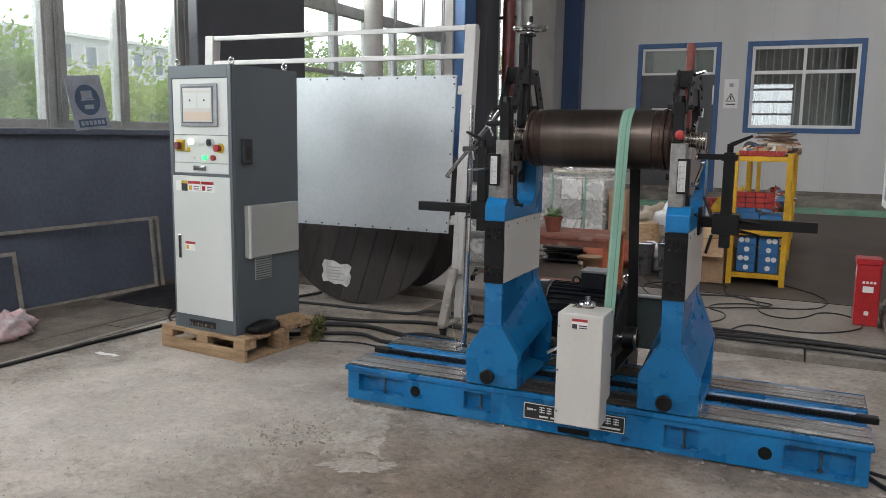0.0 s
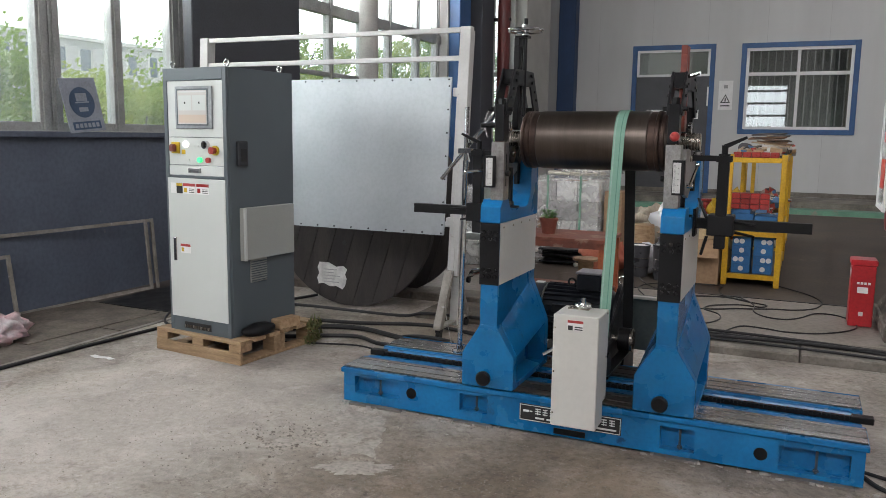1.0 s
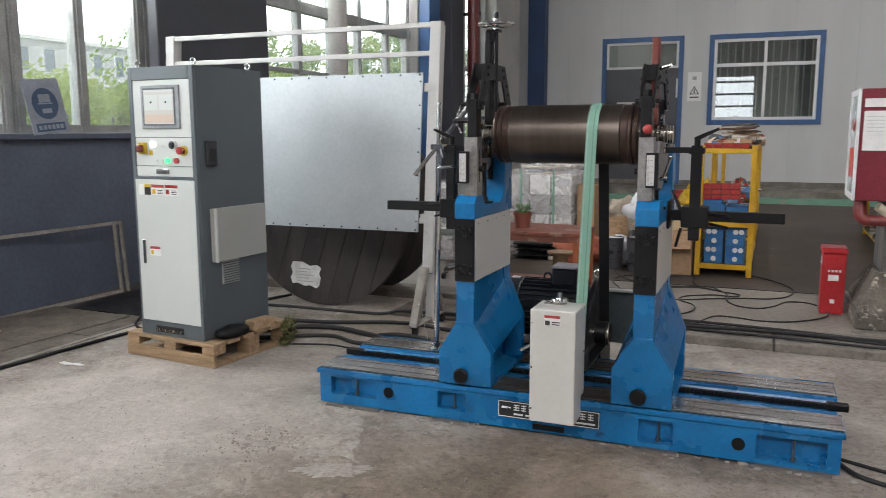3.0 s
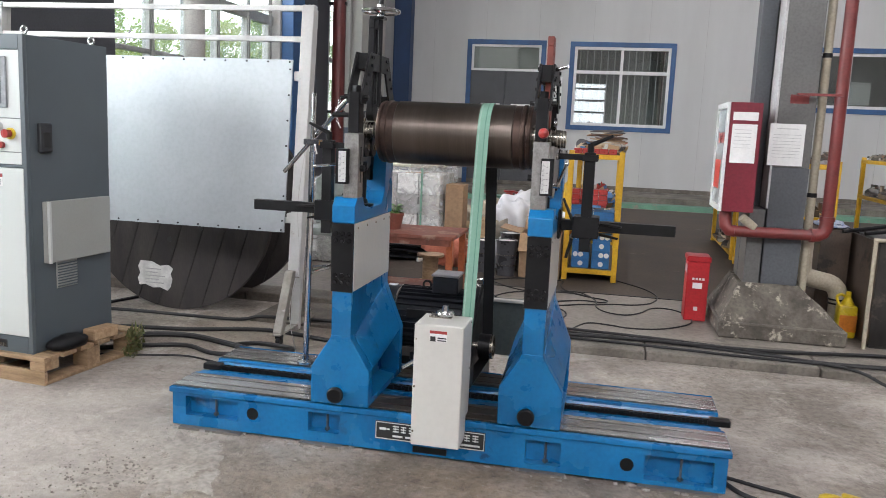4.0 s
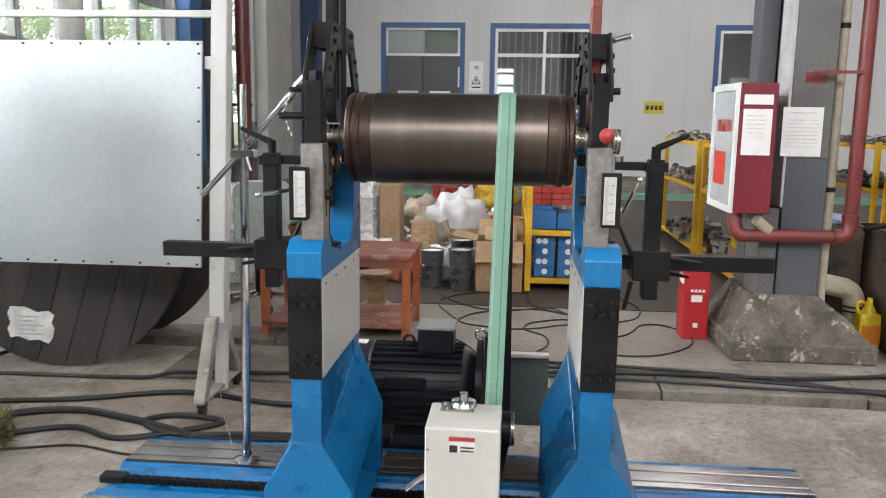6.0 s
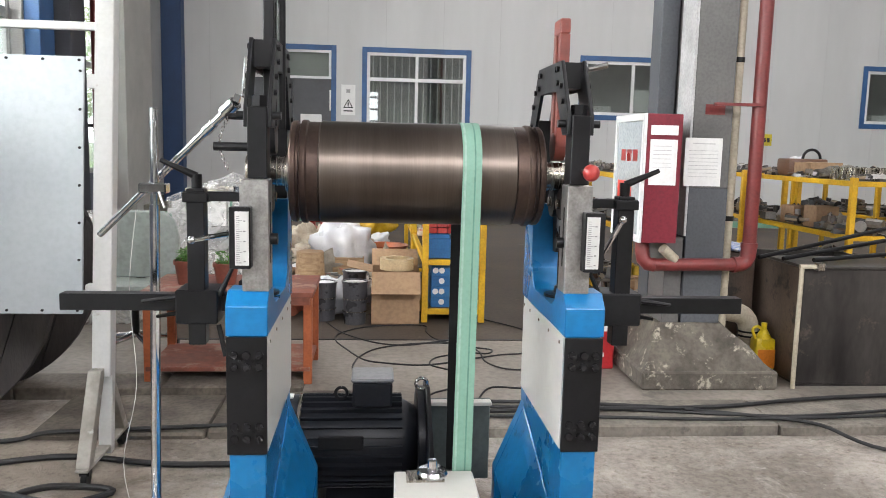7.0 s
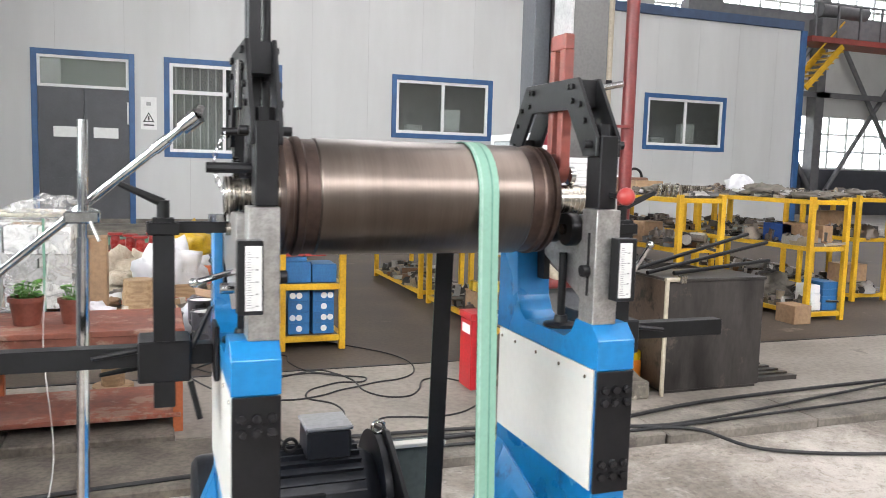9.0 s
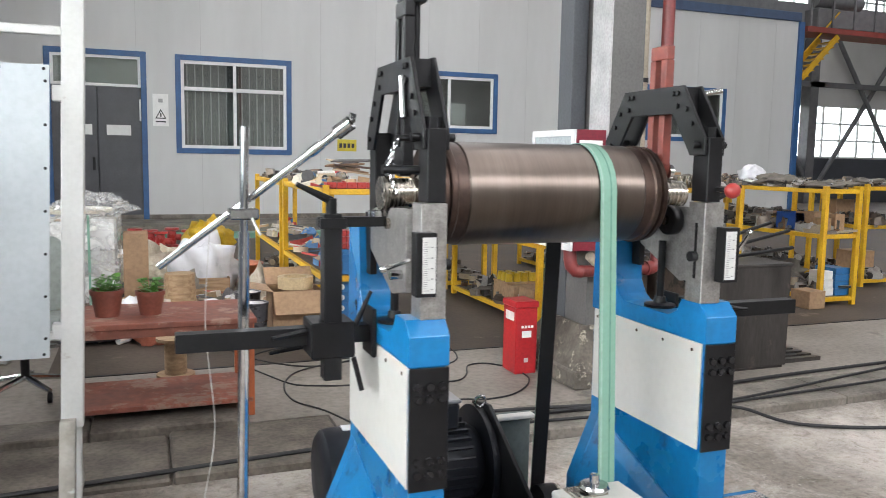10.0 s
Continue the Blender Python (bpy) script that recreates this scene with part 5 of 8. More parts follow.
part("idler_pulley", cyl(B(), (-0.780, 3.53, 0.36), (-0.7255, 3.53, 0.36), 0.0545, 28), M_BLACK, ib)

# measuring stand with a ratchet bar clamped on it
ms = thing("rod_stand", (-1.655, 3.95, ZB + 0.008), "chrome rod stand on the bed with a clamped ratchet bar", "stand")
part("base", lathe(B(), (-1.655, 3.95, ZB + 0.008), (0, 0, 1), [(0.045, 0), (0.045, 0.012), (0.02, 0.02), (0.02, 0.04)], 20), M_CHROME, ms)
part("rod", cyl(B(), (-1.655, 3.95, ZB + 0.03), (-1.635, 3.95, 1.556), 0.012, 16), M_CHROME, ms)
part("sleeve", cyl(B(), (-1.655, 3.95, ZB + 0.045), (-1.639, 3.95, 1.27), 0.0155, 16), M_CHROME, ms)
part("clamp", box(B(), -1.68, -1.60, 3.93, 3.985, 1.305, 1.335, 0.004), M_CHROME, ms)
part("clamp_lever", cyl(B(), (-1.62, 3.93, 1.31), (-1.60, 3.91, 1.265), 0.004, 8), M_POST, ms)
ra_, rb_ = Vector((-1.857, 4.12, 1.159)), Vector((-1.375, 3.81, 1.571))
rb = part("ratchet_bar", cyl(B(), ra_, ra_.lerp(rb_, 0.93), 0.011, 12), M_CHROME, ms, "chrome ratchet bar")
part("bar_collar", cyl(B(), ra_.lerp(rb_, 0.80), ra_.lerp(rb_, 0.86), 0.014, 12), M_CHROME, rb)
part("ratchet_head", cyl(B(), ra_.lerp(rb_, 0.93), rb_, 0.020, 12), M_CHROME, rb)
part("square_drive", cyl(B(), rb_, rb_ + Vector((0.006, 0.012, 0.02)), 0.012, 4), M_CHROME, rb)


# ---- control cabinet on its pallet ----
CA = -5.0
cab = thing("control_cabinet", (-3.352, 3.77, 0.146), "grey steel control cabinet with a touch screen, buttons and pale doors", "control cabinet", turn=CA)
CM = ORG[cab]


def cbox(x0, x1, y0, y1, z0, z1, bev=0.002):
    """A box in the cabinet's own frame: x along its front, y into it, z from its base."""
    bm = box(B(), x0, x1, y0, y1, z0, z1, bev)
    bm.transform(CM)
    return bm


def ccyl(p, q, r, seg=16, r2=None):
    bm = cyl(B(), p, q, r, seg, r2)
    bm.transform(CM)
    return bm


h, d, H = 0.262, 0.60, 1.64
part("body", cbox(-h, h, 0.02, d, 0.0, H, 0.004), M_CAB, cab)
part("front_rim", cbox(-h, -h + 0.03, 0.0, 0.02, 0, H), M_CAB, cab)
part("front_rim", cbox(h - 0.03, h, 0.0, 0.02, 0, H), M_CAB, cab)
part("front_rim", cbox(-h + 0.03, h - 0.03, 0.0, 0.02, H - 0.075, H), M_CAB, cab)
part("front_rim", cbox(-h + 0.03, h - 0.03, 0.0, 0.02, 0, 0.09), M_CAB, cab)
part("front_rim", cbox(-h + 0.03, h - 0.03, 0.0, 0.02, 0.975, 0.99), M_CAB, cab)
a, b = -h + 0.032, h - 0.032
scp = part("screen_panel", cbox(a, b, 0.004, 0.02, 1.225, H - 0.078), M_CABW, cab, "pale grey screen panel")
part("screen_bezel", cbox(-0.155, 0.155, -0.008, 0.004, 1.275, 1.53, 0.004), mk("grey_bezel", (0.33, 0.35, 0.36), rough=0.4), scp, "grey touch screen bezel")
part("screen_rim", cbox(-0.135, 0.125, -0.010, -0.008, 1.295, 1.515), M_CAB, scp)
scr = part("touch_screen", cbox(-0.125, 0.115, -0.012, -0.010, 1.303, 1.505, 0), glow("screen_display", (0.40, 0.385, 0.36), 0.30), scp, "lit touch screen with pale panels")
M_S2 = glow("screen_panel_tint", (0.42, 0.34, 0.27), 0.30)
M_S3 = glow("screen_field", (0.40, 0.42, 0.40), 0.40)
part("screen_band", cbox(-0.118, 0.108, -0.0125, -0.012, 1.312, 1.36, 0), M_S2, scr)
part("screen_band", cbox(-0.118, 0.108, -0.0125, -0.012, 1.492, 1.500, 0), M_S3, scr)
part("screen_field", cbox(-0.118, -0.01, -0.0125, -0.012, 1.385, 1.475, 0), M_S3, scr)
part("screen_field", cbox(0.0, 0.108, -0.0125, -0.012, 1.385, 1.475, 0), M_S3, scr)
for x in (-0.065, 0.055):
    part("screen_digit", cbox(x - 0.006, x + 0.006, -0.0130, -0.0125, 1.425, 1.437, 0), M_INK, scr)
bp_ = part("button_panel", cbox(a, b, 0.004, 0.02, 1.055, 1.222), M_CABW, cab, "pale grey button panel")
dr_ = part("drawer", cbox(a, b, 0.002, 0.02, 0.992, 1.052), M_CABW, cab, "pale grey keyboard drawer")
part("drawer_pull", cbox(-0.055, 0.045, -0.012, 0.002, 1.008, 1.037, 0.003), mk("grey_pull", (0.55, 0.56, 0.56), rough=0.25, metal=0.7), dr_)
part("drawer_pull_recess", cbox(-0.045, 0.035, -0.013, -0.012, 1.012, 1.024, 0), M_INK, dr_)
dl = part("main_door", cbox(a - 0.012, b + 0.012, -0.004, 0.02, 0.092, 0.972), M_CABW, cab, "pale grey hinged lower door")
M_YEL = mk("yellow_plastic", (0.62, 0.42, 0.02), rough=0.35)
M_GREENL = glow("green_button", (0.05, 0.75, 0.22), 1.6)
M_WHITEL = glow("white_lamp", (0.95, 0.95, 0.9), 1.6)
rot = part("main_switch", cbox(-0.200, -0.132, -0.006, 0.004, 1.124, 1.194, 0.002), M_YEL, bp_, "red and yellow main switch")
part("switch_grip", cbox(-0.188, -0.148, -0.040, -0.006, 1.135, 1.180, 0.008), M_REDBAR, rot)
part("lamp", ccyl((-0.075, 0.004, 1.182), (-0.075, -0.012, 1.182), 0.020), M_WHITEL, bp_, "lit white lamp")
ke = part("key_switch", ccyl((0.095, 0.004, 1.180), (0.095, -0.022, 1.180), 0.024), M_CHROME, bp_, "chrome selector switch")
part("selector_lever", cbox(0.088, 0.102, -0.036, -0.022, 1.165, 1.195), M_INK, ke)
es = part("stop_collar", ccyl((0.168, 0.004, 1.147), (0.168, -0.008, 1.147), 0.029, 24), M_YEL, bp_, "yellow emergency stop collar")
part("stop_button", ccyl((0.168, -0.008, 1.147), (0.168, -0.040, 1.147), 0.019, 20, 0.022), M_RED, es, "red emergency stop button")
part("start_button", ccyl((0.040, 0.004, 1.088), (0.040, -0.012, 1.088), 0.016), M_GREENL, bp_, "lit green start button")
part("reset_button", ccyl((0.110, 0.004, 1.088), (0.110, -0.012, 1.088), 0.017), M_RED, bp_)
part("button_tag", cbox(-0.118, -0.088, 0.002, 0.004, 1.120, 1.148, 0), M_YEL, bp_)
for x, z in ((-0.06, 1.085), (-0.01, 1.085), (0.02, 1.17), (-0.01, 1.17)):
    part("blank_stud", ccyl((x, 0.004, z), (x, 0.0, z), 0.008, 10), M_CABW, bp_)
for x, w_, band in ((-0.215, 0.045, None), (-0.165, 0.05, M_YEL), (-0.108, 0.105, M_RED), (0.005, 0.105, M_RED)):
    st = part("door_sticker", cbox(x, x + w_, -0.0055, -0.004, 0.878, 0.942, 0), M_WHITE if band is not M_YEL else M_INK, dl, "small warning sticker")
    if band:
        part("sticker_band", cbox(x, x + w_, -0.0065, -0.0055, 0.924, 0.942, 0), band, st)
    if w_ > 0.1:
        part("pictogram", cbox(x + 0.008, x + 0.034, -0.0065, -0.0055, 0.886, 0.914, 0), M_YEL if x < 0 else M_RED, st)
        for i in range(3):
            part("text_bar", cbox(x + 0.05, x + 0.095, -0.0065, -0.0055, 0.886 + 0.010 * i, 0.890 + 0.010 * i, 0), M_INK, st)
st = part("door_sticker", cbox(-0.145, -0.06, -0.0055, -0.004, 0.505, 0.562, 0), M_WHITE, dl, "small warning sticker")
part("sticker_band", cbox(-0.145, -0.06, -0.0065, -0.0055, 0.546, 0.562, 0), M_RED, st)
part("pictogram", cbox(-0.138, -0.116, -0.0065, -0.0055, 0.513, 0.538, 0), M_YEL, st)
hl = part("door_latch", cbox(-0.205, -0.178, -0.010, -0.004, 0.45, 0.60, 0.003), M_CHROME, dl, "chrome swing latch")
part("latch_slot", cbox(-0.199, -0.184, -0.011, -0.010, 0.46, 0.50, 0), M_INK, hl)
vt = part("base_vent", cbox(-0.135, 0.095, -0.004, 0.0, 0.022, 0.064, 0.001), M_INK, cab, "black base vent")
for i in range(20):
    part("vent_slat", cbox(-0.128 + i * 0.011, -0.122 + i * 0.011, -0.006, -0.004, 0.028, 0.046, 0), M_STEEL, vt)
# right side: latch, keyboard tray, louvre
part("side_latch", cbox(h, h + 0.025, 0.07, 0.155, 1.055, 1.205, 0.006), mk("dark_grey_plastic", (0.035, 0.038, 0.042), rough=0.5, scale=10), cab, "dark grey side latch")
part("side_latch_inner", cbox(h + 0.025, h + 0.028, 0.09, 0.135, 1.08, 1.16, 0.002), M_INK, cab)
M_TRAY = mk("pale_tray_enamel", (0.37, 0.38, 0.35), (0.33, 0.34, 0.31), rough=0.45, scale=2, fine=120, bump=0.04, mix=0.12)
tr = part("folding_tray", cbox(h, h + 0.032, 0.09, 0.565, 0.475, 0.80, 0.004), M_TRAY, cab, "pale folded side tray")
part("tray_lip", cbox(h + 0.032, h + 0.05, 0.09, 0.105, 0.475, 0.80, 0.002), M_CABW, tr)
lv = part("louvre", cbox(h, h + 0.006, 0.175, 0.325, 0.325, 0.47, 0.001), M_TRAY, cab, "pale side louvre")
for i in range(9):
    part("louvre_slat", cbox(h + 0.006, h + 0.011, 0.18, 0.32, 0.333 + i * 0.015, 0.339 + i * 0.015, 0), M_CAB, lv)
for x, y in ((-0.225, 0.05), (0.225, 0.05), (0.225, 0.52), (-0.225, 0.52)):
    ey = B()
    tube(ey, [(x + 0.018 * math.sin(t), y, H + 0.024 + 0.018 * math.cos(t)) for t in np.linspace(0, 2 * math.pi, 17)], 0.0055, 8)
    cyl(ey, (x, y, H), (x, y, H + 0.01), 0.012, 12)
    ey.transform(CM)
    part("lifting_eye", ey, M_CHROME, cab, "chrome lifting eye")

PA = -6.0
pal = thing("wooden_pallet", (-3.36, 3.745, 0), "pale timber pallet under the control cabinet", "pallet", turn=PA)
PM = ORG[pal]


def pbox(name, *q):
    bm = box(B(), *q, 0.003)
    bm.transform(PM)
    part(name, bm, M_WOOD, pal)


for i in range(6):
    y = 0.0 + i * 0.128
    pbox("deck_board", -0.37, 0.37, y, y + 0.098, 0.122, 0.1455)
for y in (0.0, 0.30, 0.62):
    for x in (-0.37, -0.05, 0.27):
        pbox("block", x, x + 0.10, y, y + 0.10, 0.022 if y else 0.075, 0.1215)
pbox("front_board", -0.372, 0.372, -0.004, 0.02, 0.0, 0.074)
for x in (-0.37, -0.05, 0.27):
    pbox("runner", x, x + 0.10, 0.021, 0.738, 0.0, 0.0215)

solid("black_pouch", ball(B(), (0, 0, 0), 1.0, 20), M_BLACKPAINT, (0, 0, 0), "black fabric tool pouch on the pallet", "pouch")
_p = bpy.data.objects["black_pouch"]
for v in _p.data.vertices:
    x, y, z = v.co
    n_ = 1 + 0.15 * noise.noise(Vector((x * 2, y * 2, z * 2)))
    v.co = (0.075 * n_ * x, 0.125 * n_ * y, max(-0.030, 0.045 * n_ * z))
_p.matrix_world = pose(-3.02, 3.93, 0.1765, 0, 0, -8)
bm = box(B(), -0.045, 0.045, -0.09, 0.09, 0, 0.062, 0.006)
bm.transform(pose(-2.99, 4.17, 0.146, 0, 0, -12))
solid("timber_block", bm, M_WOOD, (-2.99, 4.17, 0.146), "short offcut of pale timber on the pallet", "timber block")

# ---- white frame rack with the galvanised sheet ----
LX, LY = 0.030, 0.030     # lean of the rack for each metre of height


def lean(bm, z0=0.0):
    for v in bm.verts:
        h_ = v.co.z - z0
        v.co.x += LX * h_
        v.co.y += LY * h_
    return bm


fr = thing("steel_frame_rack", (-3.3, 5.07, 0), "white tube rack on castors with a bolted galvanised sheet", "rack")
XP, XQ = -2.185, -4.44
for x in (XP, XQ):
    part("post", lean(box(B(), x - 0.04, x + 0.04, 5.0, 5.06, 0.42, 2.14, 0.004)), M_WHITEPOST, fr)
    part("inner_post", lean(box(B(), x - 0.03, x + 0.03, 5.065, 5.105, 0.05, 2.12, 0.004)), M_WHITEPOST, fr)
    for y0, y1 in ((4.82, 5.0), (5.30, 5.07)):
        bm = B()
        prism(bm, [(y0 - 0.03, 0.09), (y0 + 0.03, 0.09), (y1 + 0.03, 0.46), (y1 - 0.03, 0.46)], "x", x - 0.028, x + 0.028, 0.003)
        part("foot_brace", bm, M_GRIMY, fr)
    part("foot_bar", box(B(), x - 0.027, x + 0.027, 4.78, 5.36, 0.075, 0.0895, 0.003), M_GRIMY, fr)
    for y0 in (4.83, 5.31):
        cs = part("castor", cyl(B(), (x - 0.012, y0, 0.032), (x + 0.012, y0, 0.032), 0.032, 18), M_BLACKPAINT, fr, "black castor wheel")
        part("castor_fork", box(B(), x - 0.02, x + 0.02, y0 - 0.02, y0 + 0.02, 0.05, 0.0745), M_BLACK, cs)
for z in (2.12, 1.93, 0.78):
    part("cross_tube", lean(box(B(), XQ + 0.03, XP - 0.03, 5.012, 5.046, z - 0.017, z + 0.017, 0.003)), M_WHITEPOST, fr)
for z in (1.70, 0.80):
    part("sheet_bracket", lean(box(B(), XP - 0.07, XP - 0.03, 5.0, 5.05, z - 0.03, z + 0.03, 0.003)), M_WHITEPOST, fr)
bm = B()
box(bm, -3.63, -2.262, 4.985, 5.000, 0.705, 1.80)
sh = part("galvanised_sheet", lean(bm), M_GALV, fr, "dull shiny galvanised steel sheet")
for i in range(10):
    x = -3.60 + i * (1.32 / 9)
    for z in (0.72, 1.785):
        part("rivet", lean(cyl(B(), (x, 4.985, z), (x, 4.979, z), 0.006, 8)), M_BLACK, sh)
for i in range(7):
    z = 0.78 + i * 0.16
    part("rivet", lean(cyl(B(), (-2.275, 4.985, z), (-2.275, 4.979, z), 0.006, 8)), M_BLACK, sh)

# cable reel behind the sheet
RX, RY, RR = -3.30, 5.50, 0.75
reel = thing("cable_reel", (RX, RY + 0.3, 0), "large blackened timber cable reel standing on edge", "cable reel")
for y0 in (RY, RY + 0.62):
    n_b = 9
    for i in range(n_b):
        a, b = -RR + 2 * RR * i / n_b + 0.003, -RR + 2 * RR * (i + 1) / n_b - 0.003
        pts = []
        for j in range(7):
            x = a + (b - a) * j / 6
            pts.append((x, math.sqrt(max(0, RR * RR - x * x))))
        poly = [(RX + x, RR + z) for x, z in pts] + [(RX + x, RR - z) for x, z in pts[::-1]]
        bm = B()
        prism(bm, poly, "y", y0, y0 + 0.05)
        bm.transform(Matrix.Translation((RX, 0, RR)) @ Matrix.Rotation(radians(18), 4, "Y") @ Matrix.Translation((-RX, 0, -RR)))
        part("plank", bm, M_REEL, reel)
part("core", cyl(B(), (RX, RY + 0.05, RR), (RX, RY + 0.62, RR), 0.42, 32), M_REEL, reel)
pl = part("paper_label", prism(B(), [(RX - 0.30, 0.16), (RX - 0.25, 0.168), (RX - 0.19, 0.145), (RX - 0.13, 0.152), (RX - 0.07, 0.13), (RX - 0.045, 0.16), (RX - 0.03, 0.22), (RX - 0.045, 0.255), (RX - 0.025, 0.30), (RX - 0.06, 0.325), (RX - 0.13, 0.315), (RX - 0.20, 0.345), (RX - 0.29, 0.345), (RX - 0.31, 0.30), (RX - 0.295, 0.25), (RX - 0.315, 0.21)], "y", RY - 0.004, RY - 0.001), mk("crumpled_paper", (0.72, 0.71, 0.68), (0.52, 0.51, 0.49), rough=0.7, scale=14, fine=40, bump=1.0, mix=0.4), reel, "torn white paper label")
for i in range(5):
    part("text_bar", box(B(), RX - 0.25, RX - 0.25 + (0.15, 0.11, 0.16, 0.10, 0.13)[i], RY - 0.0055, RY - 0.004, 0.18 + 0.026 * i, 0.188 + 0.026 * i), M_JOINT, pl)
for dx, dz in ((-0.05, 0.52), (0.2, 0.62)):
    part("bolt_hole", cyl(B(), (RX + dx, RY - 0.003, dz), (RX + dx, RY + 0.002, dz), 0.02, 12), M_INK, reel)


# ---- back bay ----
def island_mat(name, colors, rough=0.5, metal=0.2):
    """Loose parts that differ piece by piece."""
    m = mk(name, colors[0], rough=rough, metal=metal, scale=20, bump=0.1)
    N, L = m.node_tree.nodes, m.node_tree.links
    g, r = N.new("ShaderNodeNewGeometry"), N.new("ShaderNodeValToRGB")
    r.color_ramp.interpolation = "CONSTANT"
    while len(r.color_ramp.elements) < len(colors):
        r.color_ramp.elements.new(0.5)
    for i, c in enumerate(colors):
        r.color_ramp.elements[i].position = i / len(colors)
        r.color_ramp.elements[i].color = (*c, 1)
    L.new(g.outputs["Random Per Island"], r.inputs[0])
    L.new(r.outputs[0], next(n for n in N if n.type == "VALTORGB" and n is not r).id_data.nodes["Mix"].inputs[6])
    return m


M_PARTS = island_mat("mixed_machine_parts", [(0.13, 0.115, 0.10), (0.03, 0.028, 0.026), (0.28, 0.265, 0.245), (0.085, 0.065, 0.048), (0.17, 0.10, 0.06), (0.05, 0.047, 0.044), (0.36, 0.30, 0.22), (0.10, 0.095, 0.09), (0.33, 0.32, 0.31), (0.045, 0.04, 0.036), (0.065, 0.06, 0.056), (0.20, 0.175, 0.15), (0.05, 0.05, 0.052), (0.24, 0.20, 0.16), (0.40, 0.39, 0.37), (0.07, 0.055, 0.045)], 0.42, 0.4)
M_PACKS = island_mat("mixed_packages", [(0.45, 0.30, 0.17), (0.6, 0.58, 0.54), (0.10, 0.22, 0.42), (0.42, 0.06, 0.05), (0.5, 0.4, 0.28), (0.08, 0.08, 0.085), (0.35, 0.3, 0.25), (0.55, 0.50, 0.42)], 0.7, 0.0)
M_RUBBLE = island_mat("mixed_floor_clutter", [(0.55, 0.54, 0.52), (0.45, 0.33, 0.2), (0.5, 0.42, 0.33), (0.14, 0.13, 0.12), (0.30, 0.27, 0.22), (0.62, 0.55, 0.45), (0.40, 0.12, 0.07), (0.2, 0.2, 0.21)], 0.8, 0.0)
M_CARD = mk("brown_cardboard", (0.36, 0.235, 0.135), (0.30, 0.19, 0.11), rough=0.85, scale=4, fine=30, bump=0.15)
M_ORANGE = mk("orange_red_oxide_paint", (0.29, 0.085, 0.048), (0.16, 0.055, 0.036), rough=0.6, scale=3, fine=25, mix=0.7, wear=(0.27, 0.17, 0.125), wear_amount=0.53)
# the table's orange, brightened for the light falling on its legs
M_ORANGELEG = mk("lit_orange_paint", (0.44, 0.12, 0.04), (0.32, 0.085, 0.032), rough=0.5, scale=5, wear=(0.18, 0.09, 0.05), wear_amount=0.64)
M_BLUEBOX = mk("blue_carton", (0.025, 0.15, 0.36), (0.02, 0.12, 0.30), rough=0.5, scale=6, vary=0.1)
def film_mat(name, low, high):
    """Thin crinkled clear film: clear in places, white and shiny on the creases."""
    m = mk(name, (0.78, 0.78, 0.76), (0.62, 0.62, 0.60), rough=0.18, scale=5, fine=18, bump=1.0, mix=0.1)
    N, L = m.node_tree.nodes, m.node_tree.links
    t, x, n, r = N.new("ShaderNodeBsdfTransparent"), N.new("ShaderNodeMixShader"), N.new("ShaderNodeTexNoise"), N.new("ShaderNodeMapRange")
    n.inputs["Scale"].default_value, n.inputs["Detail"].default_value, n.inputs["Distortion"].default_value = 7.0, 8, 1.5
    r.inputs[1].default_value, r.inputs[2].default_value, r.inputs[3].default_value, r.inputs[4].default_value = 0.38, 0.64, low, high
    tc = next(k for k in N if k.type == "TEX_COORD")
    L.new(tc.outputs["Object"], n.inputs["Vector"])
    L.new(n.outputs[0], r.inputs[0])
    L.new(r.outputs[0], x.inputs[0])
    L.new(t.outputs[0], x.inputs[1])
    L.new(N["Principled BSDF"].outputs[0], x.inputs[2])
    L.new(x.outputs[0], N["Material Output"].inputs[0])
    return m


M_FILM = film_mat("clear_stretch_film", 0.06, 0.5)
M_BAG = mk("white_plastic_bag", (0.68, 0.68, 0.69), (0.60, 0.60, 0.62), rough=0.3, scale=5, fine=14, bump=0.5, mix=0.12)
M_PINKBAG = mk("pink_plastic_bag", (0.62, 0.36, 0.38), (0.55, 0.50, 0.50), rough=0.35, scale=9, bump=0.3)
M_YBAG = mk("yellow_plastic_bag", (0.65, 0.42, 0.02), (0.5, 0.3, 0.02), rough=0.35, scale=9, bump=0.3)
M_POT = mk("terracotta_plastic_pot", (0.21, 0.062, 0.04), rough=0.5, scale=8)
M_LEAF = mk("young_green_leaf", (0.10, 0.26, 0.035), (0.06, 0.17, 0.025), rough=0.5, scale=20)
M_MAROON = mk("maroon_cabinet_paint", (0.19, 0.016, 0.03), (0.16, 0.014, 0.026), rough=0.35, scale=4)
M_COLUMN = mk("grey_column_paint", (0.128, 0.125, 0.119), (0.09, 0.088, 0.084), rough=0.5, scale=2.5, wear=(0.26, 0.24, 0.22), wear_amount=0.66)
# serves the dark lower paint and the shade in the web recess
M_COLDARK = mk("column_paint_and_shade", (0.085, 0.092, 0.102), (0.065, 0.07, 0.078), rough=0.5, scale=2.5)
M_PLINTH = mk("rough_plinth_concrete", (0.17, 0.15, 0.122), (0.075, 0.065, 0.053), rough=0.9, scale=6, fine=40, bump=0.9, mix=0.7, wear=(0.40, 0.36, 0.29), wear_amount=0.57)
M_REDPIPE = mk("dark_red_fire_pipe", (0.20, 0.030, 0.028), (0.14, 0.026, 0.024), rough=0.4, scale=7, wear=(0.30, 0.12, 0.10), wear_amount=0.7)
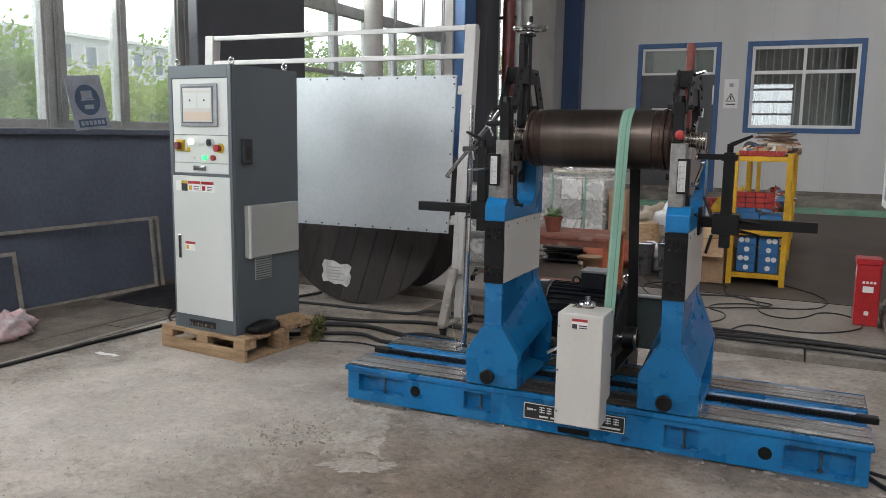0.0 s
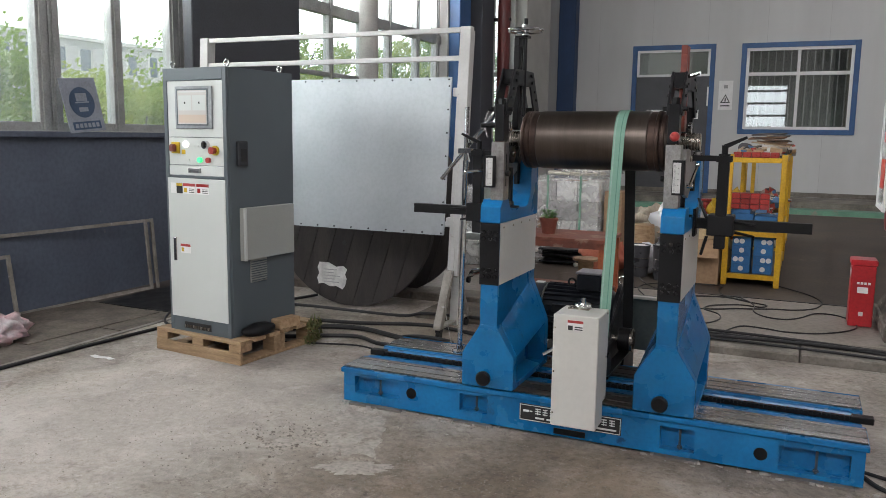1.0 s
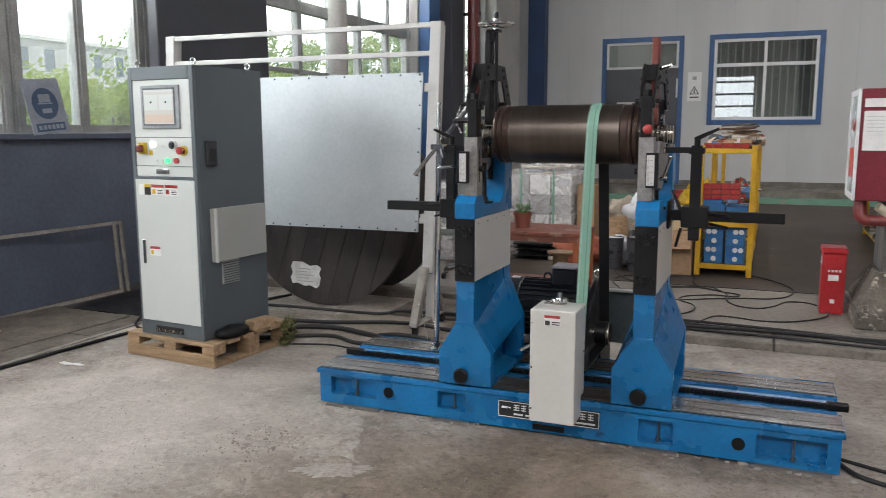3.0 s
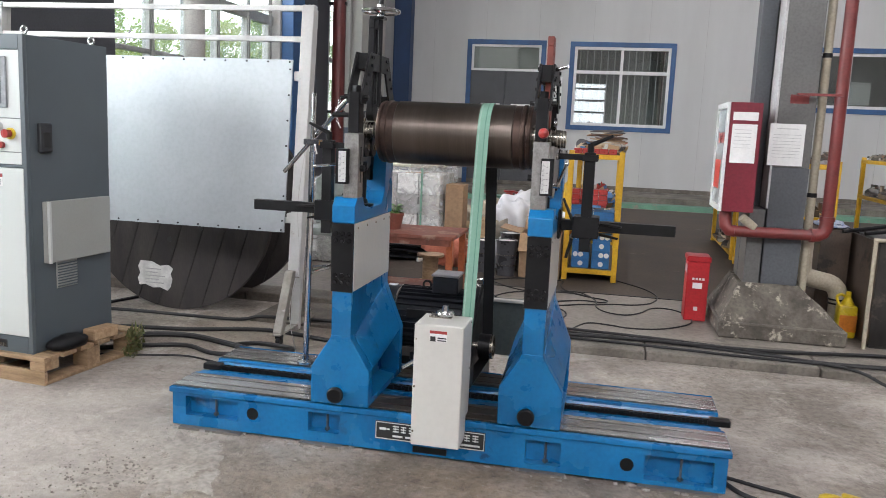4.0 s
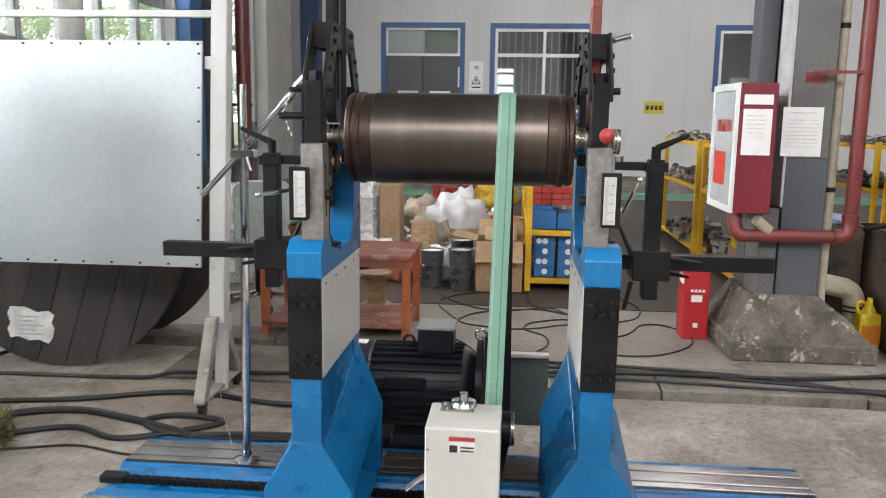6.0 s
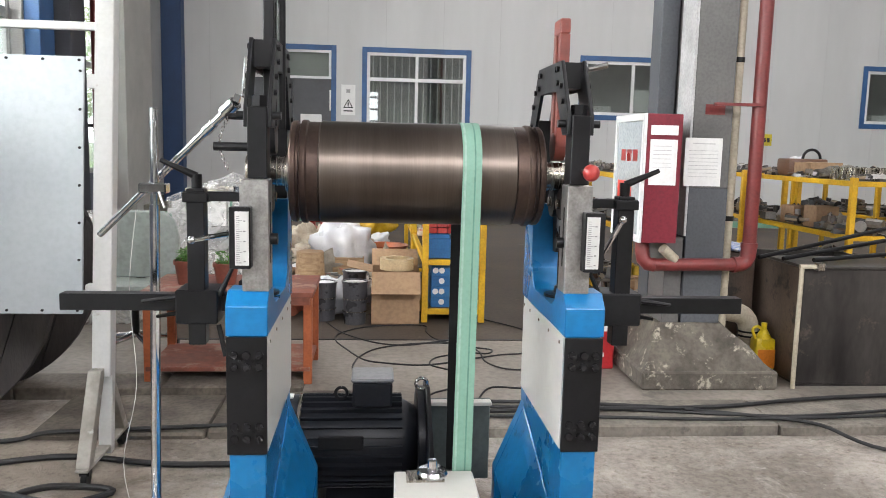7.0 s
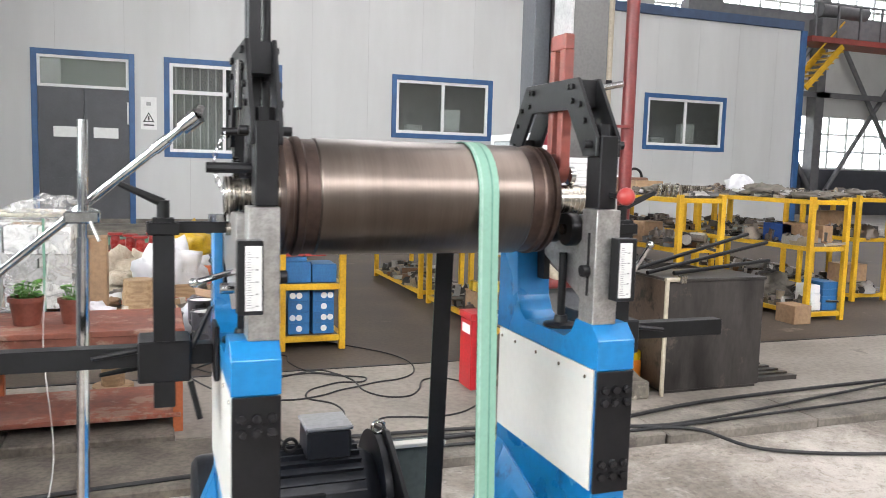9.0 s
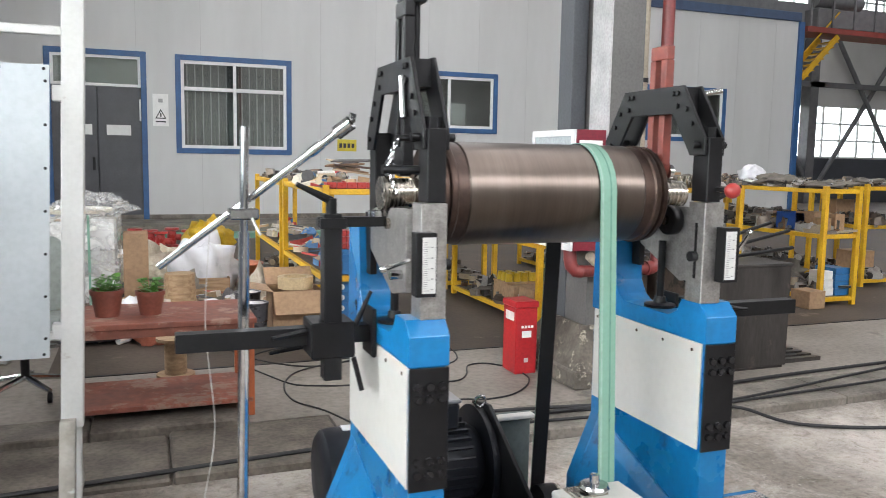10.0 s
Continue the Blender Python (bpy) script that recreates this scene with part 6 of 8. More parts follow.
M_BEIGE = mk("beige_pipe", (0.50, 0.45, 0.34), (0.42, 0.37, 0.28), rough=0.5, scale=5)
M_TANK = mk("oil_black_tank_steel", (0.060, 0.054, 0.049), (0.018, 0.016, 0.015), rough=0.36, metal=0.1, scale=2.4, fine=16, bump=0.4, mix=0.6, stretch=(2.0, 2.0, 0.7), wear=(0.085, 0.07, 0.056), wear_amount=0.60)
M_TANKB = mk("brown_tank_side", (0.13, 0.092, 0.068), (0.06, 0.046, 0.036), rough=0.55, metal=0.2, scale=2.5, bump=0.25, stretch=(1.6, 1.6, 0.8), wear=(0.03, 0.025, 0.022), wear_amount=0.56)


def posed(bm, m):
    bm.transform(m)
    return bm


rng = random.Random(7)


def put_box(bm, m, a, b, c):
    """A small block of half sizes a, b and height c at the pose m."""
    v = [bm.verts.new(m @ Vector(q)) for q in ((-a, -b, 0), (a, -b, 0), (a, b, 0), (-a, b, 0), (-a, -b, c), (a, -b, c), (a, b, c), (-a, b, c))]
    for f in ((3, 2, 1, 0), (4, 5, 6, 7), (0, 1, 5, 4), (1, 2, 6, 5), (2, 3, 7, 6), (3, 0, 4, 7)):
        bm.faces.new([v[k] for k in f])


def put_turned(bm, m, prof, seg=10):
    """A turned piece of (radius, height) pairs along the z of the pose m."""
    rows = [[bm.verts.new(m @ Vector((r * math.cos(6.2832 * k / seg), r * math.sin(6.2832 * k / seg), h))) for k in range(seg)] for r, h in prof]
    for lo, hi in zip(rows, rows[1:]):
        for k in range(seg):
            bm.faces.new((lo[k], lo[(k + 1) % seg], hi[(k + 1) % seg], hi[k]))
    bm.faces.new(rows[0][::-1])
    bm.faces.new(rows[-1])


def put_lump(bm, m, a, b, c, seed):
    """A rag or rough casting: an uneven low heap."""
    n, rows = 9, []
    for i in range(5):
        e = i / 4 * 1.45
        rows.append([bm.verts.new(m @ (Vector((a * math.cos(e) * math.cos(6.2832 * k / n), b * math.cos(e) * math.sin(6.2832 * k / n), c * math.sin(e))) * (1 + 0.55 * noise.noise(Vector((k * 0.9, i * 1.3, seed)))))) for k in range(n)])
    for lo, hi in zip(rows, rows[1:]):
        for k in range(n):
            bm.faces.new((lo[k], lo[(k + 1) % n], hi[(k + 1) % n], hi[k]))
    bm.faces.new(rows[-1])


def clutter(bm, x0, x1, y0, y1, z, n, big=0.12, tall=0.10):
    """Loose parts heaped on a shelf: blocks, bars, rings, turned pieces and rags, lying as they fell."""
    u = rng.uniform
    for i in range(n):
        x, y, kind_ = u(x0 + 0.05, x1 - 0.05), u(y0 + 0.05, y1 - 0.05), rng.random()
        zz = z + tall * 0.45 * rng.random() ** 2
        flat = pose(x, y, zz, u(-12, 12), u(-12, 12), u(0, 360))
        if kind_ < 0.24:
            put_box(bm, flat, u(0.2, 0.6) * big, u(0.12, 0.35) * big, u(0.08, 0.45) * tall)
        elif kind_ < 0.40:
            r = u(0.10, 0.26) * big
            put_turned(bm, pose(x, y, zz + r, 90 + u(-8, 8), 0, u(0, 360)), [(r, -u(0.2, 0.7) * big), (r, 0), (r * u(0.5, 0.9), 0.001), (r * 0.6, u(0.1, 0.5) * big)])
        elif kind_ < 0.58:
            r, h_ = u(0.15, 0.42) * big, u(0.1, 0.35) * tall
            put_turned(bm, flat, [(r, 0), (r, h_), (r * 0.62, h_ * 1.02), (r * 0.58, h_ * 0.3)], 12)
        elif kind_ < 0.70:
            r, h_ = u(0.12, 0.28) * big, u(0.4, 0.95) * tall
            put_turned(bm, pose(x, y, z, u(-4, 4), u(-4, 4), 0), [(r, 0), (r, h_ * 0.35), (r * 0.75, h_ * 0.4), (r * 0.75, h_), (r * 0.5, h_)], 12)
        elif kind_ < 0.82:
            l_ = min(u(0.8, 1.8) * big, (x1 - x0) * 0.42)
            put_box(bm, pose((x0 + x1) / 2 + u(-0.04, 0.04), y, zz, u(-5, 5), u(-9, 9), u(-70, 70)), l_, u(0.04, 0.10) * big, u(0.08, 0.2) * tall)
        else:
            put_lump(bm, pose(x, y, z, 0, 0, u(0, 360)), u(0.3, 0.8) * big, u(0.25, 0.6) * big, u(0.3, 0.9) * tall, i * 1.7)
    return bm


def blob(bm, c, r, seed, lumps=0.28, flat=0.0, seg=22):
    """A crumpled bag."""
    b2 = B()
    bmesh.ops.create_uvsphere(b2, u_segments=seg, v_segments=seg // 2, radius=1.0)
    for v in b2.verts:
        d = v.co.normalized()
        k_ = 1 + lumps * noise.noise(d * 2.2 + Vector((seed, 0, 0))) * 1.6 + lumps * 0.5 * noise.noise(d * 6 + Vector((0, seed, 0)))
        v.co = Vector((d.x * r[0] * k_, d.y * r[1] * k_, max(flat, d.z * k_ * r[2] + r[2] * 0.75)))
    b2.transform(Matrix.Translation(c))
    me = bpy.data.meshes.new("tmp")
    b2.to_mesh(me)
    b2.free()
    bm.from_mesh(me)
    bpy.data.meshes.remove(me)
    return bm


def rack(x0, x1, y0, y1, levels, top, label, loads, back=False):
    r = thing("storage_rack", ((x0 + x1) / 2, (y0 + y1) / 2, ZF), label, "rack", "yellow storage racks")
    w = 0.05
    for x in (x0, x1 - w):
        for y in (y0, y1 - w):
            part("post", box(B(), x, x + w, y, y + w, ZF, top + 0.03, 0.003), M_YELLOW, r)
    for z in (*levels, top):
        for y in (y0, y1 - w):
            part("end_rail", box(B(), x0 + w, x1 - w, y + 0.005, y + w - 0.005, z - 0.045, z, 0.003), M_YELLOW, r)
        for x in (x0, x1 - w):
            part("side_rail", box(B(), x + 0.005, x + w - 0.005, y0 + w, y1 - w, z - 0.045, z, 0.003), M_YELLOW, r)
        part("shelf", box(B(), x0 + w, x1 - w, y0 + w, y1 - w, z - 0.02, z - 0.001), M_TANKB, r)
    for z, mat_, n, big, tall in loads:
        tagged(solid("shelf_goods", clutter(B(), x0 + 0.02, x1 - 0.02, y0 + 0.02, y1 - 0.02, z, n, big, tall), mat_, ((x0 + x1) / 2, (y0 + y1) / 2, z)), "loose machine parts and packs heaped on a rack shelf", "shelf goods", kind="stuff")
    return r


lv1, lv2 = (0.16, 0.56), (0.14, 0.79)
rack(-0.60, -0.09, 7.75, 9.66, lv1, 1.24, "yellow steel rack loaded with cartons and packets", [(1.241, M_PACKS, 26, 0.26, 0.10), (0.561, M_PACKS, 12, 0.22, 0.14)])
rack(-0.60, -0.09, 9.82, 11.7, lv1, 1.24, "yellow steel rack loaded with cartons and packets", [(1.241, M_PARTS, 40, 0.2, 0.12), (0.561, M_PACKS, 20, 0.3, 0.25), (0.161, M_PARTS, 20, 0.25, 0.2)])
for x0, x1, ya in ((1.2, 1.72, 7.62), (3.0, 3.52, 7.85), (4.55, 5.05, 7.85), (6.12, 6.65, 8.74)):
    ld = [(1.251, M_PARTS, 130, 0.15, 0.09), (0.791, M_PARTS, 90, 0.20, 0.16), (0.141, M_PARTS, 80, 0.24, 0.20)]
    rack(x0, x1, ya, 9.62, lv2, 1.25, "yellow steel rack heaped with turned machine parts", ld)
    rack(x0, x1, 9.85, 11.7, lv2, 1.25, "yellow steel rack heaped with turned machine parts", ld)

# cartons on the first rack
for i, x in enumerate((-0.52, -0.33)):
    for j in range(4):
        c = thing("blue_carton", (x + 0.08, 7.9, 0.161 + j * 0.085), "flat blue carton with white disc labels stacked on the rack", "carton", "blue cartons on the rack")
        z0 = 0.1612 + j * 0.0855
        part("box", box(B(), x, x + 0.165, 7.83, 8.15, z0, z0 + 0.085, 0.003), M_BLUEBOX, c)
        for k2 in range(1 + (j % 2)):
            xx = x + 0.085 + 0.05 * k2 * (1 if i else -1)
            part("disc_label", cyl(B(), (xx, 7.83, z0 + 0.043), (xx, 7.8285, z0 + 0.043), 0.024, 14), M_WHITE, c)
for i, (x, z0, w, hh) in enumerate(((-0.55, 0.562, 0.2, 0.16), (-0.34, 0.562, 0.19, 0.14), (-0.55, 0.723, 0.17, 0.035))):
    solid("blue_box", box(B(), x, x + w, 7.82, 8.1, z0, z0 + hh, 0.004), M_BLUEBOX, (x, 7.82, z0), "plain blue cardboard box on the rack", "box", "blue boxes")
for i in range(3):
    for j in range(4):
        solid("red_packet", box(B(), -0.56 + j * 0.085, -0.48 + j * 0.085, 7.86, 8.02, 0.76 + i * 0.05, 0.806 + i * 0.05, 0.003), M_RED, (-0.5, 7.9, 0.76 + i * 0.05), "small red packet in a stack on the rack", "packet", "red packets on the rack")
for i in range(5):
    solid("red_packet", box(B(), -0.56 + i * 0.08, -0.485 + i * 0.08, 7.80, 7.92, 1.2415, 1.29, 0.004), M_RED, (-0.56 + i * 0.08, 7.8, 1.2415), "small red packet lying on the rack top", "packet", "red packets on the rack")
bm = B()
for i in range(9):
    q = box(B(), -0.17, 0.17, -0.05, 0.05, 0, 0.012, 0.002)
    q.transform(pose(-0.26 + 0.04 * math.sin(i * 2.3), 8.15 + 0.16 * (i % 4), 1.355 + 0.012 * i, 9 * math.sin(i * 1.7), 7 * math.cos(i), 40 * i))
    me = bpy.data.meshes.new("tmp")
    q.to_mesh(me)
    q.free()
    bm.from_mesh(me)
    bpy.data.meshes.remove(me)
tagged(solid("wood_offcuts", bm, island_mat("mixed_offcuts", [(0.28, 0.17, 0.1), (0.12, 0.08, 0.06), (0.4, 0.3, 0.2), (0.07, 0.06, 0.06)], 0.8, 0), (-0.26, 8.4, 1.35)), "loose offcuts and paper heaped on the rack top", "offcuts", kind="stuff")
# turned cups, a bin and bags on the far racks
for i in range(24):
    x, y = (3.08, 4.66, 1.28)[i % 3] + rng.uniform(0, 0.34), rng.uniform(8.05, 9.5)
    solid("steel_cup", lathe(B(), (x, y, 1.251), (0, 0, 1), [(0.034, 0), (0.036, 0.035), (0.028, 0.04), (0.028, 0.08), (0.022, 0.08), (0.022, 0.02)], 16), M_STEEL, (x, y, 1.251), "bright turned steel cup on the rack top", "machined part", "steel cups")
for i in range(9):
    x, y = 3.08 + 0.05 * (i % 3) * 2.6, 8.0 + 0.12 * (i // 3)
    solid("steel_cup", lathe(B(), (x, y, 1.251), (0, 0, 1), [(0.05, 0), (0.052, 0.05), (0.042, 0.055), (0.042, 0.11), (0.034, 0.11), (0.034, 0.02)], 18), M_STEEL, (x, y, 1.251), "bright turned steel cup on the rack top", "machined part", "steel cups")
bn = B()
for a, b, c, d in ((3.06, 3.42, 8.72, 8.73), (3.06, 3.42, 9.11, 9.12), (3.06, 3.07, 8.73, 9.11), (3.41, 3.42, 8.73, 9.11)):
    box(bn, a, b, c, d, 0.85, 1.02)
box(bn, 3.06, 3.42, 8.72, 9.12, 0.84, 0.85)
bn.transform(Matrix.Translation((1.6, -0.5, -0.04)))
solid("leather_case", box(B(), 3.05, 3.45, 9.0, 9.25, 1.251, 1.42, 0.02, 2), mk("brown_leather", (0.16, 0.08, 0.045), rough=0.5), (3.25, 9.1, 1.251), "brown tool case on the rack top", "case")
tagged(solid("hoop", tube(B(), [(3.30 + 0.09 * math.cos(a), 9.05, 1.42 + 0.09 * math.sin(a)) for a in np.linspace(0, math.pi, 15)], 0.014, 8), M_BLACK, (3.3, 9.05, 1.42)), "black hoop standing on the tool case", "hoop")
solid("blue_bin", bn, mk("blue_plastic", (0.02, 0.10, 0.42), rough=0.4), (4.84, 8.42, 0.8), "open blue plastic parts bin on a rack shelf", "bin")
solid("white_bag", blob(B(), (4.8, 9.2, 1.25), (0.16, 0.14, 0.13), 3.0), M_BAG, (4.8, 9.2, 1.25), "knotted white plastic bag on the rack", "bag", angle=150)
solid("white_bag", blob(B(), (3.3, 9.3, 1.25), (0.12, 0.12, 0.10), 5.0), M_BAG, (3.3, 9.3, 1.25), "knotted white plastic bag on the rack", "bag", angle=150)
solid("cardboard_carton", box(B(), 4.66, 4.9, 8.1, 8.35, 0.7915, 1.0, 0.004), M_CARD, (4.78, 8.2, 0.79), "small brown carton on a rack shelf", "carton")
solid("cardboard_carton", box(B(), 3.1, 3.42, 8.7, 9.0, 1.2515, 1.39, 0.004), M_CARD, (3.26, 8.85, 1.25), "small brown carton on the rack top", "carton")
ctr = thing("cap_tray", (1.4, 8.4, 0.342), "cardboard tray of small yellow plastic caps", "tray")
part("tray", box(B(), 1.23, 1.62, 8.28, 8.6, 0.342, 0.3595, 0.003), M_CARD, ctr)
for i in range(10):
    x, y = 1.28 + 0.08 * (i % 4), 8.35 + 0.09 * (i // 4)
    part("cap", cyl(B(), (x, y, 0.36), (x, y, 0.44), 0.036, 12, 0.030), M_YEL, ctr, "yellow plastic cap")
solid("cardboard_carton", box(B(), 1.26, 1.6, 7.8, 8.1, 0.1415, 0.36, 0.004), M_CARD, (1.4, 7.9, 0.1415), "brown carton on the low rack shelf", "carton")
solid("cardboard_carton", box(B(), 1.26, 1.62, 8.2, 8.65, 0.1415, 0.34, 0.004), M_CARD, (1.4, 8.4, 0.1415), "brown carton on the low rack shelf", "carton")

# column on its plinth, hydrant cabinet, pipes
pln = thing("column_plinth", (0.98, 6.3, ZF), "rough concrete plinth tapering to the steel column", "plinth", kind="structure")
part("slab", box(B(), 0.61, 1.45, 5.96, 6.85, ZF, 0.165, 0.012), M_PLINTH, pln)
bm = B()
lo = [(0.63, 5.98), (1.43, 5.98), (1.43, 6.82), (0.63, 6.82)]
hi = [(0.74, 6.10), (1.14, 6.10), (1.14, 6.60), (0.74, 6.60)]
vl = [bm.verts.new((*p, 0.164)) for p in lo]
vh = [bm.verts.new((*p, 0.43)) for p in hi]
bm.faces.new(vl[::-1])
bm.faces.new(vh)
for i in range(4):
    bm.faces.new((vl[i], vl[(i + 1) % 4], vh[(i + 1) % 4], vh[i]))
bmesh.ops.subdivide_edges(bm, edges=bm.edges[:], cuts=7, use_grid_fill=True)
for v in bm.verts:
    if v.co.z > 0.17:
        v.co += Vector((1, 1, 0.6)) * 0.016 * noise.noise(v.co * 9)
part("taper", bm, M_PLINTH, pln)
col = thing("hall_column", (0.93, 6.35, 0.43), "grey painted steel H-column of the hall", "column", kind="structure")
part("front_face", box(B(), 0.885, 1.125, 6.12, 6.59, 1.2505, ZC, 0.004), M_COLUMN, col)
part("lower_face", box(B(), 0.884, 1.126, 6.119, 6.59, 0.40, 1.25, 0.004), M_COLDARK, col, "dark blue-grey painted lower part")
# flange side coloured paler where light bounces onto it
part("edge_strip", box(B(), 0.868, 0.884, 6.117, 6.34, 0.96, ZC, 0.002), mk("lit_flange_side", (0.52, 0.52, 0.515), (0.36, 0.36, 0.355), rough=0.6, scale=5), col, "flange side, paler for the light on it")
part("rust_patch", box(B(), 0.955, 1.075, 6.1165, 6.1195, 1.685, 1.745), M_REDPIPE, col, "rusty red paint patch")
# web recess: its shade is put into the colour
part("side_web", box(B(), 0.765, 0.8725, 6.40, 6.58, 0.40, ZC, 0.003), M_COLDARK, col, "recessed web, darkened for its shade")
part("low_face", box(B(), 0.765, 0.8725, 6.122, 6.39, 0.40, 0.95, 0.003), M_COLUMN, col)
ntc = thing("paper_notice", (0.94, 6.118, 1.35), "white printed notice sheet taped to the column", "notice")
part("sheet", box(B(), 0.845, 1.073, 6.1155, 6.1185, 1.262, 1.547), M_WHITE, ntc)
part("text_bar", box(B(), 0.89, 1.03, 6.1145, 6.1155, 1.51, 1.517), M_FAINT, ntc)
for i in range(8):
    part("text_bar", box(B(), 0.87, 1.05, 6.1145, 6.1155, 1.47 - 0.022 * i, 1.474 - 0.022 * i), M_FAINT, ntc)
hy = thing("hydrant_cabinet", (0.65, 6.2, 0.94), "maroon hydrant cabinet with a white-framed glass door and notices", "hydrant cabinet")
part("case", box(B(), 0.555, 0.762, 5.955, 6.11, 0.935, 1.675, 0.004), M_MAROON, hy)
part("case", box(B(), 0.555, 0.655, 6.11, 6.50, 0.935, 1.675, 0.004), M_MAROON, hy)
for q in ((5.955, 5.99, 0.935, 1.675), (6.465, 6.50, 0.935, 1.675), (5.99, 6.465, 0.935, 0.975), (5.99, 6.465, 1.635, 1.675)):
    part("door_frame", box(B(), 0.535, 0.554, *q, 0.002), M_WHITEFRAME, hy)
part("door_pane", box(B(), 0.546, 0.552, 5.99, 6.465, 0.975, 1.635), mk("grey_glass_door", (0.50, 0.55, 0.56), (0.42, 0.46, 0.47), rough=0.12, scale=2), hy, "grey glass door")
part("door_sticker", box(B(), 0.543, 0.5455, 6.16, 6.42, 1.08, 1.28), mk("bright_red_sticker", (0.75, 0.06, 0.04), rough=0.4), hy, "red sticker")
for i in range(3):
    part("text_bar", box(B(), 0.5445, 0.5458, 6.08 + 0.11 * i, 6.16 + 0.11 * i, 1.40, 1.47), M_RED, hy)
part("notice", box(B(), 0.575, 0.735, 5.951, 5.954, 1.27, 1.53), M_WHITE, hy, "white notice sheet")
part("notice", box(B(), 0.575, 0.735, 5.951, 5.954, 1.555, 1.61), M_WHITE, hy, "white strip notice")
for i in range(6):
    part("text_bar", box(B(), 0.592, 0.70, 5.9495, 5.951, 1.49 - 0.024 * i, 1.494 - 0.024 * i), M_FAINT, hy)
rp = thing("fire_pipe", (1.26, 6.1, 0.8), "dark red fire pipe with elbows beside the column", "pipe")
part("riser", cyl(B(), (1.265, 6.08, 0.88), (1.265, 6.08, ZC), 0.040, 20), M_REDPIPE, rp)
elb = [(1.265, 6.08, 0.90), (1.262, 6.08, 0.85), (1.245, 6.078, 0.815), (1.215, 6.075, 0.80), (1.18, 6.07, 0.797)]
part("elbow", tube(B(), elb, 0.046, 16), M_REDPIPE, rp)
part("branch", cyl(B(), (1.18, 6.07, 0.797), (0.66, 6.03, 0.797), 0.038, 20), M_REDPIPE, rp)
part("elbow", tube(B(), [(0.67, 6.03, 0.797), (0.63, 6.04, 0.80), (0.605, 6.05, 0.83), (0.60, 6.06, 0.87), (0.60, 6.07, 0.935)], 0.042, 16), M_REDPIPE, rp)
part("collar", cyl(B(), (1.19, 6.071, 0.797), (1.165, 6.069, 0.797), 0.048, 20), M_REDPIPE, rp)
part("collar", cyl(B(), (1.265, 6.08, 0.90), (1.265, 6.08, 0.93), 0.050, 20), M_REDPIPE, rp)
part("valve_stub", cyl(B(), (0.70, 6.00, 0.90), (0.79, 6.03, 0.83), 0.030, 14), M_BEIGE, rp, "beige valve stub")
part("wall_bracket", box(B(), 0.98, 1.27, 6.03, 6.06, 1.735, 1.752), M_REDPIPE, rp, "rusty pipe bracket")
bp2 = thing("beige_pipe", (1.175, 6.18, ZF), "slim beige down pipe tied to the column", "pipe")
part("pipe", cyl(B(), (1.178, 6.20, ZF + 0.1), (1.178, 6.20, ZC), 0.028, 14), M_BEIGE, bp2)
for z in (1.05, 2.0, 3.0):
    part("clip", cyl(B(), (1.178, 6.20, z), (1.178, 6.20, z + 0.03), 0.033, 14), M_BLACK, bp2)
bg = thing("bent_duct", (1.35, 6.45, ZF), "fat pale plastic elbow duct tied with cord", "duct")
part("duct", tube(B(), [(1.22, 6.44, 0.80), (1.22, 6.44, 0.54), (1.25, 6.45, 0.46), (1.34, 6.47, 0.43), (1.45, 6.48, 0.40), (1.50, 6.48, 0.31), (1.50, 6.48, 0.06)], 0.066, 16, 4), M_BEIGE, bg)
for t in (0.26, 0.29):
    part("tie", cyl(B(), (1.50, 6.48, t), (1.50, 6.48, t + 0.012), 0.071, 16), M_BLACK, bg)

fx = thing("fire_extinguisher_box", (0.5, 6.5, ZF), "red metal fire extinguisher box standing on the floor", "extinguisher box")
part("case", box(B(), 0.415, 0.575, 6.42, 6.62, ZF, 0.50, 0.006), mk("signal_red_paint", (0.45, 0.018, 0.025), (0.36, 0.016, 0.02), rough=0.35, scale=5), fx)
part("lid", box(B(), 0.407, 0.583, 6.412, 6.628, 0.5005, 0.545, 0.008), bpy.data.materials["signal_red_paint"], fx)
part("label_bar", box(B(), 0.46, 0.53, 6.4185, 6.4195, 0.30, 0.345), M_WHITE, fx)
for i in range(4):
    part("text_bar", box(B(), 0.455 + i * 0.024, 0.472 + i * 0.024, 6.4185, 6.4195, 0.365, 0.382), M_WHITE, fx)
part("text_bar", box(B(), 0.48, 0.51, 6.4185, 6.4195, 0.13, 0.16), M_WHITE, fx)
part("side_label", box(B(), 0.4135, 0.4145, 6.45, 6.58, 0.41, 0.47), M_WHITE, fx)

tk_ = thing("oil_tank", (2.0, 6.5, ZF), "oil-blackened open steel tank with rods lying across it", "tank")
for q, mt in (((1.60, 2.36, 6.03, 6.045), M_TANK), ((1.60, 2.36, 6.965, 6.98), M_TANK), ((1.60, 1.615, 6.045, 6.965), M_TANKB), ((2.345, 2.36, 6.045, 6.965), M_TANK)):
    part("tank_wall", box(B(), *q, ZF + 0.02, 0.78, 0.003), mt, tk_)
part("tank_floor", box(B(), 1.615, 2.345, 6.045, 6.965, ZF, ZF + 0.04), M_TANK, tk_)
part("tank_lid", box(B(), 1.595, 2.37, 6.02, 6.5, 0.781, 0.80, 0.004), M_TANK, tk_)
for i in range(5):
    part("grate_bar", box(B(), 2.40, 2.78, 6.12 + 0.09 * i, 6.165 + 0.09 * i, ZF, ZF + 0.03), M_TANK, tk_)
t2 = thing("side_tank", (1.47, 6.9, ZF), "brown stained steel tank beside the black tank", "tank")
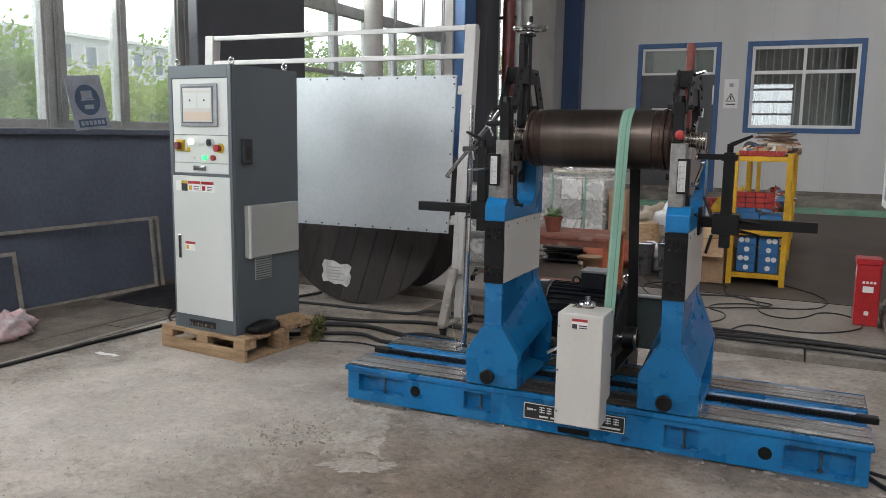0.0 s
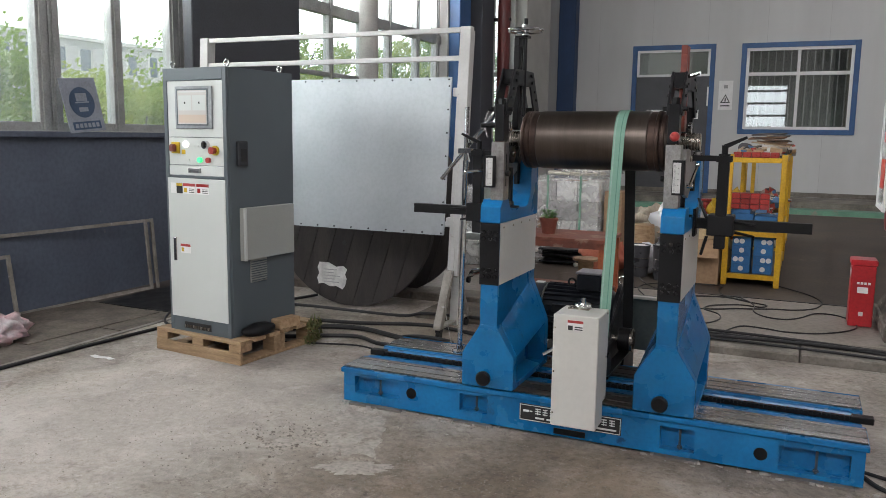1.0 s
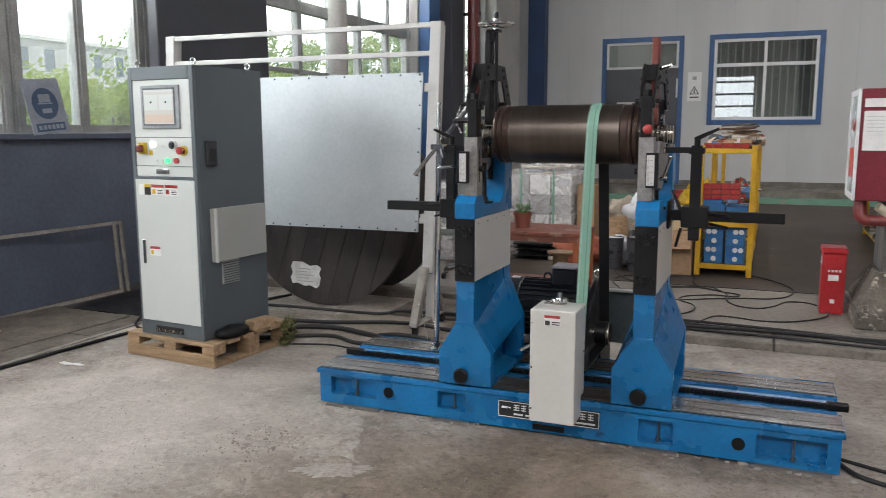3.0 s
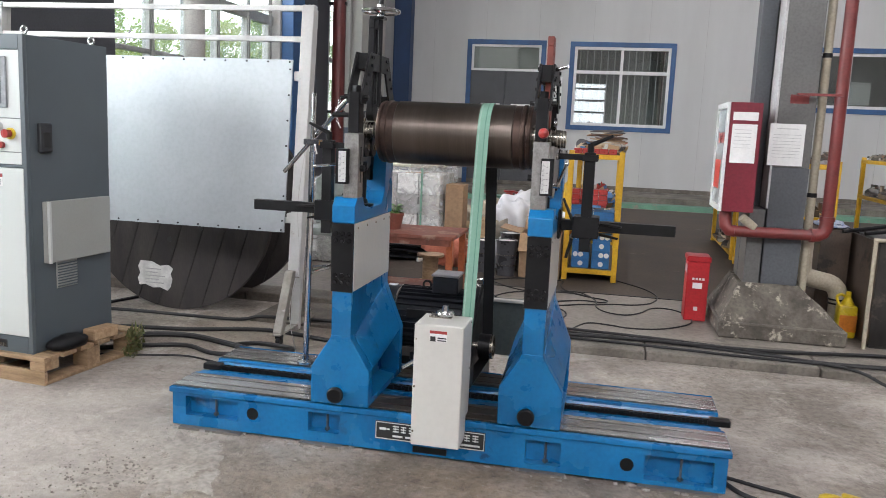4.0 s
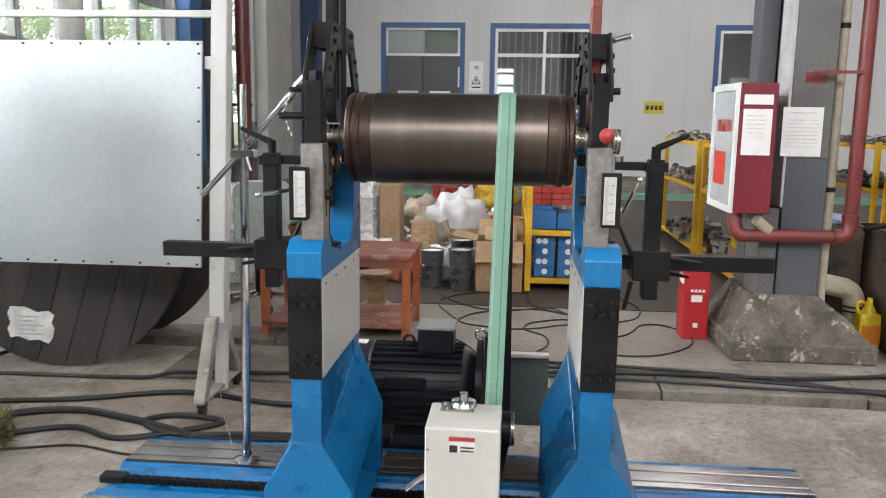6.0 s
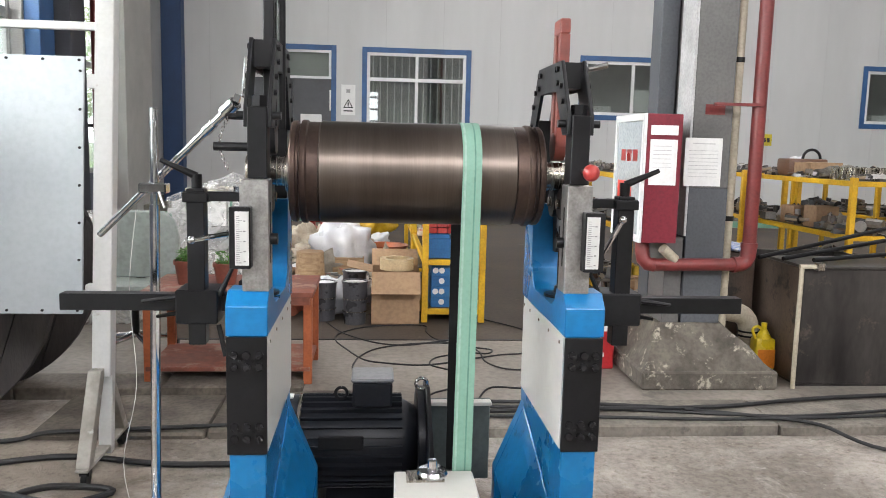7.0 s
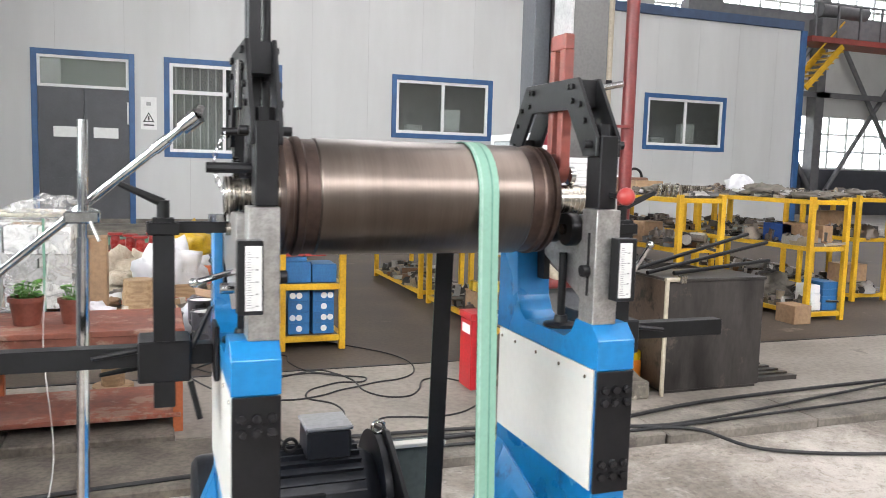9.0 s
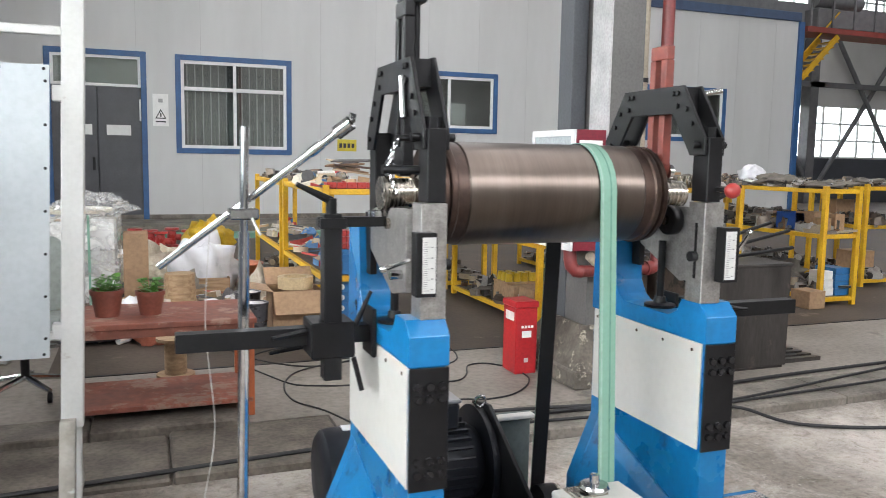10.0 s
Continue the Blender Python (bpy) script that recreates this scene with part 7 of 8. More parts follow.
part("case", box(B(), 1.37, 1.585, 6.62, 7.25, ZF, 0.80, 0.006), M_TANKB, t2)
part("cloth", blob(B(), (1.475, 6.80, 0.795), (0.10, 0.2, 0.03), 2.0, 0.3), mk("blue_striped_cloth", (0.10, 0.18, 0.42), (0.5, 0.52, 0.55), rough=0.9, scale=20, stretch=(1, 4, 1)), t2, "blue and white cloth")
vp = thing("tank_pipe", (1.565, 6.0, ZF), "pale plastic pipe with a valve at the tank", "pipe")
part("pipe", cyl(B(), (1.565, 6.0, ZF), (1.565, 6.0, 0.80), 0.014, 10), M_BEIGE, vp)
part("branch", cyl(B(), (1.55, 6.0, 0.80), (1.70, 6.0, 0.80), 0.014, 10), M_BEIGE, vp)
part("valve", box(B(), 1.65, 1.70, 5.98, 6.02, 0.775, 0.825, 0.004), M_STEEL, vp)
for i, (a, b) in enumerate((((1.42, 6.25, 0.82), (2.82, 6.75, 1.02)), ((1.55, 6.2, 0.82), (2.87, 6.6, 0.97)), ((1.72, 6.15, 0.82), (2.72, 6.4, 0.86)))):
    solid("steel_rod", cyl(B(), a, b, 0.014, 10), M_BLACK, a, "long dark steel rod lying across the tank", "rod", "rods on the tank")
jg = thing("yellow_jug", (1.550, 6.32, ZF), "yellow plastic detergent jug with a pump cap", "jug")
part("body", box(B(), 1.456, 1.590, 6.27, 6.37, ZF, 0.29, 0.02, 2), mk("yellow_jug_plastic", (0.68, 0.50, 0.015), rough=0.3, scale=6), jg)
part("shoulder", cyl(B(), (1.525, 6.32, 0.288), (1.525, 6.32, 0.34), 0.05, 16, 0.022), bpy.data.materials["yellow_jug_plastic"], jg)
part("cap", cyl(B(), (1.525, 6.32, 0.338), (1.525, 6.32, 0.385), 0.018, 12), bpy.data.materials["yellow_jug_plastic"], jg)
part("handle", tube(B(), [(1.470, 6.32, 0.28), (1.450, 6.32, 0.34), (1.480, 6.32, 0.36), (1.515, 6.32, 0.34)], 0.010, 8, 4), bpy.data.materials["yellow_jug_plastic"], jg)
part("label", box(B(), 1.470, 1.585, 6.2675, 6.2695, 0.10, 0.22), mk("orange_label", (0.7, 0.22, 0.02), rough=0.4), jg)

# orange table with plants
tb_ = thing("work_table", (-1.9, 6.33, ZF), "worn orange-red steel work table with a lower shelf", "table")
TX0, TX1, TY0, TY1 = -2.31, -1.33, 6.06, 6.68
part("top", box(B(), TX0, TX1, TY0, TY1, 0.575, 0.605, 0.004), M_ORANGE, tb_)
part("apron", box(B(), TX0 + 0.02, TX1 - 0.02, TY0 + 0.01, TY0 + 0.035, 0.53, 0.5745), M_ORANGE, tb_)
part("lower_shelf", box(B(), TX0 + 0.02, TX1 - 0.02, TY0 + 0.03, TY1 - 0.03, 0.13, 0.155, 0.003), M_ORANGE, tb_)
for x in (TX0 + 0.01, TX1 - 0.06):
    for y in (TY0 + 0.036, TY1 - 0.06):
        part("leg", box(B(), x, x + 0.05, y, y + 0.05, ZF, 0.5745, 0.003), M_ORANGELEG, tb_)


def plant(x, y, z, seed, s=1.0):
    p = thing("potted_plant", (x, y, z), "young leafy plant in a brown plastic pot on the table", "plant", "plants on the table")
    part("pot", lathe(B(), (x, y, z), (0, 0, 1), [(0.062 * s, 0), (0.080 * s, 0.12 * s), (0.088 * s, 0.12 * s), (0.088 * s, 0.145 * s), (0.076 * s, 0.145 * s), (0.074 * s, 0.12 * s), (0.002, 0.119 * s)], 24), M_POT, p)
    r2 = random.Random(seed)
    bm = B()
    for i in range(80):
        a, l_ = r2.uniform(0, 6.28), r2.uniform(0.022, 0.048) * s
        rad, up = 0.062 * s * math.sqrt(r2.random()), r2.uniform(0.125, 0.215) * s
        root, top = Vector((x + 0.4 * rad * math.cos(a), y + 0.4 * rad * math.sin(a), z + 0.118 * s)), Vector((x + rad * math.cos(a), y + rad * math.sin(a), z + up))
        cyl(bm, root, top, 0.0016 * s, 4)
        b_ = a + r2.uniform(-1.2, 1.2)
        d = Vector((math.cos(b_), math.sin(b_), r2.uniform(-0.2, 0.9))).normalized()
        w = Vector((-math.sin(b_), math.cos(b_), r2.uniform(-0.3, 0.3))) * 0.42 * l_
        q1, q2, tip = top + d * l_ * 0.35, top + d * l_ * 0.75 + Vector((0, 0, -0.003)), top + d * l_ + Vector((0, 0, -0.008))
        v = [bm.verts.new(q) for q in (top, q1 - w, q2 - w * 0.7, tip, q2 + w * 0.7, q1 + w)]
        bm.faces.new(v)
    part("leaves", bm, M_LEAF, p, "bright green young leaves")


plant(-2.09, 6.33, 0.6055, 3, 1.0)
plant(-1.87, 6.33, 0.6055, 5, 0.9)
sp_ = thing("wooden_spool", (-1.72, 7.05, ZF), "small bare wooden cable spool", "spool")
for z in (ZF, 0.29):
    part("flange", cyl(B(), (-1.72, 7.05, z), (-1.72, 7.05, z + 0.02), 0.12, 24), M_WOOD, sp_)
part("core", cyl(B(), (-1.72, 7.05, ZF + 0.02), (-1.72, 7.05, 0.29), 0.07, 20), M_WOOD, sp_)

# carton, pails and heaps between table and rack
ct = thing("open_carton", (-0.8, 7.9, ZF), "open brown cardboard carton with folded flaps", "carton")
cx0, cx1, cy0, cy1, cz = -1.0, -0.62, 7.66, 8.02, 0.47
for q in ((cx0, cx1, cy0, cy0 + 0.006), (cx0, cx1, cy1 - 0.006, cy1), (cx0, cx0 + 0.006, cy0 + 0.006, cy1 - 0.006), (cx1 - 0.006, cx1, cy0 + 0.006, cy1 - 0.006)):
    part("side", box(B(), *q, ZF, cz), M_CARD, ct)
part("bottom", box(B(), cx0, cx1, cy0, cy1, ZF, ZF + 0.006), M_CARD, ct)
part("flap", posed(box(B(), -0.19, 0.19, -0.20, 0, 0, 0.005), pose(-0.81, cy0, cz, 50)), M_CARD, ct)
part("flap", posed(box(B(), -0.2, 0, -0.18, 0.18, 0, 0.005), pose(cx0, 7.84, cz, 0, 12)), M_CARD, ct)
part("flap", posed(box(B(), -0.19, 0.19, 0, 0.2, 0, 0.005), pose(-0.81, cy1, cz, 35)), M_CARD, ct)
solid("tape_roll", lathe(B(), (-0.80, 7.84, 0.47), (0, 0, 1), [(0.09, 0), (0.135, 0), (0.135, 0.09), (0.09, 0.09), (0.09, 0)], 28, caps=False), mk("kraft_tape", (0.55, 0.42, 0.24), rough=0.6), (-0.8, 7.84, 0.47), "roll of kraft tape on the carton", "tape roll")
M_PAIL = mk("grey_pail", (0.10, 0.10, 0.11), rough=0.3, metal=0.4, scale=8)
for x, y, hh in ((-1.38, 7.85, 0.30), (-1.13, 7.72, 0.33), (-1.14, 8.05, 0.36)):
    pl_ = thing("paint_pail", (x, y, ZF), "dark grimy metal pail on the floor", "pail", "pails by the carton")
    part("body", lathe(B(), (x, y, ZF), (0, 0, 1), [(0.085, 0), (0.10, hh), (0.106, hh), (0.106, hh + 0.012), (0.09, hh + 0.012), (0.088, hh - 0.02)], 24), M_PAIL, pl_)
    for z in (0.3, 0.6):
        part("hoop", lathe(B(), (x, y, ZF + hh * z), (0, 0, 1), [(0.094, 0), (0.101, 0.004), (0.094, 0.008)], 24, caps=False), M_STEEL, pl_)
    part("lid", cyl(B(), (x, y, ZF + hh - 0.018), (x, y, ZF + hh + 0.004), 0.087, 24), M_WHITE, pl_)
solid("white_sack", blob(B(), (-1.32, 10.2, ZF), (0.32, 0.26, 0.34), 1.0, 0.3, seg=32), M_BAG, (-1.32, 10.2, ZF), "crumpled white plastic sack on the floor", "sack", angle=150)
solid("white_sack", blob(B(), (-1.95, 8.6, ZF), (0.22, 0.2, 0.15), 6.0, 0.3), M_BAG, (-1.95, 8.6, ZF), "crumpled white plastic sack on the floor", "sack", angle=150)
solid("yellow_sack", blob(B(), (-1.0, 13.8, ZF), (0.30, 0.25, 0.28), 8.0, 0.36, seg=30), M_YBAG, (-1.0, 13.8, ZF), "crumpled yellow plastic sack on the floor", "sack", angle=150)
tagged(solid("floor_clutter", clutter(clutter(B(), -2.3, -0.65, 8.1, 9.4, ZF, 60, 0.2, 0.16), -1.9, -0.65, 8.2, 9.3, 0.12, 25, 0.18, 0.12), M_RUBBLE, (-1.5, 8.7, ZF)), "heap of rags, packs and scraps on the floor", "clutter", kind="stuff")
tagged(solid("floor_clutter", clutter(B(), -2.4, -0.75, 9.4, 13.2, ZF, 90, 0.22, 0.16), M_RUBBLE, (-1.6, 10, ZF)), "heap of rags, packs and scraps on the floor", "clutter", kind="stuff")
for i, (x, y) in enumerate(((-1.80, 14.5), (-1.48, 14.8), (-2.02, 14.75), (-1.25, 14.4), (-1.66, 14.2))):
    vv = thing("red_valve", (x, y, ZF), "red painted cast pipe valve on the floor", "valve", "red valves")
    part("body", lathe(B(), (x, y, ZF), (0, 0, 1), [(0.11, 0), (0.11, 0.03), (0.06, 0.05), (0.075, 0.15), (0.06, 0.25), (0.11, 0.27), (0.11, 0.30)], 18), M_RED, vv)
    part("bonnet", cyl(B(), (x, y, 0.2), (x + 0.14, y, 0.2), 0.05, 14), M_RED, vv)
wp = thing("wrapped_goods", (-2.5, 9.6, ZF), "stretch-wrapped stack of goods on a timber skid", "wrapped stack")
bm = box(B(), -2.95, -2.10, 9.2, 10.1, 0.17, 0.93, 0.03, 2)
bmesh.ops.subdivide_edges(bm, edges=bm.edges[:], cuts=5, use_grid_fill=True)
for v in bm.verts:
    v.co += Vector((1, 1, 1)) * 0.03 * noise.noise(v.co * 5)
part("film_wrap", bm, M_FILM, wp, "crinkled clear stretch film", 150)
rw = random.Random(5)
for i in range(3):
    for j in range(3):
        for k in range(3):
            part("packed_box", box(B(), -2.91 + 0.262 * i, -2.66 + 0.262 * i, 9.24 + 0.27 * j, 9.50 + 0.27 * j, 0.175 + 0.235 * k, 0.405 + 0.235 * k, 0.004), (M_WHITE, M_PIER, M_JOINT, M_WHITE, M_CARD)[rw.randrange(5)], wp)
for x in (-2.9, -2.55, -2.2):
    part("skid", box(B(), x, x + 0.09, 9.2, 10.1, ZF, 0.168, 0.004), M_WOOD, wp)
part("top_hoop", tube(B(), [(-2.5 + 0.34 * math.cos(a), 9.6 + 0.3 * math.sin(a), 0.97) for a in np.linspace(0, 6.283, 25)], 0.02, 8), mk("pale_hose", (0.55, 0.52, 0.42), rough=0.5), wp)
for x in (-2.75, -2.35):
    part("strap", box(B(), x, x + 0.02, 9.165, 9.18, 0.17, 0.95), M_GREEN_LINE, wp, "green packing strap")
solid("cardboard_carton", box(B(), -2.07, -1.86, 9.25, 9.55, ZF, 0.78, 0.006), M_CARD, (-1.96, 9.4, ZF), "tall brown carton beside the wrapped stack", "carton")
wp2 = thing("wrapped_goods", (-3.2, 8.0, ZF), "stretch-wrapped pale stack behind the table", "wrapped stack")
bm = box(B(), -3.55, -2.75, 7.6, 8.5, ZF, 0.85, 0.03, 2)
bmesh.ops.subdivide_edges(bm, edges=bm.edges[:], cuts=5, use_grid_fill=True)
for v in bm.verts:
    v.co += Vector((1, 1, 1)) * 0.03 * noise.noise(v.co * 5)
part("film_wrap", bm, M_FILM, wp2, "crinkled clear stretch film", 150)
for i in range(3):
    for k in range(3):
        part("packed_box", box(B(), -3.52 + 0.25 * i, -3.28 + 0.25 * i, 7.65, 8.44, 0.06 + 0.255 * k, 0.31 + 0.255 * k, 0.004), (M_WHITE, M_PIER, M_JOINT, M_CARD)[rw.randrange(4)], wp2)
for i, (x, y, rx_, rz_) in enumerate(((-2.62, 8.35, 0.30, 0.30), (-2.3, 9.45, 0.30, 0.11))):
    solid("plastic_film", blob(B(), (x, y, ZF if i == 0 else 0.93), (rx_, 0.26, rz_), 11.0 + i, 0.34, seg=28), M_FILM, (x, y, ZF), "heap of crumpled clear plastic film on the floor", "plastic film", "heaps of plastic film", angle=150)
for i in range(3):
    x = -2.3 + 0.22 * i
    solid("drop_cloth", blob(B(), (-1.75 + 0.5 * i, 8.1 + 0.1 * i, ZF), (0.24, 0.2, 0.16), 31.0 + i, 0.4), (M_RUBBLE, M_BAG, M_CARD)[i], (-1.75 + 0.5 * i, 8.1 + 0.1 * i, ZF), "crumpled rag lying in the floor heap", "rag", "rags in the heap", angle=150)
solid("stool", cyl(B(), (-1.6, 9.2, ZF), (-1.6, 9.2, 0.42), 0.15, 20, 0.13), M_WOOD, (-1.6, 9.2, ZF), "low round timber stool in the heap", "stool")
rr = random.Random(33)
for i in range(26):
    x, y, s_ = rr.uniform(-2.2, -0.85), rr.uniform(8.7, 13.6), rr.uniform(0.08, 0.2)
    solid("drop_cloth", blob(B(), (x, y, ZF), (s_, s_ * 0.8, s_ * rr.uniform(0.35, 0.8)), 40.0 + 3 * i, 0.42, seg=18), (M_RUBBLE, M_BAG, M_CARD, M_KERB, M_WHITE, M_ORANGE, M_BLACKPAINT)[i % 7], (x, y, ZF), "crumpled rag lying in the floor heap", "rag", "rags in the heap", angle=150)
crt = thing("timber_crate", (-1.26, 10.0, ZF), "small open crate of pale timber boards", "crate")
for q in ((-1.42, -1.09, 9.90, 9.915, ZF, 0.26), (-1.42, -1.09, 10.165, 10.18, ZF, 0.26), (-1.42, -1.405, 9.9155, 10.1645, ZF, 0.26), (-1.105, -1.09, 9.9155, 10.1645, ZF, 0.26), (-1.405, -1.105, 9.9155, 10.1645, ZF, ZF + 0.012)):
    part("board", box(B(), *q, 0.002), M_WOOD, crt)
M_CREAMCLOTH = mk("cream_cloth", (0.52, 0.46, 0.36), (0.38, 0.32, 0.24), rough=0.9, scale=6, fine=40, bump=0.4)
for x, y, r_, sd in ((-1.93, 11.5, (0.30, 0.26, 0.20), 71.0), (-1.62, 11.9, (0.26, 0.2, 0.16), 75.0), (-0.82, 9.3, (0.16, 0.22, 0.20), 79.0), (-1.75, 10.9, (0.20, 0.18, 0.12), 83.0)):
    solid("cream_cloth", blob(B(), (x, y, ZF), r_, sd, 0.5, seg=28), M_CREAMCLOTH, (x, y, ZF), "crumpled cream cloth thrown on the heap", "cloth", "cream cloths in the heap", angle=150)
solid("orange_basin", lathe(B(), (-0.85, 11.3, ZF), (0, 0, 1), [(0.20, 0), (0.27, 0.16), (0.29, 0.165), (0.29, 0.18), (0.26, 0.175), (0.19, 0.02)], 28), mk("orange_plastic", (0.55, 0.15, 0.05), rough=0.4), (-0.85, 11.3, ZF), "orange plastic basin on the floor", "basin")
for i in range(6):
    bm = box(B(), -0.36, 0.36, -0.24, 0.24, 0, 0.012)
    bmesh.ops.subdivide_edges(bm, edges=bm.edges[:], cuts=6, use_grid_fill=True)
    for v in bm.verts:
        v.co.z += 0.012 * (1 + noise.noise(Vector((v.co.x * 4, v.co.y * 4, i * 3.0))))
    bm.transform(pose(-2.15 + 0.03 * math.sin(i * 2), 8.35 + 0.04 * math.cos(i * 3), ZF + 0.030 * i, 0, 0, 12 * math.sin(i * 1.7)))
    solid("rubber_sheet", bm, M_BLACKPAINT, (-2.15, 8.35, ZF + 0.03 * i), "dark limp rubber sheet in a pile on the floor", "rubber sheet", "pile of rubber sheets")
# goods that stand out on the far racks
for i in range(4):
    solid("blue_box", box(B(), 4.83, 5.02, 7.92, 8.2, 0.1415 + 0.072 * i, 0.2115 + 0.072 * i, 0.003), M_BLUEBOX, (4.92, 8.0, 0.1415 + 0.072 * i), "flat blue cardboard box stacked on the low shelf", "box", "blue boxes")
for i in range(3):
    solid("white_box", box(B(), 4.70, 4.822, 7.93 + 0.01 * i, 8.15, 0.1415 + 0.085 * i, 0.2245 + 0.085 * i, 0.003), M_WHITE, (4.76, 8.0, 0.1415 + 0.085 * i), "small white cardboard box stacked on the low shelf", "box", "white boxes")
solid("cardboard_carton", box(B(), 4.32, 4.53, 7.75, 8.0, ZF, 0.23, 0.005), M_CARD, (4.4, 7.9, ZF), "brown carton standing beside the rack", "carton")
for x0, y0, w, dd, z0, hh in ((4.78, 7.93, 0.13, 0.12, 0.7915, 0.20), (4.62, 7.93, 0.11, 0.14, 0.7915, 0.16), (3.08, 8.9, 0.2, 0.25, 0.7915, 0.17), (3.08, 8.5, 0.22, 0.22, 0.7915, 0.2), (6.2, 8.9, 0.3, 0.3, 0.1415, 0.32), (6.2, 9.25, 0.3, 0.25, 0.7915, 0.28)):
    solid("cardboard_carton", box(B(), x0, x0 + w, y0, y0 + dd, z0, z0 + hh, 0.004), M_CARD, (x0 + w / 2, y0 + dd / 2, z0), "small brown carton on a rack shelf", "carton")
M_TARP = mk("grey_brown_tarpaulin", (0.20, 0.18, 0.15), (0.11, 0.098, 0.082), rough=0.85, scale=5, fine=30, bump=0.5)
for x, y, z0, r_, sd in ((4.80, 8.05, 1.2505, (0.23, 0.17, 0.045), 91.0), (4.78, 8.75, 1.2505, (0.2, 0.24, 0.075), 95.0), (6.38, 9.0, 1.2505, (0.22, 0.2, 0.05), 99.0), (3.26, 8.45, 1.2505, (0.16, 0.18, 0.06), 103.0), (1.46, 8.9, 0.1405, (0.2, 0.2, 0.08), 107.0), (4.78, 8.6, 0.1405, (0.2, 0.25, 0.14), 111.0), (3.26, 8.2, 0.1405, (0.2, 0.25, 0.12), 115.0)):
    solid("tarpaulin", blob(B(), (x, y, z0), r_, sd, 0.5, seg=26), M_TARP, (x, y, z0), "crumpled grey-brown tarpaulin heaped on a rack", "tarpaulin", "tarpaulins on the racks", angle=150)
# office chair foot behind the sheet
oc = thing("swivel_chair", (-2.57, 6.88, ZF), "pale green swivel chair on chrome five-star base", "chair")
for i in range(5):
    a = i * 1.2566 + 0.3
    e = (-2.57 + 0.26 * math.cos(a), 6.88 + 0.26 * math.sin(a), ZF + 0.07)
    part("spoke", cyl(B(), (-2.57, 6.88, ZF + 0.11), e, 0.022, 8, 0.014), M_CHROME, oc)
    part("castor", cyl(B(), (e[0] - 0.012, e[1], ZF + 0.03), (e[0] + 0.012, e[1], ZF + 0.03), 0.03, 14), M_BLACKPAINT, oc)
part("gas_column", cyl(B(), (-2.57, 6.88, ZF + 0.1), (-2.57, 6.88, 0.45), 0.025, 12), M_BLACKPAINT, oc)
M_SHELL = mk("pale_green_plastic_shell", (0.36, 0.40, 0.37), (0.27, 0.30, 0.275), rough=0.4, scale=3, fine=30, bump=0.1)
part("seat", box(B(), -2.78, -2.36, 6.69, 7.09, 0.45, 0.52, 0.02, 2), M_SHELL, oc, "pale green seat shell")
back = [(-2.78, 0.53), (-2.34, 0.53), (-2.31, 0.60), (-2.30, 0.80), (-2.33, 0.92), (-2.40, 0.98), (-2.72, 0.98), (-2.79, 0.92)]
part("backrest", prism(B(), back, "y", 6.97, 7.02, 0.008), M_SHELL, oc, "pale green backrest shell")
part("back_bar", box(B(), -2.60, -2.54, 7.02, 7.04, 0.46, 0.80, 0.004), M_BLACK, oc)

# ---- beside the window wall ----
pf = thing("leaning_screen", (-5.25, 4.4, 0), "empty pale painted metal screen leaning on the dado", "screen", "leaning frames")


def leanbox(y0, y1, z0, z1, base=-5.31, turn=-4.0, tilt=-5.0):
    bm = box(B(), -0.010, 0.010, y0 - 4.0, y1 - 4.0, z0, z1, 0.002)
    bm.transform(pose(base, 4.0, 0.0, 0, tilt, turn))
    return bm


for q in ((3.5, 3.53, 0.0, 0.63), (5.255, 5.285, 0.0, 0.63), (5.325, 5.355, 0.0, 0.63), (3.531, 5.254, 0.0, 0.028), (3.531, 5.254, 0.602, 0.63), (5.286, 5.324, 0.602, 0.63)):
    part("edge_tube", leanbox(*q), M_GRIMY, pf)
pf2 = thing("leaning_screen", (-5.2, 3.2, 0), "empty pale painted metal screen leaning on another", "screen", "leaning frames")
for q in ((2.2, 2.23, 0, 0.5), (3.93, 3.96, 0, 0.48), (2.231, 3.929, 0, 0.028), (2.231, 3.929, 0.452, 0.48)):
    part("edge_tube", leanbox(*q, base=-5.255, turn=-1.0, tilt=-8.0), M_GRIMY, pf2)
bm = box(B(), -0.42, 0.42, -0.56, 0.56, 0.0, 0.010, 0.003)
bm.transform(pose(-4.90, 4.02, 0.0032, 0, 0, -3))
solid("floor_plate", bm, M_KERBDARK, (-4.90, 4.02, 0.003), "dirty flat cover plate lying by the wall", "floor plate")
bm = B()
prism(bm, [(-3.96, 3.45), (-3.90, 3.435), (-3.84, 3.455), (-3.79, 3.445), (-3.775, 3.47), (-3.83, 3.482), (-3.89, 3.472), (-3.95, 3.48)], "z", 0.001, 0.005)
solid("paper_scrap", bm, M_WHITE, (-3.87, 3.46, 0), "torn white paper scrap on the floor", "paper scrap")
solid("rubber_mat", box(B(), -5.15, -4.35, 4.6, 5.7, 0.0, 0.012, 0.003), M_BLACKPAINT, (-4.7, 5.1, 0), "black rubber mat on the floor", "mat")
solid("pink_bag", blob(B(), (-4.72, 3.42, 0), (0.11, 0.17, 0.10), 4.0, 0.5, seg=30), M_PINKBAG, (-4.62, 3.45, 0), "crumpled pink plastic bag on the floor", "bag", angle=150)
sn = thing("safety_sign", (-5.36, 4.7, 1.393), "white and blue protective-wear safety sign leaning on the window", "sign")


def signbox(y0, y1, z0, z1, t0, t1):
    bm = box(B(), t0, t1, y0, y1, z0, z1)
    bm.transform(pose(-5.34, 4.76, 1.393, 0, -10, 0) @ pose(0, 0, 0, 5))
    return bm


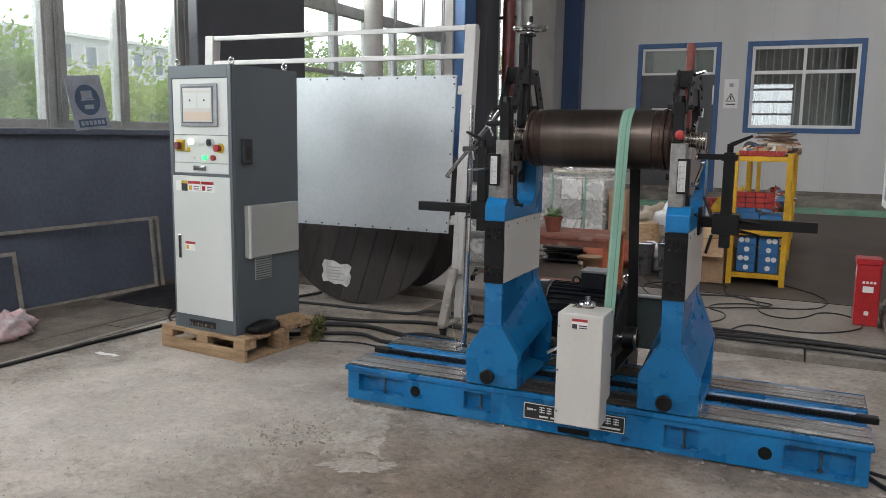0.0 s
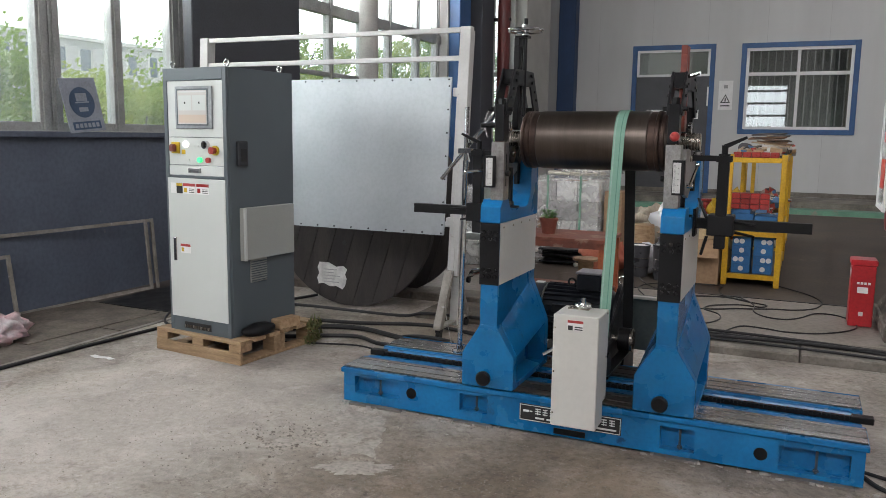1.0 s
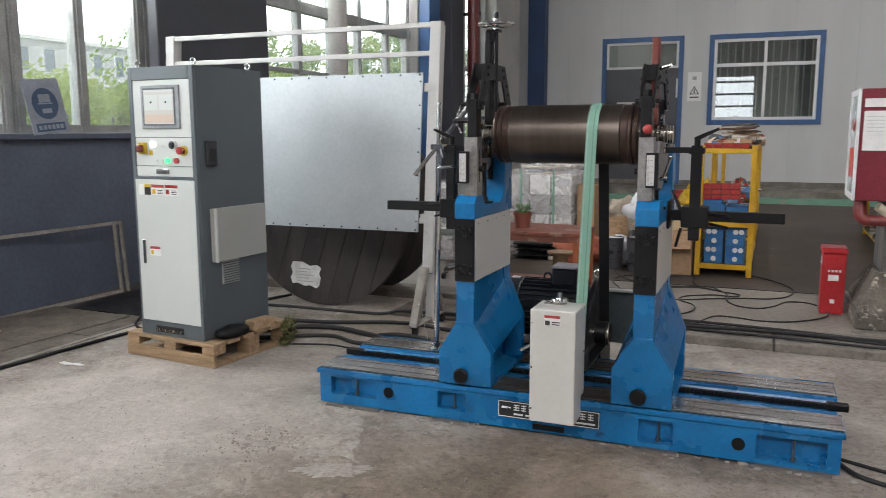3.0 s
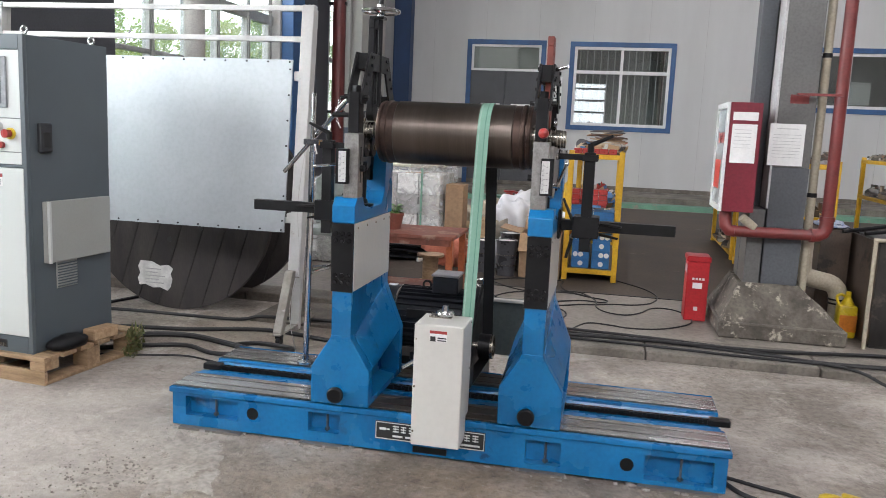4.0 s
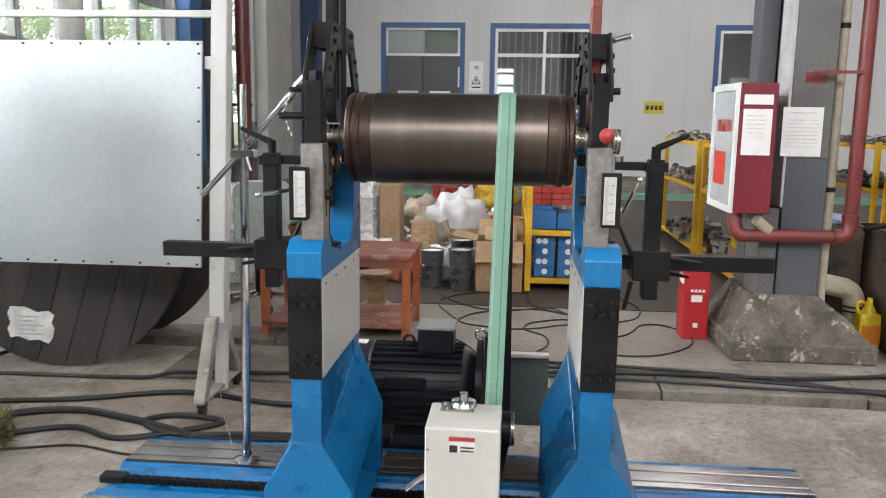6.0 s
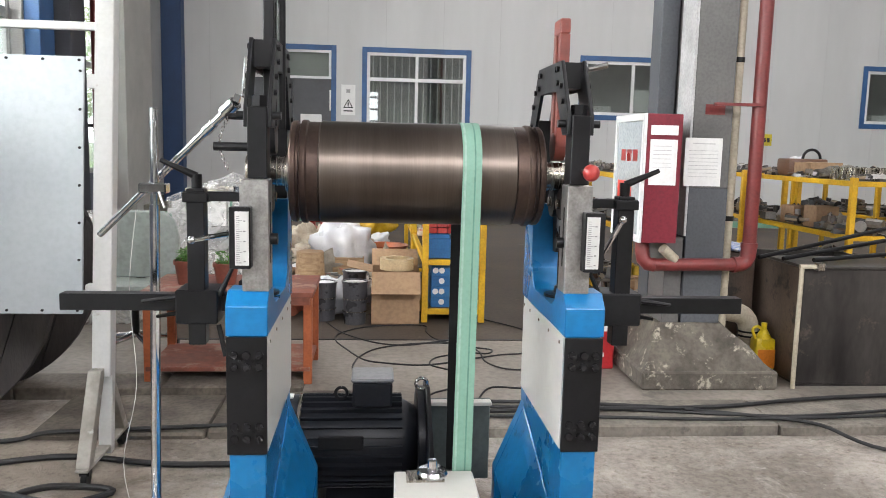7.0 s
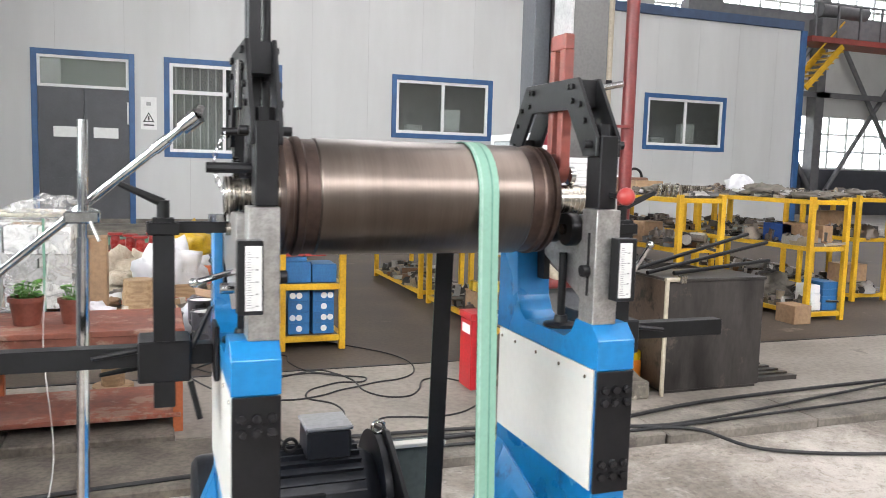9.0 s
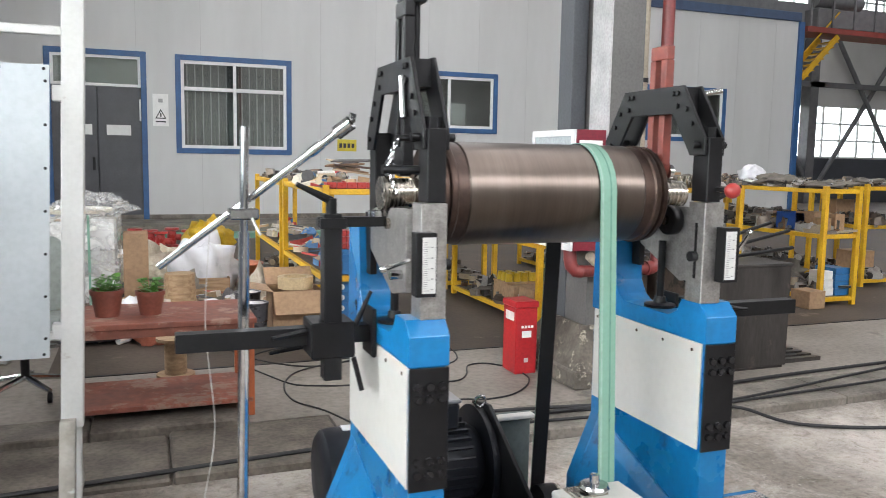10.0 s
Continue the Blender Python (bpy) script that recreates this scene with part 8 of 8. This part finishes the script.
M_SIGNB = mk("sign_blue", (0.05, 0.095, 0.17), rough=0.4)
M_SIGNW = mk("sign_white", (0.32, 0.35, 0.40), rough=0.4)
part("plate", signbox(-0.18, 0.18, 0.0, 0.44, 0.0, 0.006), M_SIGNW, sn)
part("text_band", signbox(-0.14, 0.14, 0.02, 0.085, 0.006, 0.008), M_SIGNB, sn)
for i in range(6):
    part("text_bar", signbox(-0.12 + 0.042 * i, -0.09 + 0.042 * i, 0.035, 0.07, 0.008, 0.009), M_SIGNW, sn)
bm = cyl(B(), (0.006, 0.0, 0.24), (0.008, 0.0, 0.24), 0.125, 32)
bm.transform(pose(-5.34, 4.76, 1.393, 0, -10, 0) @ pose(0, 0, 0, 5))
part("disc", bm, M_SIGNB, sn)
part("pictogram", signbox(-0.055, 0.055, 0.25, 0.315, 0.008, 0.0095), M_SIGNW, sn, "plain pale pictogram shape")
part("pictogram", signbox(-0.07, 0.07, 0.236, 0.246, 0.008, 0.0095), M_SIGNW, sn)
part("pictogram", signbox(-0.045, 0.045, 0.165, 0.20, 0.008, 0.0095), M_SIGNW, sn)


# ---- cables ----
def cable(pts, r, label="black rubber cable lying on the floor", z=0.0, name="cable", mat_=None):
    p3 = [(x, y, z + r) if len(q) == 2 else q for q in pts for x, y in [q[:2]]]
    return tagged(solid(name, tube(B(), p3, r, 8, 6), mat_ or M_CABLE, p3[0]), label, "cable", "floor cables")


zc = ZF + 0.008
cable([(-0.7, 5.74), (0.0, 5.70), (0.57, 5.62), (0.84, 5.54), (1.15, 5.43), (1.36, 5.33, 0.062), (1.58, 5.10, 0.016), (2.2, 4.86, 0.014), (3.2, 4.75, 0.014), (6.0, 4.7, 0.014)], 0.010, z=zc)
cable([(-0.8, 5.66), (0.2, 5.60), (0.9, 5.50), (1.3, 5.46), (1.9, 5.55), (2.8, 5.72), (4.0, 5.9), (6.5, 6.0)], 0.009, z=zc)
cable([(-0.75, 5.50), (0.1, 5.47), (0.8, 5.42), (1.5, 5.44), (2.4, 5.50), (4.0, 5.6), (7.0, 5.62)], 0.009, z=zc)
cable([(-0.30, 6.98), (-0.50, 7.14), (-0.58, 7.41), (-0.57, 7.60), (-0.73, 7.64), (-1.04, 7.56), (-1.23, 7.35), (-1.25, 7.14), (-1.16, 6.88), (-1.04, 6.62), (-0.90, 6.54), (-0.69, 6.49), (-0.51, 6.54), (-0.39, 6.62), (-0.25, 6.68), (-0.10, 6.75), (0.06, 6.79), (0.20, 6.93), (0.26, 7.21), (0.18, 7.5), (-0.02, 7.78), (-0.22, 8.0)], 0.0055, z=ZF)
cable([(-1.35, 7.72), (-1.20, 7.35), (-0.96, 7.07), (-0.73, 7.01), (-0.44, 7.14), (-0.32, 7.01), (-0.25, 6.82), (-0.24, 6.58), (-0.15, 6.42), (-0.01, 6.39), (0.10, 6.51), (0.20, 6.72), (0.34, 6.74), (0.46, 6.60)], 0.0055, z=ZF)
cable([(-0.85, 5.74), (-0.96, 6.04), (-1.08, 6.24), (-1.11, 6.42), (-1.10, 6.56), (-1.07, 6.70), (-0.97, 6.89), (-0.77, 7.02), (-0.49, 7.07), (-0.31, 6.96), (-0.16, 6.88), (-0.20, 6.78), (-0.34, 6.80), (-0.45, 6.75), (-0.57, 6.66), (-0.61, 6.50), (-0.49, 6.36), (-0.46, 6.18), (-0.52, 6.01), (-0.64, 5.90), (-0.7, 5.74)], 0.0055, z=ZF)
cable([(-0.42, 5.70), (-0.30, 6.0), (-0.13, 6.0), (0.0, 5.96), (0.19, 6.00), (0.36, 6.14), (0.46, 6.30), (0.48, 6.46)], 0.0055, z=ZF)
cable([(-3.25, 4.30), (-2.95, 4.50), (-2.7, 4.60), (-2.45, 4.50), (-2.2, 4.62), (-2.05, 4.75), (-2.3, 4.80), (-2.42, 4.70), (-2.2, 4.58), (-1.8, 4.62), (-1.4, 4.60), (-1.15, 4.40)], 0.014)
cable([(-3.4, 4.35), (-3.1, 4.70), (-2.8, 4.80), (-2.5, 4.72), (-2.25, 4.62), (-2.0, 4.52), (-1.7, 4.58), (-1.35, 4.52), (-1.20, 4.36)], 0.018)
cable([(-3.5, 4.35), (-3.45, 4.8), (-2.9, 4.95), (-2.4, 5.12), (-1.9, 5.02), (-1.4, 5.0), (-1.0, 4.8), (-0.85, 4.40)], 0.014)
cable([(-3.1, 4.28), (-2.85, 4.35), (-2.6, 4.42), (-2.35, 4.36), (-2.1, 4.32), (-1.98, 4.10)], 0.006)
cable([(-4.2, 1.0), (-4.2, 2.4), (-4.16, 3.4), (-4.05, 4.4), (-3.9, 5.2), (-3.75, 5.7)], 0.012)
cable([(-4.5, 5.6), (-4.5, 4.9), (-4.25, 4.4), (-3.95, 4.25), (-3.6, 4.35), (-3.4, 4.3)], 0.010)
cable([(-4.6, 5.7), (-4.1, 5.3), (-3.4, 5.3), (-2.75, 5.32), (-2.55, 5.34, 0.045), (-2.3, 5.37, 0.045), (-1.3, 5.45, 0.053), (-1.02, 5.47, 0.055), (-0.9, 5.47, 0.075), (0.0, 5.56, zc + 0.02), (0.9, 5.60, zc + 0.015), (2.0, 5.8, zc + 0.012), (5.0, 5.95, zc + 0.012), (8.0, 6.1, zc + 0.012)], 0.012)
cable([(0.35, 3.56), (0.42, 3.45), (0.55, 3.38), (0.70, 3.33), (0.78, 3.18), (0.80, 2.9), (0.72, 2.7)], 0.010)
cable([(0.35, 3.62), (0.50, 3.55), (0.62, 3.50), (0.72, 3.40), (0.84, 3.22), (0.95, 3.0)], 0.008)
pg = thing("power_plug", (0.80, 3.44, 0), "yellow industrial cable connector on the floor", "plug")
m_ = pose(0.79, 3.42, 0.032, 0, 0, -28)
M_PLUGY = mk("yellow_connector", (0.60, 0.42, 0.03), rough=0.4, scale=10)
part("body", posed(lathe(B(), (-0.10, 0, 0), (1, 0, 0), [(0.014, 0), (0.026, 0.02), (0.030, 0.05), (0.030, 0.12), (0.024, 0.125), (0.024, 0.2)], 18), m_), M_PLUGY, pg)
part("collar", posed(lathe(B(), (0.02, 0, 0), (1, 0, 0), [(0.030, 0), (0.036, 0.004), (0.036, 0.02), (0.030, 0.024)], 18), m_), M_PLUGY, pg)
part("latch", posed(box(B(), -0.02, 0.06, -0.012, 0.012, 0.030, 0.048, 0.004), m_), M_PLUGY, pg)
cable([(-1.72, 4.06, 1.29), (-1.74, 4.02, 1.0), (-1.72, 4.0, 0.7), (-1.76, 3.98, 0.45), (-1.73, 4.0, 0.23)], 0.0013, "thin white wire hanging from the rod stand", 0, "wire", M_PIER)
# weeds behind the pallet
bm = B()
r3 = random.Random(4)
for i in range(150):
    x, y = -2.90 + r3.uniform(-0.03, 0.03), 4.36 + r3.uniform(-0.07, 0.06)
    a, l_ = r3.uniform(0, 6.28), r3.uniform(0.03, 0.08)
    b0 = Vector((x, y, r3.uniform(0.0, 0.14)))
    d = Vector((0.5 * math.cos(a), 0.5 * math.sin(a), r3.uniform(-0.2, 1.0))).normalized()
    w = Vector((-math.sin(a), math.cos(a), 0)) * 0.010
    bm.faces.new([bm.verts.new(q) for q in (b0 - w, b0 + w, b0 + d * l_)])
tagged(solid("weeds", bm, mk("dry_weed", (0.16, 0.15, 0.05), (0.08, 0.10, 0.03), rough=0.8, scale=30), (-2.86, 4.33, 0)), "straggly weeds growing beside the pallet", "weeds", kind="stuff")
# pale broken patch in the floor
fp_ = thing("floor_patch", (-1.85, 3.05, 0), "pale cracked mortar patch on the floor", "floor patch", kind="structure")
M_PATCH = mk("pale_mortar", (0.43, 0.39, 0.345), (0.29, 0.258, 0.222), rough=0.92, scale=6, fine=45, bump=1.0, mix=0.75, wear=(0.22, 0.19, 0.16), wear_amount=0.56)


def mortar(cx, cy, ra, rb, turn, seed, high):
    """A low ragged crust of mortar that thins out towards its rim."""
    bm, n, rings, rows = B(), 72, 11, []
    for i in range(rings):
        f = i / (rings - 1)
        row = []
        for k in range(n):
            a = 2 * math.pi * k / n
            edge = 1 + 0.55 * noise.noise(Vector((1.9 * math.cos(a), 1.9 * math.sin(a), seed))) + 0.34 * noise.noise(Vector((5 * math.cos(a), 5 * math.sin(a), seed))) + 0.22 * noise.noise(Vector((15 * math.cos(a), 15 * math.sin(a), seed)))
            u, v = ra * f * edge * math.cos(a), rb * f * edge * math.sin(a)
            x, y = cx + u * math.cos(turn) - v * math.sin(turn), cy + u * math.sin(turn) + v * math.cos(turn)
            h_ = high * (1 - f ** 3) * (0.8 + 0.9 * noise.noise(Vector((x * 14, y * 14, seed))))
            row.append(bm.verts.new((x, y, max(-0.001, h_) if i < rings - 1 else -0.002)))
        rows.append(row)
    for lo, hi in zip(rows, rows[1:]):
        for k in range(n):
            bm.faces.new((lo[k], hi[k], hi[(k + 1) % n], lo[(k + 1) % n]))
    return bm


part("crust", mortar(-1.84, 3.06, 0.32, 0.15, 2.0, 3.0, 0.009), M_PATCH, fp_, "", 150)
part("crust", mortar(-2.02, 2.86, 0.15, 0.06, 0.9, 8.0, 0.004), M_PATCH, fp_, "", 150)
part("crust", mortar(-1.62, 2.72, 0.16, 0.07, 0.3, 15.0, 0.003), M_PATCH, fp_, "", 150)
# grit and crumbs on the floor
bm = B()
for i in range(2600):
    x, y, s_ = r3.uniform(-3.8, 1.8), r3.uniform(1.2, 3.4), r3.uniform(0.001, 0.0045)
    if i % 2:
        x, y = r3.gauss(-1.2, 0.7), min(3.38, r3.gauss(2.65, 0.4))
    elif i % 14 == 0:
        x, y, s_ = r3.gauss(-2.02, 0.12), r3.gauss(2.86, 0.11), r3.uniform(0.002, 0.007)
    q = [(x + s_ * math.cos(a + i), y + s_ * 0.8 * math.sin(a + i)) for a in (0, 1.4, 2.9, 4.4)]
    prism(bm, q, "z", 0, s_ * 0.8)
tagged(solid("grit", bm, mk("earthy_grit", (0.27, 0.24, 0.205), (0.19, 0.168, 0.142), rough=0.95, scale=9), (0, 2.5, 0)), "scattered concrete grit and crumbs", "grit", kind="stuff")

# ---- hall steel beyond the office ----
stg = thing("crane_stair", (20, 22, 3.5), "yellow and red steel stair and platform under the crane rail", "stair", kind="structure")
part("platform", box(B(), 17.7, 26, 21.5, 22.5, 5.68, 5.85), mk("red_oxide_steel", (0.28, 0.05, 0.04), rough=0.6), stg)
for i in range(7):
    part("tread", box(B(), 17.72 + i * 0.19, 17.98 + i * 0.19, 21.6, 22.3, 4.30 + i * 0.19, 4.34 + i * 0.19), M_YELLOW, stg)
for y_ in (21.55, 22.3):
    part("stringer", posed(box(B(), 0, 1.95, 0, 0.05, -0.09, 0.09), pose(17.65, y_, 4.25, 0, -45, 0)), M_YELLOW, stg)
    part("stair_rail", posed(box(B(), 0, 1.95, 0, 0.04, -0.02, 0.02), pose(17.65, y_, 5.0, 0, -45, 0)), M_YELLOW, stg)
part("hoist_box", box(B(), 18.3, 19.2, 21.7, 22.3, 5.86, 6.5, 0.03), M_HALLSTEEL, stg, "dark hoist gearbox")
part("hoist_drum", cyl(B(), (18.3, 21.9, 6.75), (20.2, 21.9, 6.75), 0.22, 20), M_HALLSTEEL, stg)
for i in range(8):
    part("rail_post", box(B(), 17.8 + i * 0.9, 17.86 + i * 0.9, 21.5, 21.56, 5.85, 6.85), M_HALLSTEEL, stg)
part("hand_rail", box(B(), 17.7, 26, 21.5, 21.56, 6.85, 6.91), M_HALLSTEEL, stg)
part("girder", box(B(), 14.2, 39.8, 23, 23.4, 6.2, 6.9), M_HALLSTEEL, stg)

# ---- outside: trees, a far building, bright overcast sky ----
M_LEAVES = [mk("tree_leaves", (0.29, 0.43, 0.08), (0.18, 0.30, 0.05), rough=0.6, scale=1.5), mk("pale_tree_leaves", (0.42, 0.50, 0.12), (0.29, 0.39, 0.08), rough=0.6, scale=1.5)]
M_BARK = mk("tree_bark", (0.10, 0.08, 0.06), rough=0.9, scale=10)


def tree(x, y, hgt, wid, seed, mat_):
    t = thing("tree", (x, y, -0.42), "leafy green tree outside the windows", "tree", "trees outside")
    r4 = random.Random(seed)
    bm = B()
    cyl(bm, (x, y, -0.42), (x, y, hgt * 0.55), 0.14, 8, 0.06)
    for i in range(6):
        a = i * 1.05 + seed
        cyl(bm, (x, y, hgt * (0.25 + 0.04 * i)), (x + wid * 0.6 * math.cos(a), y + wid * 0.6 * math.sin(a), hgt * (0.5 + 0.06 * i)), 0.05, 6, 0.02)
    part("trunk", bm, M_BARK, t)
    cl = [(Vector((r4.gauss(0, wid * 0.45), r4.gauss(0, wid * 0.45), hgt * r4.uniform(0.2, 0.95))), r4.uniform(0.35, 0.75)) for _ in range(26)]
    vs, fs = [], []
    for c, rad in cl:
        for _ in range(230 if y < 15 else 430):
            d = Vector((r4.gauss(0, 1), r4.gauss(0, 1), r4.gauss(0, 1))).normalized() * rad * r4.uniform(0.5, 1.0)
            n_ = Vector((r4.gauss(0, 1), r4.gauss(0, 1), r4.gauss(0, 1))).normalized()
            u = n_.orthogonal().normalized()
            w = n_.cross(u)
            k_ = r4.uniform(0.035, 0.075)
            p = c + d
            b_ = len(vs)
            vs += [p - u * k_, p - w * k_ * 0.6, p + u * k_, p + w * k_ * 0.6]
            fs.append((b_, b_ + 1, b_ + 2, b_ + 3))
    me = bpy.data.meshes.new("crown")
    me.from_pydata([v[:] for v in vs], [], fs)
    me.materials.append(mat_)
    ob = new("crown", me)
    ob.parent = t
    ob.location = (0, 0, 0.42)


for i, (x, y, hgt, wid) in enumerate(((-11, 7.6, 2.7, 0.9), (-11, 9.3, 2.1, 1.1), (-12, 10.6, 1.9, 1.2), (-13, 11.8, 2.3, 1.2), (-12, 13.6, 3.6, 1.0), (-11.5, 15.6, 3.0, 1.4), (-13, 18.5, 4.4, 1.8), (-11.5, 21.0, 4.0, 1.8), (-12.5, 24.5, 5.2, 2.2), (-12, 29, 6.0, 2.4), (-15, 34, 6.5, 2.6), (-11, 5.4, 2.4, 1.2), (-17, 13.5, 2.6, 2.4), (-16, 16.0, 2.4, 2.0), (-18, 24, 5.0, 2.6), (-14, 42, 8, 3), (-18, 17.5, 2.6, 2.2), (-14, 3.0, 2.4, 1.6))):
    tree(x, y, hgt, wid, i + 1, M_LEAVES[i % 2])
for m_l in M_LEAVES:
    # thin leaves let part of the daylight through
    N_, L_ = m_l.node_tree.nodes, m_l.node_tree.links
    tr_, mx_ = N_.new("ShaderNodeBsdfTranslucent"), N_.new("ShaderNodeMixShader")
    b_ = N_["Principled BSDF"]
    L_.new(b_.inputs["Base Color"].links[0].from_socket, tr_.inputs[0])
    mx_.inputs[0].default_value = 0.62
    L_.new(b_.outputs[0], mx_.inputs[1])
    L_.new(tr_.outputs[0], mx_.inputs[2])
    L_.new(mx_.outputs[0], N_["Material Output"].inputs[0])
solid("hedge_ground", box(B(), -40, -8, -20, 60, -0.42, -0.30), mk("lawn", (0.13, 0.2, 0.05), (0.08, 0.14, 0.03), rough=0.95, scale=2), (-20, 20, -0.4), "lawn outside the windows", "ground", kind="structure")
fb = thing("apartment_building", (-57, 50, -0.4), "pale block with balconies far beyond the trees", "building")
M_FB = mk("pale_render", (0.66, 0.67, 0.68), (0.60, 0.61, 0.62), rough=0.8, scale=0.5)
part("wall", box(B(), -62, -56.8, 28, 80, -0.4, 9.0), M_FB, fb)
M_FW = mk("far_window_blue", (0.22, 0.27, 0.34), rough=0.2)
for r_ in range(3):
    z = -0.4 + r_ * 3.0
    part("balcony_slab", box(B(), -56.8, -55.6, 28, 80, z - 0.2, z), M_FB, fb)
    for i in range(20):
        y = 28.4 + i * 2.6
        part("fin", box(B(), -56.8, -55.6, y - 0.12, y + 0.12, z, z + 2.8), M_FB, fb)
        part("window", box(B(), -56.8, -56.72, y + 0.4, y + 2.2, z + 0.9, z + 2.7), M_FW, fb)
part("roof", box(B(), -62.5, -56.5, 27.5, 80.5, 9.0, 9.3), M_FB, fb)
M_SKY = glow("overcast_sky", (0.93, 0.96, 1.0), 2.6)
for nm, q in (("sky_west", (-160.4, -160, -200, 300, -5, 120)), ("sky_north", (-160, 700, 259.6, 260, -5, 120)), ("sky_south", (-160, 160, -160, -159.6, -5, 120))):
    solid("backdrop", box(B(), *q), M_SKY, ((q[0] + q[1]) / 2, (q[2] + q[3]) / 2, 0), "white overcast sky in the distance", "sky", kind="structure")
